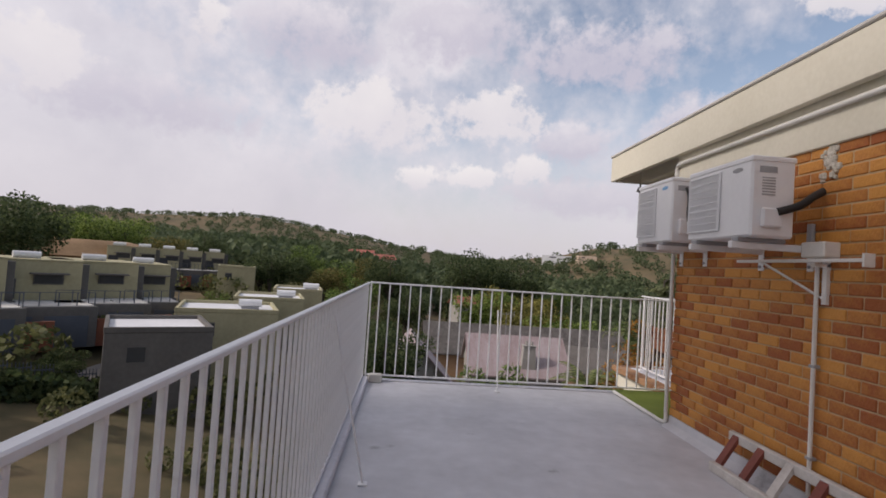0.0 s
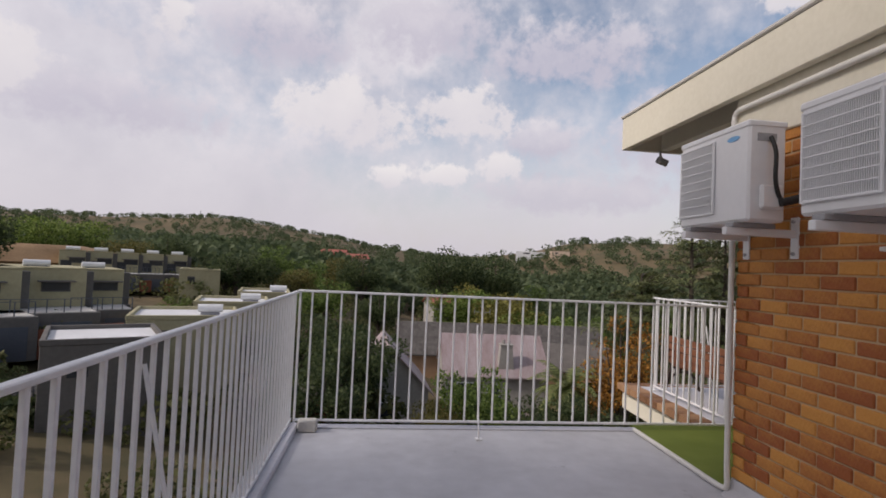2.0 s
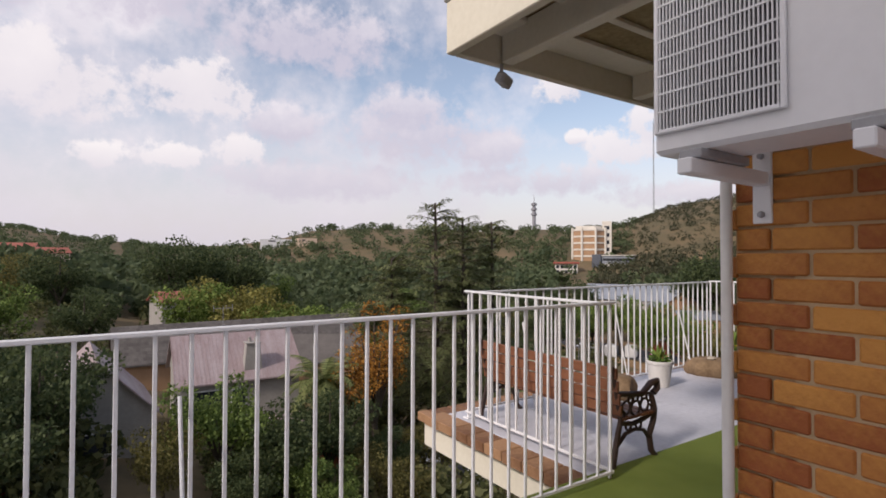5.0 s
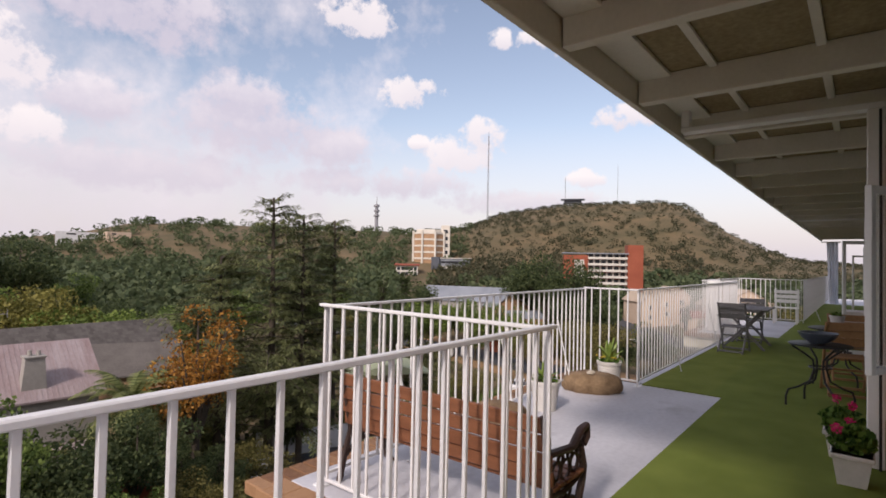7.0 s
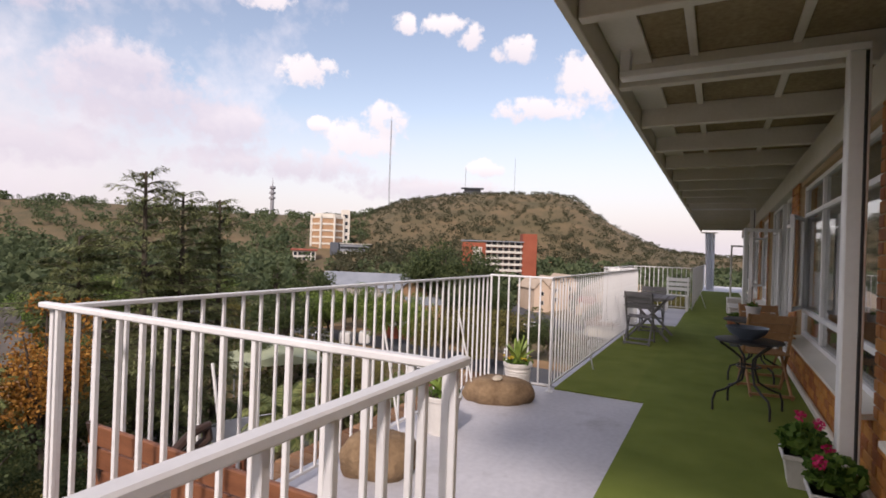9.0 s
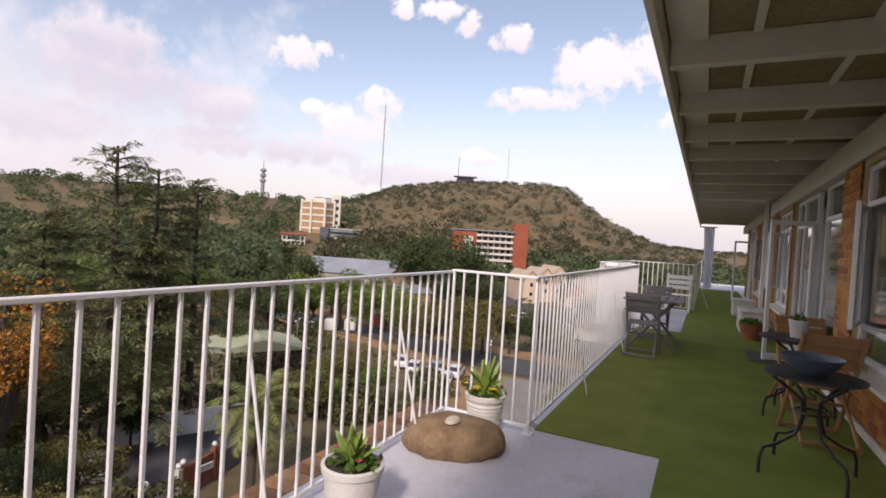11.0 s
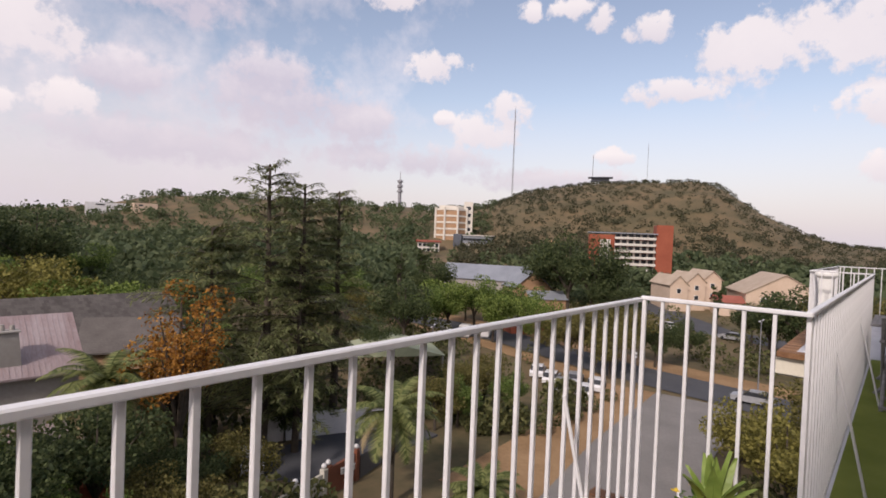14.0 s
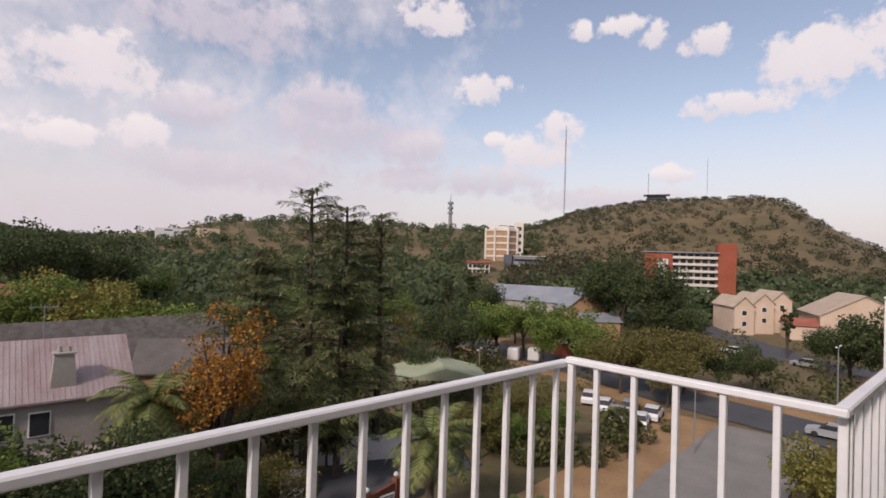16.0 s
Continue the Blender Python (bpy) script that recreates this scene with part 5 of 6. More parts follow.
def frame_bars(parent, xs, zs, x0, x1, z0, z1, y=YW - 0.10, t=0.05):
    """White steel frame with mullions at xs and transoms at zs."""
    d = 0.03
    part("frame", M().box(x0, y - d, z0, x0 + t, y + d, z1, 0.004).box(x1 - t, y - d, z0, x1, y + d, z1, 0.004).box(x0 + t, y - d + 0.001, z0, x1 - t, y + d - 0.001, z0 + t, 0.004).box(x0 + t, y - d + 0.001, z1 - t, x1 - t, y + d - 0.001, z1, 0.004), WHITE_FRAME, parent)
    for xm in xs:
        part("mullion", M().box(xm - t / 2, y - d - 0.002, z0 + t, xm + t / 2, y + d + 0.002, z1 - t, 0.004), WHITE_FRAME, parent)
    edges = [x0 + t] + [v for xm in xs for v in (xm - t / 2, xm + t / 2)] + [x1 - t]
    for zt in zs:
        for a, b in zip(edges[::2], edges[1::2]):
            part("transom", M().box(a, y - d, zt - t / 2, b, y + d, zt + t / 2, 0.004), WHITE_FRAME, parent)
    levels = [z0 + t] + [v for zt in zs for v in (zt - t / 2, zt + t / 2)] + [z1 - t]
    for a, b in zip(edges[::2], edges[1::2]):
        for c, e in zip(levels[::2], levels[1::2]):
            pane(parent, a, b, c, e, y)


def casement(parent, x0, w, z0, z1, angle, y=YW - 0.06):
    """An outward-opened casement leaf hinged at x0."""
    c = new("casement")
    c.empty_display_size = 0.1
    c.parent = parent
    c.matrix_local = pose(x0, y, 0, 0, 0, angle)
    t = 0.045
    part("casement_frame", M().box(0, -0.02, z0, t, 0.02, z1, 0.004).box(w - t, -0.02, z0, w, 0.02, z1, 0.004).box(t, -0.019, z0, w - t, 0.019, z0 + t, 0.004).box(t, -0.019, z1 - t, w - t, 0.019, z1, 0.004), WHITE_FRAME, c)
    o = part("pane", M().box(t, -0.002, z0 + t, w - t, 0.002, z1 - t), GLASS, c)
    o.visible_shadow = False


def brick_run(m, x0, x1, z0, z1, y, axis="x"):
    """Stretcher bond standing a little proud of its bed."""
    row, z = 0, z0
    while z < z1 - 0.02:
        h = min(0.073, z1 - z)
        s = x0 - (0.116 if row % 2 else 0.0)
        while s < x1:
            a, b = max(s, x0), min(s + 0.222, x1)
            if b - a > 0.02:
                m.box(a, y - 0.02, z, b, y + 0.012, z + h, 0.005)
            s += 0.232
        z += 0.083
        row += 1


HEAD, SILL = 2.44, 0.52
structure("baseboard", M().box(XW + 0.3, YW + 0.003, 0.017, XEND - 0.2, YW + 0.045, 0.085, 0.01), WHITE_WOOD, "white painted upstand at the foot of the window front")
bays = []
fw = M()      # plain wall behind brick runs
fb = M()
def solid(x0, x1, z0=0.0, z1=HEAD):
    fw.box(x0, YW - 0.22, z0, x1, YW - 0.012, z1)
    brick_run(fb, x0, x1, z0 + 0.01, z1, YW - 0.012)
solid(XW + 0.26, 4.42)
n_win = 0
for base in (7.02, 18.02):
    # window beside the post on the near side, pier, window on the far side, pier, doors
    for x0, x1, xs, leafs in ((base - 2.6, base - 0.45, (base - 1.85, base - 1.1), ((base - 0.66, 0.55, 152),)), (base + 0.12, base + 3.9, (base + 1.35, base + 2.6), ((base + 3.86, 0.62, 163), ))):
        n_win += 1
        wdw = thing("window_%d" % n_win, "white framed steel window with open casement over a brick dado", "window", kind="structure")
        frame_bars(wdw, xs, (0.86, 2.02), x0, x1, SILL + 0.03, HEAD - 0.06)
        for hx, w, ang in leafs:
            casement(wdw, hx, w, 0.87, 2.0, ang)
        part("window_sill", M().prism([(YW - 0.2, SILL), (YW + 0.09, SILL - 0.035), (YW + 0.09, SILL - 0.005), (YW - 0.07, SILL + 0.03), (YW - 0.2, SILL + 0.03)], x0 - 0.02, x1 + 0.02, "x"), WHITE_WOOD, wdw, "cream painted sloping window sill")
        solid(x0, x1, 0.0, SILL - 0.04)
        fw.box(x0, YW - 0.20, HEAD - 0.06, x1, YW - 0.03, HEAD)
    solid(base - 0.45, base + 0.12)
    solid(base + 3.9, base + 4.58)
    d0, d1 = base + 4.60, base + 8.3
    dw = thing("door_%d" % (1 if base < 10 else 2), "white framed glazed veranda doors, partly open", "door", kind="structure")
    for a, b in ((d0, d0 + 1.25), (d0 + 1.85, d0 + 3.0), (d0 + 3.0, d1)):
        frame_bars(dw, (), (2.0,), a, b, 0.02, HEAD - 0.02, YW - 0.10 if a != d0 + 3.0 else YW - 0.105)
    part("door_leaf", M().box(0, -0.02, 0.03, 0.05, 0.02, 2.0, 0.004).box(0.55, -0.02, 0.03, 0.6, 0.02, 2.0, 0.004).box(0.05, -0.019, 0.03, 0.55, 0.019, 0.12, 0.004).box(0.05, -0.019, 1.94, 0.55, 0.019, 2.0, 0.004).moved(pose(d0 + 1.84, YW - 0.06, 0, 0, 0, 112)), WHITE_FRAME, dw, "door leaf standing open")
    part("threshold", M().box(d0, YW - 0.2, 0.0, d1, YW + 0.0, 0.02, 0.003), CONCRETE, dw)
    solid(d1, min(d1 + 0.12, XEND))
structure("wall_front", fw, MORTAR, "masonry of the window front")
tagged(part("brick_facing", fb, BRICK_FAR), "orange-brown rock-faced brick piers and dados of the window front", "brick facing", kind="stuff")
for i, cx in enumerate((5.6, 8.4, 10.4, 12.6, 15.2, 17.0, 20.0)):
    cu = M()
    for k in range(20):
        u0, u1 = k / 20 * 0.7, (k + 1) / 20 * 0.7
        cu.face((cx + u0, 4.62 + 0.035 * math.sin(k * 1.9), 0.15), (cx + u1, 4.62 + 0.035 * math.sin((k + 1) * 1.9), 0.15), (cx + u1, 4.62 + 0.035 * math.sin((k + 1) * 1.9), 2.4), (cx + u0, 4.62 + 0.035 * math.sin(k * 1.9), 2.4))
    tagged(part("curtain", cu, CURTAIN, smooth=True), "pale curtain drawn aside behind the glass", "curtain", "curtains behind the windows")

# ---------------- houses and far buildings ----------------
OLIVE_PLASTER = material("olive_cream_plaster", (0.30, 0.27, 0.16), (0.42, 0.38, 0.235), rough=0.9, scale=0.5, fine=4, bump=0.1)
BROWN_PLASTER = material("grey_brown_plaster", (0.085, 0.078, 0.072), (0.14, 0.13, 0.12), rough=0.9, scale=0.5, fine=4, bump=0.1)
GARAGE = material("slate_garage_doors", (0.055, 0.065, 0.085), (0.085, 0.095, 0.115), rough=0.6, scale=0.5, fine=6, bump=0.1)
ROOF_WHITE = material("white_roof_sheet", (0.55, 0.55, 0.56), (0.72, 0.72, 0.73), rough=0.6, scale=0.4, fine=5, bump=0.1)
RED_GATE = material("rust_red_boarding", (0.16, 0.05, 0.025), (0.25, 0.085, 0.045), rough=0.8, scale=1, fine=8, bump=0.1)
PINK_ROOF = material("faded_pink_roof_iron", (0.25, 0.175, 0.17), (0.39, 0.33, 0.335), rough=0.6, scale=0.5, fine=5, bump=0.2, stretch=(2.5, 0.4, 1), contrast=1.2)
TILE_GREY = material("grey_brown_roof_tiles", (0.075, 0.066, 0.060), (0.14, 0.125, 0.115), rough=0.85, scale=0.8, fine=6, bump=0.3, island=0.3)
RED_ROOF = material("red_roof_tiles", (0.22, 0.06, 0.04), (0.36, 0.12, 0.085), rough=0.8, scale=0.4, fine=4, bump=0.2)
PEACH = material("peach_plaster", (0.48, 0.36, 0.27), (0.62, 0.49, 0.38), rough=0.9, scale=0.3, fine=3, bump=0.1)
PEACH_ROOF = material("beige_roof_tiles", (0.36, 0.28, 0.21), (0.50, 0.41, 0.32), rough=0.85, scale=0.4, fine=4, bump=0.2)
GREY_WALL = material("grey_house_plaster", (0.26, 0.24, 0.22), (0.38, 0.36, 0.33), rough=0.9, scale=0.4, fine=4, bump=0.1)
SLATE_ROOF = material("blue_grey_roof_iron", (0.17, 0.19, 0.22), (0.28, 0.30, 0.335), rough=0.6, scale=0.3, fine=3, bump=0.1)
TOWER_RED = material("red_face_brick_far", (0.23, 0.055, 0.028), (0.34, 0.095, 0.05), rough=0.85, scale=0.2, fine=3, bump=0.1)
BALCONY_PALE = material("pale_balcony_concrete", (0.50, 0.47, 0.42), (0.66, 0.63, 0.58), rough=0.85, scale=0.3, fine=3, bump=0.1)
TOWER_CREAM = material("cream_tower_concrete", (0.58, 0.54, 0.47), (0.72, 0.68, 0.61), rough=0.85, scale=0.2, fine=2, bump=0.1)
TOWER_TAN = material("tan_tower_infill", (0.34, 0.20, 0.11), (0.46, 0.29, 0.17), rough=0.85, scale=0.2, fine=2, bump=0.1)
DARK_GLASS = material("dark_window_glass", (0.020, 0.022, 0.026), (0.045, 0.05, 0.058), rough=0.15, scale=0.3, fine=2, bump=0)
STEEL_GREY = material("galvanised_mast_steel", (0.22, 0.22, 0.24), (0.34, 0.34, 0.36), rough=0.5, scale=0.5, fine=5, bump=0, metal=0.4)
CAR_WHITE = material("white_car_paint", (0.62, 0.62, 0.63), (0.72, 0.72, 0.73), rough=0.25, bump=0)
CAR_SILVER = material("silver_car_paint", (0.34, 0.35, 0.37), (0.45, 0.46, 0.48), rough=0.3, bump=0, metal=0.3)
TYRE = material("tyre_rubber", (0.012, 0.012, 0.012), (0.025, 0.025, 0.025), rough=0.9, bump=0)
CREAM_WALL = material("cream_garden_wall", (0.40, 0.38, 0.33), (0.54, 0.52, 0.46), rough=0.9, scale=0.6, fine=5, bump=0.1)
CANOPY = material("pale_green_canopy", (0.24, 0.27, 0.17), (0.36, 0.39, 0.26), rough=0.8, scale=0.4, fine=4, bump=0.1)
ROCK_CUT = material("orange_cut_bank", (0.20, 0.12, 0.06), (0.34, 0.22, 0.12), rough=0.95, scale=0.3, fine=3, bump=0.3)


def facing(az, d, z, turn=0.0):
    x, y = at_az(az, d)
    return pose(x, y, z, 0, 0, -az + turn)


def town_house(az, d, top, width, group, garage=True, turn=0.0, lower=2.7):
    """Two-storey flat-roofed unit: set-back upper floor, roof terrace and garages below."""
    h = thing("town_house", "flat-roofed olive plaster town house with garages below", "house", group, facing(az, d, top, turn))
    w = width / 2
    part("upper_wall", M().box(-w, 0, -2.75, w, 7, 0.0, 0.03), OLIVE_PLASTER, h)
    part("parapet", M().box(-w - 0.05, -0.05, -0.001, w + 0.05, 7.05, 0.12, 0.02), OLIVE_PLASTER, h)
    part("brown_pier", M().box(w + 0.001, 0.6, -2.75, w + 0.55, 6.5, -0.15, 0.02), BROWN_PLASTER, h, "brown recessed pier between units")
    for wx, ww, z0, z1 in ((-w * 0.45, 0.55, -2.55, -1.3), (w * 0.35, 0.8, -1.55, -0.95)):
        win = part("window", M().box(wx - ww - 0.07, -0.055, z0 - 0.07, wx + ww + 0.07, -0.004, z1 + 0.07, 0.01), BROWN_PLASTER, h)
        part("window_pane", M().box(wx - ww, -0.075, z0, wx + ww, -0.056, z1), DARK_GLASS, win)
    part("canopy", M().box(w * 0.35 - 1.1, -0.7, -0.90, w * 0.35 + 1.1, -0.004, -0.80, 0.01), BROWN_PLASTER, h)
    part("solar_geyser", M().tube([(-0.8, 2, 0.36), (0.8, 2, 0.36)], 0.26, 12), ROOF_WHITE, h, "white rooftop water heater")
    part("geyser_feet", M().box(-0.6, 1.8, 0.12, -0.5, 2.2, 0.2).box(0.5, 1.8, 0.12, 0.6, 2.2, 0.2), STEEL_GREY, h)
    if garage:
        g = part("garage_block", M().box(-w - 0.2, -4.2, -2.75 - lower, w + 0.2, 0.0, -2.76, 0.03), BROWN_PLASTER, h, "dark grey garage block")
        part("terrace_floor", M().box(-w, -4.0, -2.755, w, -0.06, -2.70), CONCRETE, h)
        for dx in (-w * 0.5, w * 0.5):
            part("garage_door", M().box(dx - w * 0.40, -4.24, -2.75 - lower + 0.05, dx + w * 0.40, -4.203, -3.35, 0.01), GARAGE, g)
        rl = M().box(-w, -4.12, -1.86, w, -4.08, -1.82)
        for k in range(7):
            xx = -w + width * k / 6
            rl.box(xx - 0.03, -4.13, -2.70, xx + 0.03, -4.07, -1.862)
        part("terrace_rail", rl, GARAGE, h)
        part("boarded_gate", M().box(w + 0.25, -4.0, -2.75 - lower, w + 1.7, -3.8, -3.6, 0.02), RED_GATE, h, "rust red boarded gate")
    part("base_wall", M().box(-w - 0.2, 0.002, -2.76 - lower - 3, w + 0.6, 7, -2.751), BROWN_PLASTER, h)
    return h


for az, d, top, w in ((-40.2, 43, 0.1, 6.2), (-34.6, 45.5, 0.0, 6.0), (-29.8, 48, 0.0, 5.6), (-25.9, 51, -0.1, 3.8)):
    town_house(az, d, top, w, "front row of town houses", turn=8)
for k in range(5):
    town_house(-28.2 + 2.05 * k, 86 + k, 1.3 - 0.02 * k, 2.9, "back row of town houses", lower=2.4)


def flat_block(label, az, d, top, w, dep, h, wall=OLIVE_PLASTER, turn=0.0, geyser=True):
    b = thing("flat_roofed_house", label, "house", "flat roofs on the slope", facing(az, d, top, turn))
    part("wall", M().box(-w / 2, 0, -h, w / 2, dep, 0, 0.03), wall, b)
    part("parapet", M().box(-w / 2 - 0.03, -0.03, 0.001, w / 2 + 0.03, 0.2, 0.3, 0.02).box(-w / 2 - 0.03, dep - 0.2, 0.001, w / 2 + 0.03, dep + 0.03, 0.3, 0.02).box(-w / 2 - 0.03, 0.2, 0.001, -w / 2 + 0.2, dep - 0.2, 0.3, 0.02).box(w / 2 - 0.2, 0.2, 0.001, w / 2 + 0.03, dep - 0.2, 0.3, 0.02), wall, b)
    part("roof", M().box(-w / 2 + 0.2, 0.2, 0.001, w / 2 - 0.2, dep - 0.2, 0.06), ROOF_WHITE, b)
    win = part("window", M().box(-w * 0.3, -0.03, -1.7, -w * 0.12, -0.002, -0.7), BROWN_PLASTER, b)
    part("window_pane", M().box(-w * 0.29, -0.05, -1.6, -w * 0.13, -0.031, -0.8), DARK_GLASS, win)
    if geyser:
        part("solar_geyser", M().tube([(w * 0.1, dep * 0.4, 0.55), (w * 0.1 + 1.7, dep * 0.4, 0.55)], 0.30, 12), ROOF_WHITE, b, "white rooftop water heater")
        part("geyser_stand", M().box(w * 0.1 + 0.2, dep * 0.4 - 0.2, 0.061, w * 0.1 + 1.5, dep * 0.4 + 0.2, 0.26), STEEL_GREY, b)
    return b


flat_block("dark grey-brown walled house with white flat roof", -24.2, 33, -3.25, 5.4, 6, 6, BROWN_PLASTER, 4, False)
flat_block("olive plaster house with flat white roof", -18.3, 41, -2.95, 7.0, 7, 6)
flat_block("olive plaster house stepping down the slope", -14.4, 49, -2.6, 6.0, 7, 6)
flat_block("olive plaster house stepping down the slope", -11.6, 57, -2.2, 5.0, 7, 6)
flat_block("small olive plaster house among trees", -17.8, 76, -0.6, 4.8, 6, 5, OLIVE_PLASTER, 0, False)


def gabled(label, az, d, eave, ridge, w, dep, wall_h, wall, roof, turn=0.0, along=True, group="", name="house", chimney=None, windows=(), over=0.4, hip=0.0):
    """A house with a pitched roof; the ridge runs along local x (along) or y."""
    h = thing(name, label, "house", group, facing(az, d, eave, turn))
    a, b = w / 2, dep
    part("wall", M().box(-a, 0, -wall_h, a, b, 0.0), wall, h)
    r = ridge - eave
    t = 0.14
    roof_m, gable = M(), []
    if along:
        for s in (0, 1):
            y0, y1 = (-over, b / 2) if s == 0 else (b + over, b / 2)
            z0 = -over * r / (b / 2)
            roof_m.v += [(-a - over, y0, z0), (a + over, y0, z0), (a + over - hip, y1, r), (-a - over + hip, y1, r)] + [(-a - over, y0, z0 + t), (a + over, y0, z0 + t), (a + over - hip, y1, r + t), (-a - over + hip, y1, r + t)]
            n = len(roof_m.v) - 8
            roof_m.f += [(n, n + 1, n + 2, n + 3), (n + 4, n + 5, n + 6, n + 7), (n, n + 1, n + 5, n + 4), (n + 1, n + 2, n + 6, n + 5), (n + 2, n + 3, n + 7, n + 6), (n + 3, n, n + 4, n + 7)]
        if hip:
            for sx in (-1, 1):
                z0 = -over * r / (b / 2)
                roof_m.face((sx * (a + over), -over, z0 + t), (sx * (a + over), b + over, z0 + t), (sx * (a + over - hip), b / 2, r + t))
        else:
            for sx in (-1, 1):
                gable.append(M().prism([(0, 0), (b, 0), (b / 2, r)], sx * a - 0.1, sx * a + 0.1, "x"))
    else:
        for s in (-1, 1):
            z0 = -over * r / a
            roof_m.v += [(s * (a + over), -over, z0), (s * (a + over), b + over, z0), (0, b + over, r), (0, -over, r), (s * (a + over), -over, z0 + t), (s * (a + over), b + over, z0 + t), (0, b + over, r + t), (0, -over, r + t)]
            n = len(roof_m.v) - 8
            roof_m.f += [(n, n + 1, n + 2, n + 3), (n + 4, n + 5, n + 6, n + 7), (n, n + 1, n + 5, n + 4), (n + 1, n + 2, n + 6, n + 5), (n + 2, n + 3, n + 7, n + 6), (n + 3, n, n + 4, n + 7)]
        for yy in (0.05, b - 0.05):
            gable.append(M().prism([(-a, 0), (a, 0), (0, r)], yy - 0.05, yy + 0.05, "y"))
    part("roof", roof_m, roof, h)
    for g in gable:
        part("gable", g, wall, h)
    for wx, z0, ww, hh in windows:
        win = part("window", M().box(wx - ww - 0.08, -0.06, z0 - 0.08, wx + ww + 0.08, -0.003, z0 + hh + 0.08, 0.01), WHITE_FRAME, h)
        part("window_pane", M().box(wx - ww, -0.08, z0, wx + ww, -0.061, z0 + hh), DARK_GLASS, win)
    if chimney:
        cx, cy, cw, ch, cm = chimney
        c = part("chimney", M().prism([(cx - cw, 0.0), (cx + cw, 0.0), (cx + cw * 0.72, ch), (cx - cw * 0.72, ch)], cy - 0.45, cy + 0.45, "y"), cm, h, "tapering plastered chimney")
        part("chimney_cap", M().box(cx - cw * 0.85, cy - 0.55, ch, cx + cw * 0.85, cy + 0.55, ch + 0.12, 0.02), cm, c)
        part("chimney_pots", M().lathe([(0.16, ch + 0.12), (0.12, ch + 0.5)], 10, cx - 0.25, cy).lathe([(0.16, ch + 0.12), (0.12, ch + 0.45)], 10, cx + 0.25, cy), cm, c)
    return h


# the pink-roofed house in front and the long tiled one behind it
ph = gabled("two-storey grey house with faded pink corrugated roof and chimney", 6.0, 41.5, -8.2, -5.2, 9.2, 8.6, 7.0, GREY_WALL, PINK_ROOF, 4, True, windows=((-2.6, -2.3, 1.0, 1.5), (-0.3, -2.3, 0.5, 1.4)), chimney=(0.9, 0.9, 0.75, 2.6, GREY_WALL))
for k in range(33):
    xx = -4.96 + k * 0.31
    yb = 4.3
    part("roof_rib", M().tube([(xx, -0.36, -0.10), (xx, yb, 3.15)], 0.025, 4, caps=False), PINK_ROOF, ph)
gabled("low pink-roofed porch of the grey house", 8.6, 38.6, -12.4, -11.3, 5.0, 3.0, 3, GREY_WALL, PINK_ROOF, 4, True)
gabled("gabled pink-roofed wing of the grey house", 1.4, 43.0, -8.4, -5.0, 6.5, 9, 7, GREY_WALL, PINK_ROOF, 4, False, windows=((0, -2.3, 0.8, 1.3),))
TH = gabled("long brick house with grey-brown tiled roof", 9.0, 58, -9.0, -5.9, 26, 8, 6, TOWER_TAN, TILE_GREY, 10, True, windows=((8, -2.4, 0.9, 1.2), (4, -2.4, 0.9, 1.2), (11, -2.4, 0.7, 1.2)))
tiles = M()
for j in range(13):
    for i in range(66):
        x0 = -13.3 + i * 0.403 + (0.2 if j % 2 else 0)
        y0 = -0.35 + j * 0.335
        z0 = y0 * 3.1 / 4 + 0.16
        tiles.face((x0, y0, z0 + 0.05), (x0 + 0.38, y0, z0 + 0.05), (x0 + 0.38, y0 + 0.36, z0 + 0.30), (x0, y0 + 0.36, z0 + 0.30))
part("roof_tiles", tiles, TILE_GREY, TH)
gabled("tiled wing of the long brick house", 16.3, 52, -9.3, -7.1, 7, 7, 6, TOWER_TAN, TILE_GREY, -8, True)
gabled("red brick cottage with steep gable", -5.5, 33, -9.5, -6.0, 5, 8, 5, TOWER_RED, TILE_GREY, 30, False)
gabled("small red-roofed house among trees", 4.2, 92, -5.6, -4.2, 7, 7, 5, GREY_WALL, RED_ROOF, 15, True)
gabled("red-roofed house on the slope", -3.2, 200, 3.0, 4.6, 12, 9, 6, PEACH, RED_ROOF, 10, True)
gabled("red-roofed house on the slope", -5.4, 215, 4.6, 6.2, 10, 9, 6, PEACH, RED_ROOF, -10, True)
an = thing("tv_aerial", "roof aerial on a thin mast", "aerial", at=facing(5.6, 55, -5.9))
part("mast", M().tube([(0, 0, -2.5), (0, 0, 2.4)], 0.035, 6), STEEL_GREY, an)
part("elements", M().tube([(-0.9, 0, 2.2), (0.9, 0, 2.2)], 0.03, 5).tube([(0.9, 0, 1.9), (0.9, 0, 2.6)], 0.03, 5).tube([(-0.9, 0, 1.9), (-0.9, 0, 2.5)], 0.03, 5).tube([(0.3, 0, 2.0), (0.3, 0, 2.5)], 0.025, 5), STEEL_GREY, an)
ch = thing("brick_chimney", "red brick chimney with broken top in the garden", "chimney", at=facing(13.2, 29, -11.6))
part("stack", M().box(-0.7, -0.6, -4, 0.7, 0.6, 0.9, 0.04), TOWER_RED, ch)
part("cap", M().box(-0.5, -0.4, 0.9, 0.4, 0.5, 1.25, 0.1), TOWER_TAN, ch)

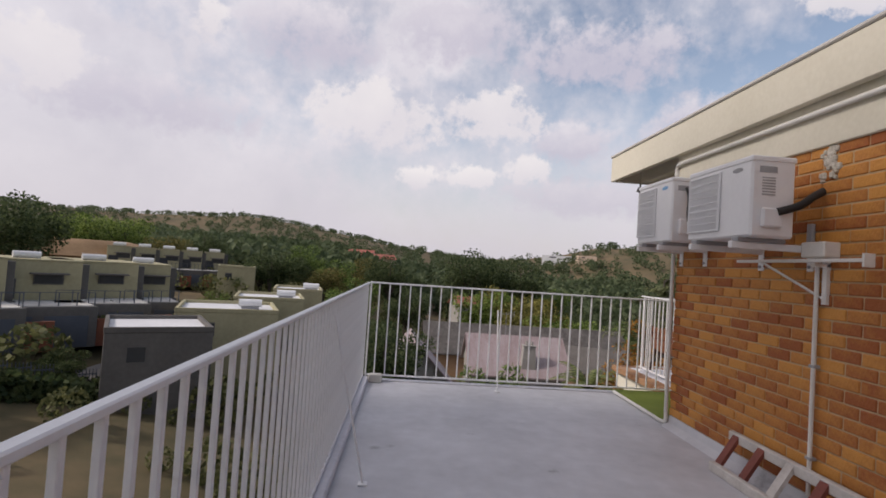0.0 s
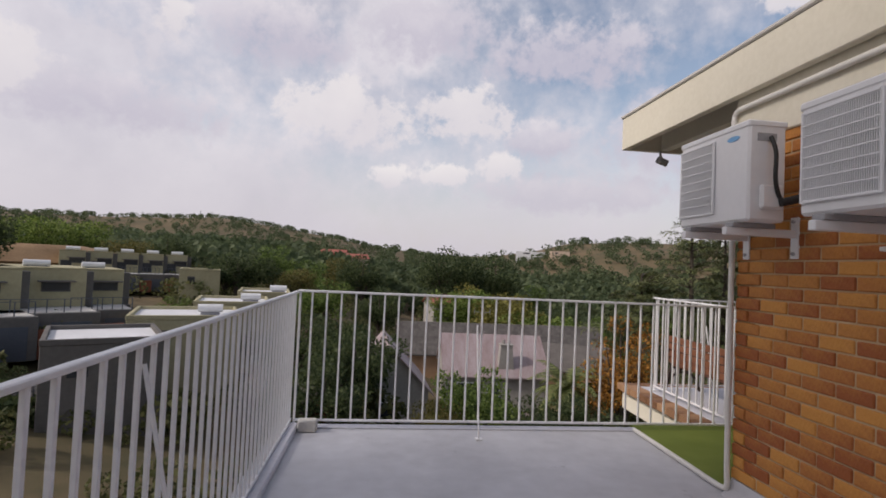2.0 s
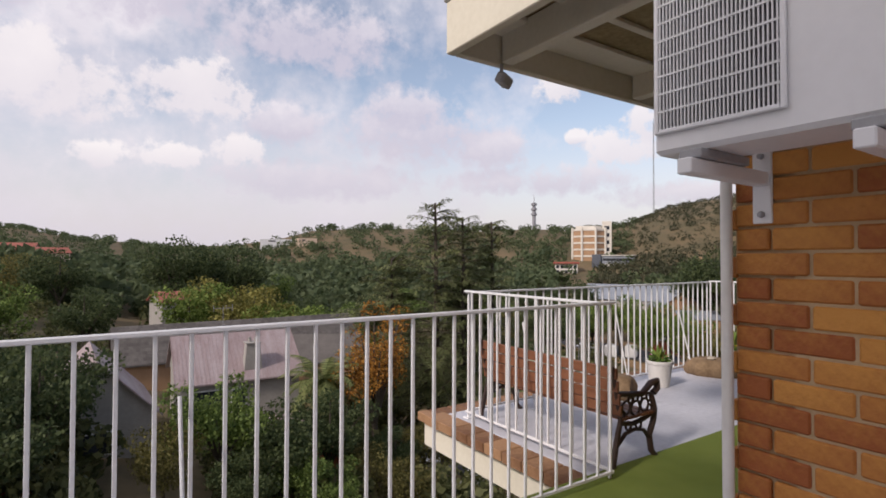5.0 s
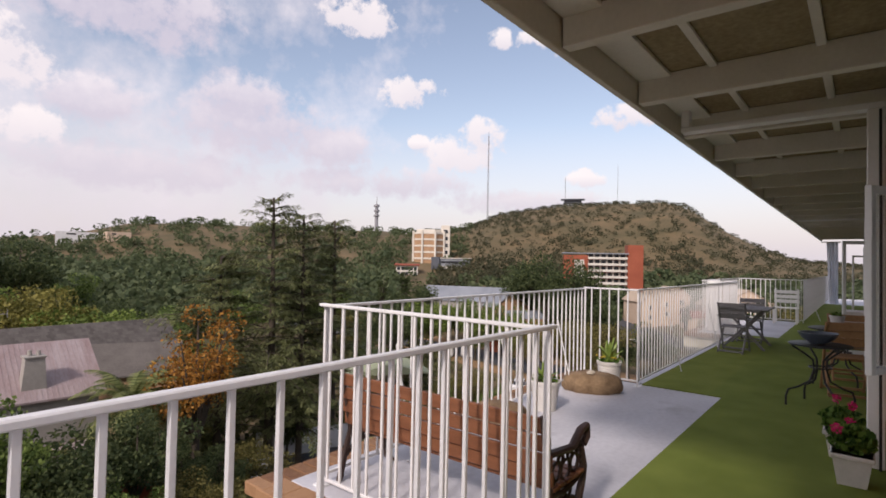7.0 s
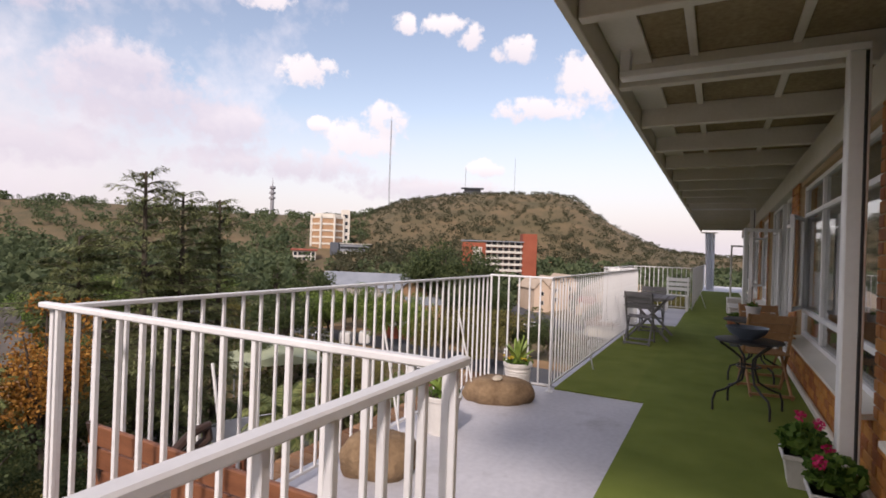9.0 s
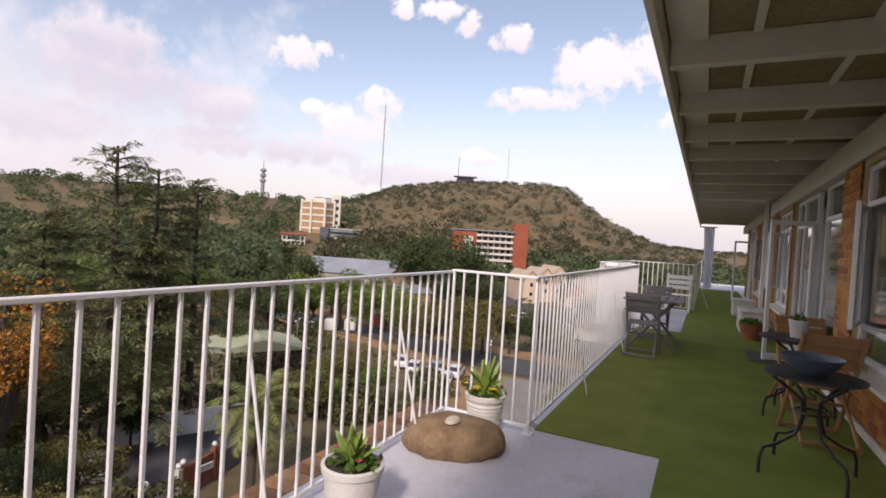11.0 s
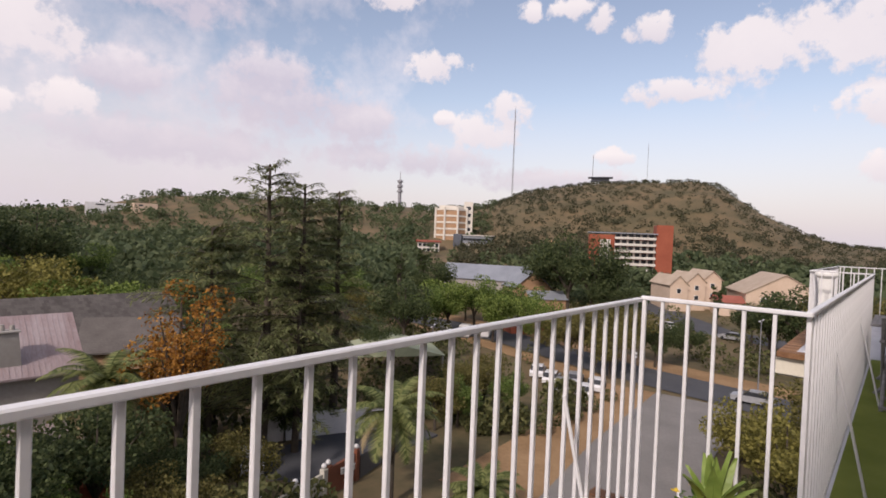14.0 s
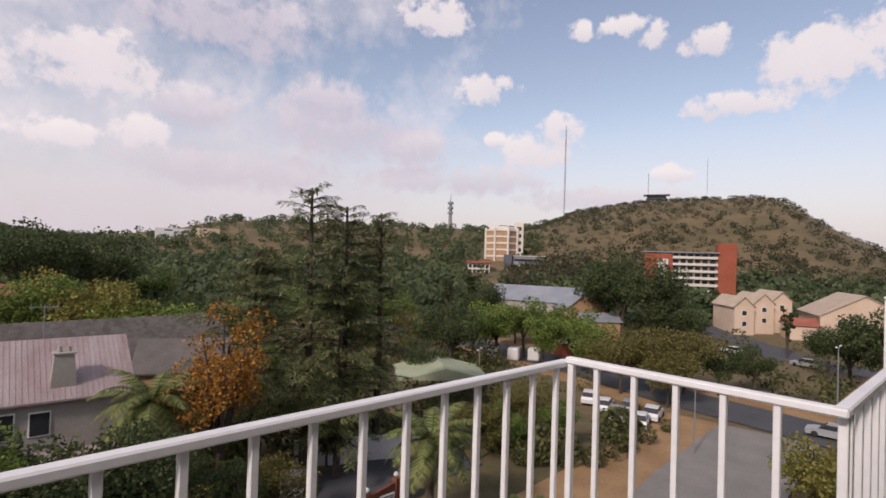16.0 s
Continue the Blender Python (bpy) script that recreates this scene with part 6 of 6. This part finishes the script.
# grey roofs and houses beyond the road
gabled("large house with blue-grey metal roof", 52.5, 128, -8.2, -5.0, 22, 12, 6, GREY_WALL, SLATE_ROOF, -18, True)
gabled("gabled wing of the house with blue-grey roof", 58.3, 122, -9.0, -5.4, 9, 14, 6, TOWER_TAN, SLATE_ROOF, 28, False, windows=((0, -2.3, 0.8, 1.3),))
gabled("lean-to brick annex with blue-grey roof", 60.0, 116, -11.0, -9.6, 8, 6, 4, TOWER_TAN, SLATE_ROOF, 20, True)
for k, (az, d, e) in enumerate(((73.0, 146, -8.0), (74.6, 150, -7.2), (76.0, 154, -6.6))):
    gabled("stepped peach plaster terraced house", az, d, e, e + 2.2, 4.6, 12, 8, PEACH, PEACH_ROOF, 25, False, "peach terraced houses", windows=((0.0, -2.2, 0.5, 1.1), (0.0, -4.8, 0.5, 1.1)))
gabled("long peach plaster house with beige tiled roof", 82.0, 150, -9.0, -4.2, 17, 18, 8, PEACH, PEACH_ROOF, 18, False, windows=((-4.5, -2.4, 0.7, 1.3), (1.5, -4.6, 0.7, 1.3), (4.5, -2.4, 0.7, 1.3)))
gabled("low peach plaster house under trees", 77.6, 146, -11.5, -10.2, 6, 6, 4, PEACH, RED_ROOF, 15, True)
flat_block("far low white building on the ridge", 15.8, 430, 16.5, 30, 12, 14, ROOF_WHITE, 0, False)
flat_block("far cream block on the ridge", 18.6, 400, 16.5, 14, 12, 14, PEACH, 10, False)
flat_block("small orange-brown building under the hill", 73.1, 262, -2.0, 9, 8, 8, TOWER_TAN, 10, False)

# red brick flats with balconies
rb = thing("apartment_block", "red brick flats with pale balconies and a stair tower", "apartment building", at=facing(68.2, 200, -9.0, 6))
part("stair_tower", M().box(8.6, -1.5, 0, 14.2, 6, 18.2, 0.1), TOWER_RED, rb, "red brick stair tower")
part("end_block", M().box(-14.5, -2.0, 0, -5.6, 8, 14.2, 0.1), TOWER_RED, rb, "red brick end block")
part("end_panel", M().box(-10.6, -2.1, 5.0, -7.0, -2.002, 12.5, 0.05), BALCONY_PALE, rb, "pale panel on the red brick end")
part("core", M().box(-5.6, 0, 0, 8.6, 8, 14.6, 0.05), BALCONY_PALE, rb)
part("roof", M().box(-15, -2.5, 14.7, 9.0, 8.5, 15.1, 0.05), SLATE_ROOF, rb)
for s in range(6):
    z = 1.0 + s * 2.35
    bal = part("balcony", M().box(-5.6, -1.9, z, 8.6, -0.002, z + 0.85, 0.04), BALCONY_PALE, rb)
    for k in range(6):
        part("window_pane", M().box(-5.2 + k * 2.3, -0.12, z + 0.9, -3.6 + k * 2.3, -0.004, z + 2.1), DARK_GLASS, bal)
    part("fascia_strip", M().box(-5.55, -0.9, z + 2.12, 8.55, -0.125, z + 2.30), TOWER_RED, bal)
# cream tower with tan infill
ct = thing("tower_block", "cream octagonal tower block with tan infill panels", "tower block", at=facing(49.2, 330, -14.0))
oct_ = [(10.5 * math.cos(math.pi / 8 + k * math.pi / 4), 10.5 * math.sin(math.pi / 8 + k * math.pi / 4)) for k in range(8)]
part("core", M().prism([(0.96 * a, 0.96 * b) for a, b in oct_], 0, 33.6), TOWER_TAN, ct)
for s in range(9):
    z = 1 + s * 4.0
    part("floor_band", M().prism(oct_, z, z + 1.1), TOWER_CREAM, ct)
for k in range(8):
    a, b = oct_[k]
    part("corner_fin", M().tube([(a * 1.01, b * 1.01, 0), (a * 1.01, b * 1.01, 35)], 0.7, 6), TOWER_CREAM, ct)
part("crown", M().prism([(0.8 * a, 0.8 * b) for a, b in oct_], 34.2, 36.0), TOWER_CREAM, ct)
part("lift_tower", M().box(8.0, -3, 0, 13.5, 4, 39.0, 0.2), TOWER_CREAM, ct, "slender cream lift tower")
for s in range(8):
    part("lift_window", M().box(9.3, -3.1, 3 + s * 4.4, 12.2, -3.002, 5.2 + s * 4.4), DARK_GLASS, ct)
ob_ = thing("office_building", "blue-grey office building with banded windows", "office building", at=facing(52.0, 300, -12.0, -12))
part("wall", M().box(-8, 0, 0, 9, 12, 15.5, 0.1), SLATE_ROOF, ob_)
part("dark_wing", M().box(-13.0, -2, 0, -8.05, 10, 16.4, 0.1), GARAGE, ob_, "dark clad wing")
for s in range(5):
    part("window_band", M().box(-7.4, -0.1, 1.2 + s * 2.9, 8.4, -0.003, 2.5 + s * 2.9), BALCONY_PALE if s % 2 else DARK_GLASS, ob_)
part("roof", M().box(-8.5, -0.8, 15.51, 9.6, 12.5, 16.0, 0.1), BALCONY_PALE, ob_)
bt = thing("office_building", "low red and white framed building among trees", "office building", at=facing(47.2, 285, -10.0))
part("wall", M().box(-8, 0, 0, 4, 10, 9, 0.1), BALCONY_PALE, bt)
for s in range(3):
    for k in range(5):
        part("window_pane", M().box(-7.4 + k * 2.3, -0.1, 1 + s * 2.8, -5.8 + k * 2.3, -0.003, 2.8 + s * 2.8), DARK_GLASS, bt)
part("roof", M().box(-9, -1, 9.01, 5, 11, 10.2, 0.2), RED_ROOF, bt)
# house on the hill top
gh = thing("hilltop_house", "dark flat-roofed house on stilts on the hill crest", "house", at=facing(65.0, 505, ground_z(*at_az(65.0, 505))))
part("floor_deck", M().box(-9, 0, 2.5, 9, 8, 3.2, 0.1), GARAGE, gh)
part("roof", M().box(-11, -1.5, 6.0, 11, 9, 6.7, 0.1), GARAGE, gh)
part("glass_wall", M().box(-8, 1, 3.2, 8, 7, 6.0), DARK_GLASS, gh)
for k in range(4):
    part("stilt", M().box(-8 + k * 5.2, 1, -3, -7.5 + k * 5.2, 1.5, 2.5), GARAGE, gh)

# radio masts
def lattice_mast(label, az, d, h, base, r, n=24):
    ob = thing("radio_mast", label, "mast", "radio masts on the hills", facing(az, d, base))
    legs = [(r * math.cos(a), r * math.sin(a)) for a in (0.5, 2.6, 4.7)]
    lm, br = M(), M()
    for a, b in legs:
        part("leg", M().tube([(a, b, -4), (a * 0.55, b * 0.55, h)], r * 0.17, 5), STEEL_GREY, ob)
    for i in range(n):
        z0, z1 = h * i / n, h * (i + 1) / n
        for k in range(3):
            a, b = legs[k], legs[(k + 1) % 3]
            f0, f1 = 1 - 0.45 * i / n, 1 - 0.45 * (i + 1) / n
            br.tube([(a[0] * f0, a[1] * f0, z0), (b[0] * f1, b[1] * f1, z1)], r * 0.09, 4, caps=False)
    part("bracing", br, STEEL_GREY, ob)
    part("antenna", M().tube([(0, 0, h), (0, 0, h * 1.05)], r * 0.2, 5), STEEL_GREY, ob)
    return ob


lattice_mast("very tall thin grey lattice radio mast", 55.8, 560, 92, 48, 0.85)
lattice_mast("thin grey lattice mast behind the hill crest", 64.2, 540, 32, 57, 0.45)
lattice_mast("thin grey lattice mast behind the hill crest", 69.6, 540, 42, 58, 0.30)
lattice_mast("small mast on the western ridge", -18.6, 515, 8, 33, 0.5)
lattice_mast("small mast on the western ridge", -11.0, 515, 6, 27, 0.5)
tw = thing("telecom_tower", "grey concrete telecom tower with antenna drums", "tower", at=facing(43.5, 530, 29))
part("shaft", M().lathe([(2.0, -4), (1.7, 20), (1.5, 30)], 14), STEEL_GREY, tw)
for z in (17, 22, 27):
    part("drum", M().lathe([(1.8, z), (2.9, z + 0.3), (2.9, z + 2.2), (1.8, z + 2.6)], 14), STEEL_GREY, tw)
part("spire", M().tube([(0, 0, 30), (0, 0, 38)], 0.5, 6, 0.2), STEEL_GREY, tw)


# cars
def car(label, m, paint):
    ob = thing("car", label, "car", "parked and passing cars", m)
    body = M().prism([(-2.1, 0.25), (2.1, 0.25), (2.15, 0.75), (1.3, 0.92), (-1.9, 0.95), (-2.15, 0.7)], -0.84, 0.84, "y")
    part("body", body, paint, ob)
    part("cabin", M().prism([(-1.75, 0.93), (1.0, 0.93), (0.35, 1.42), (-1.4, 1.42)], -0.74, 0.74, "y"), DARK_GLASS, ob)
    part("roof", M().prism([(-1.36, 1.421), (0.33, 1.421), (0.2, 1.47), (-1.25, 1.47)], -0.70, 0.70, "y"), paint, ob)
    for sx in (-1.3, 1.3):
        for sy in (-0.80, 0.80):
            part("wheel", M().tube([(sx, sy - 0.1, 0.31), (sx, sy + 0.1, 0.31)], 0.31, 14), TYRE, ob)
    return ob


def car_at(az, d, turn, paint, label, lift=0.12):
    x, y = at_az(az, d)
    return car(label, pose(x, y, ground_z(x, y) + lift, 0, 0, turn), paint)


car_at(27.6, 39.5, 60, CAR_SILVER, "silver hatchback parked under the trees")
for k, (az, d, t) in enumerate(((61.8, 62.0, 20), (64.0, 60.5, 20), (60.5, 65.0, 20), (63.0, 65.5, 20), (65.2, 64, 15), (59.0, 68, 25))):
    car_at(az, d, t, CAR_WHITE if k % 3 else CAR_SILVER, "pale car parked beside the street")
car_at(79.8, 67.5, 93, CAR_SILVER, "silver car driving on the road", 0.15)
car_at(72.0, 119, 60, CAR_WHITE, "white car on the far road", 0.15)
car_at(77.8, 113, 80, CAR_SILVER, "silver car on the far road", 0.15)
for k in range(3):
    x, y = 75.5 + k * 2.6, 67.5 - k * 2.4
    tk = thing("water_tank", "white boxy tank standing by the road", "tank", "white tanks by the road", pose(x, y, ground_z(x, y), 0, 0, 30))
    part("body", M().box(-1.1, -1.0, 0.2, 1.1, 1.0, 2.3, 0.2), ROOF_WHITE, tk)
    part("skid", M().box(-1.0, -0.9, 0, 1.0, 0.9, 0.2), GARAGE, tk)
hut = thing("brick_hut", "small flat-roofed red brick hut beside the road", "hut", at=pose(92, 61.0, ground_z(92, 61), 0, 0, -35))
part("wall", M().box(-4, -2, -0.5, 4, 2, 2.6, 0.05), TOWER_RED, hut)
part("roof", M().box(-4.3, -2.3, 2.61, 4.3, 2.3, 2.8, 0.03), BALCONY_PALE, hut)
part("door", M().box(-0.5, -2.05, -0.3, 0.6, -2.002, 1.8, 0.01), GARAGE, hut)


def street_lamp(az, d, h, turn):
    x, y = at_az(az, d)
    s = thing("street_lamp", "thin grey street lamp with a double arm", "street lamp", "street lamps", pose(x, y, ground_z(x, y), 0, 0, turn))
    part("pole", M().tube([(0, 0, 0), (0, 0, h)], 0.08, 8, 0.05), STEEL_GREY, s)
    part("arm", M().tube([(-1.0, 0, h + 0.1), (0, 0, h - 0.1), (1.0, 0, h + 0.1)], 0.04, 6), STEEL_GREY, s)
    for sx in (-1, 1):
        part("lamp_head", M().box(sx * 1.0 - 0.25, -0.1, h + 0.05, sx * 1.0 + 0.25, 0.1, h + 0.17, 0.03), ROOF_WHITE, s)


street_lamp(69.0, 54, 6.5, 20)
street_lamp(80.2, 72, 9, 0)
street_lamp(47.2, 72, 5, 30)

# garden walls, gate, fence and sheds below
def garden_wall(label, a, b, h, mat, pillars=0, spike=False, name="garden_wall"):
    a, b = Vector((*a, 0)), Vector((*b, 0))
    d = b - a
    z = min(ground_z(a.x, a.y), ground_z(b.x, b.y)) - 0.3
    w = thing(name, label, "wall", at=pose(a.x, a.y, z, 0, 0, math.degrees(math.atan2(d.y, d.x))))
    part("panel", M().box(0, -0.11, 0, d.length, 0.11, h + 0.3, 0.02), mat, w)
    for i in range(pillars + 1 if pillars else 0):
        s = d.length * i / pillars
        p = part("pillar", M().box(s - 0.2, -0.2, 0, s + 0.2, 0.2, h + 0.55, 0.02), mat, w)
        part("ball_lamp", M().lathe([(0.05, h + 0.55), (0.17, h + 0.68), (0.18, h + 0.78), (0.1, h + 0.9), (0.01, h + 0.93)], 12, s, 0), ROOF_WHITE, p, "white ball on the pillar")
    return w


garden_wall("cream garden wall with white ball lamps on pillars", (18.6, 33.0), (26.2, 34.8), 1.9, CREAM_WALL, 3)
garden_wall("red-brown gate panel in the garden wall", (26.6, 34.9), (29.6, 35.7), 2.0, RED_GATE, 1)
garden_wall("dark fence along the yard", (30.0, 35.8), (39, 38.5), 1.6, BROWN_PLASTER, 0, name="yard_fence")
sg = tagged(part("gate_sign", M().box(27.7, 35.0, ground_z(27.7, 35.1) + 1.25, 28.9, 35.06, ground_z(27.7, 35.1) + 1.7, 0.01), ROOF_WHITE), "small white sign with unreadable dark bars on the gate", "sign")
sg.matrix_world = Matrix.Translation((0, -0.08, 0)) @ sg.matrix_world
for k in range(2):
    part("text_bar", M().box(27.8, 34.985, ground_z(27.7, 35.1) + 1.36 + 0.16 * k, 28.8, 34.998, ground_z(27.7, 35.1) + 1.43 + 0.16 * k), GARAGE, sg)
garden_wall("white panel fence between yards", (27.5, 46.5), (38.5, 41.0), 2.2, ROOF_WHITE, 0, name="panel_fence")
cn = thing("carport", "pale green canopy roof over a yard", "carport", at=facing(43.6, 60, -12.6, 10))
part("roof", M().prism([(-5.5, 0.0), (5.5, 0.0), (0, 1.3)], 0, 9, "y"), CANOPY, cn)
for sx in (-5.2, 5.2):
    for yy in (0.3, 8.7):
        part("post", M().tube([(sx, yy, -3.6), (sx, yy, 0.0)], 0.1, 6), STEEL_GREY, cn)
yd = structure("yard_paving", M().box(20, 37.2, -16.06, 40, 44, -15.82), ASPHALT, "dark paved yard under the cedars")
# estate fence on the west slope with hedge
for k in range(9):
    az = -38 + k * 1.6
    x, y = at_az(az, 34.5)
    fp = thing("fence_panel", "dark steel palisade fence panel", "fence", "palisade fence on the slope", facing(az, 34.5, ground_z(x, y)))
    fm = M().box(-0.5, -0.02, 0.3, 0.5, 0.02, 0.36).box(-0.5, -0.02, 1.3, 0.5, 0.02, 1.36)
    for j in range(7):
        fm.box(-0.47 + j * 0.155, -0.025, 0.0, -0.43 + j * 0.155, 0.025, 1.6)
    part("pales", fm, GARAGE, fp)
rnd.seed(77)
hm = M()
for i in range(2600):
    az = rnd.uniform(-39, -24)
    x, y = at_az(az, 33.8 + rnd.uniform(-0.7, 0.7))
    leaf(hm, Vector((x, y, ground_z(x, y) + rnd.uniform(0.05, 1.3))), 0.35)
tagged(part("hedge", hm, LEAF_DARK), "dark flowering hedge along the palisade fence", "hedge", kind="stuff")
pv = structure("estate_drive", M().box(0, 0, 0, 1, 1, 1), ROAD_PALE, "pale paved drive between the town houses")
pv.matrix_world = facing(-30.5, 36.5, ground_z(*at_az(-30.5, 38)) - 0.6, 8) @ Matrix.Diagonal((13.0, 6.0, 0.75, 1)) @ Matrix.Translation((-0.5, 0, 0))
# cut bank of bare earth behind the houses
x, y = at_az(-33.5, 96)
bank = boulder("bare orange cut bank behind the town houses", x, y, 14.0, 9.5, 8.0, 0.6)
bank.matrix_world = pose(x, y, ground_z(x, y) - 3, 0, 0, 30)
bank.data.materials[0] = ROCK_CUT
bank.name = "earth_bank"
tagged(bank, category="bank", kind="structure")

# garden shrubs and undergrowth over the near ground
def pick_shrub():
    az, d = rnd.uniform(-48, 98), rnd.uniform(22, 135)
    x, y = at_az(az, d)
    if x < -6 and d < 70:
        if rnd.random() < 0.75:
            return None
    if 36 < az < 60 and d < 45 or 8 < az < 22 and d < 38 and rnd.random() < 0.5:
        return None
    if 40 < az < 90 and d < 30 and y < 30:
        return None
    if abs(y - 23) < 6.5 and x > 30 and x < 72:
        return None
    rx = float(np.interp(y, (-60, 10, 36, 60, 85, 120, 175), (73, 73, 77, 84, 86, 84, 70)))
    if abs(x - rx) < 9:
        return None
    if 20 < x < 41 and 33 < y < 45 or 62 < x and x < 72 and 28 < y < 42:
        return None
    if az > 50 and d > 60 and rnd.random() < 0.6:
        return None
    h = rnd.uniform(0.8, 3.4) * (1.2 if d > 60 else 1.0)
    return x, y, h, h * rnd.uniform(0.5, 0.8), 330 if d < 60 else 110


far_woods("undergrowth", LEAF_DRY, "dry garden shrubs and undergrowth between the houses", 1000, 9, pick_shrub, 0.30)

# ---------------- bricks ----------------
def brick_mesh(ln):
    return M().box(-0.009, 0, 0, 0.016, ln, 0.073, 0.006).mesh("brick", BRICK)


wall_end = bpy.data.objects["wall_end"]
FULL, HALF = brick_mesh(0.222), brick_mesh(0.106)
rest = M()
row, z = 0, 0.115
rnd.seed(99)
while z < 2.36:
    y = YW - 0.02
    first = True
    while y > -3.9:
        ln = 0.106 if first and row % 2 else 0.222
        y0 = y - ln
        proud = rnd.uniform(-0.003, 0.003)
        if y0 > 2.75:
            o = part("brick", HALF if ln < 0.2 else FULL, BRICK, wall_end)
            o.location = (XW - proud, y0, z)
        else:
            rest.box(XW - 0.009, y0, z, XW + 0.02, y, z + 0.073, 0.006)
        y = y0 - 0.010
        first = False
    z += 0.083
    row += 1
tagged(part("brick_rest", rest, BRICK_FAR, wall_end), "rock-faced bricks further along the end wall", kind="stuff")
# return of the brickwork round the corner
ret = M()
row, z = 0, 0.02
while z < 2.36:
    a = XW + (0.0 if row % 2 else 0.116)
    while a < XW + 0.26:
        b = min(a + 0.222, XW + 0.26)
        if b - a > 0.03:
            ret.box(a, YW - 0.02, z, b, YW + 0.003, z + 0.073, 0.005)
        a = b + 0.01
    z += 0.083
    row += 1
tagged(part("brick_return", ret, BRICK_FAR, wall_end), "bricks round the corner of the end wall", kind="stuff")
# brick-on-edge copings of the two bays
COPING = material("worn_coping_brick", (0.15, 0.068, 0.030), (0.33, 0.185, 0.095), rough=0.85, scale=6, fine=40, bump=0.8, dist=0.012, objvar=0.5)
COPE_SIDE = M().box(-0.11, 0, 0, 0.11, 0.215, 0.085, 0.006).mesh("brick", COPING)
COPE_FRONT = M().box(0, -0.11, 0, 0.105, 0.11, 0.085, 0.006).mesh("brick", COPING)
for nm, a, b in (("floor_bay_1", 3.90, XJ + 0.30), ("floor_bay_2", X2 - 0.17, X2E + 0.3)):
    slab = bpy.data.objects[nm]
    y = YE + 0.16
    while y < SLAB_Y - 0.30:
        o = part("brick", COPE_SIDE, COPING, slab)
        o.location = (a, y, -0.083 + rnd.uniform(-0.004, 0.004))
        y += 0.225
    x = a - 0.10
    while x < b - 0.05:
        o = part("brick", COPE_FRONT, COPING, slab)
        o.location = (x, SLAB_Y - 0.12, -0.083 + rnd.uniform(-0.004, 0.004))
        x += 0.115
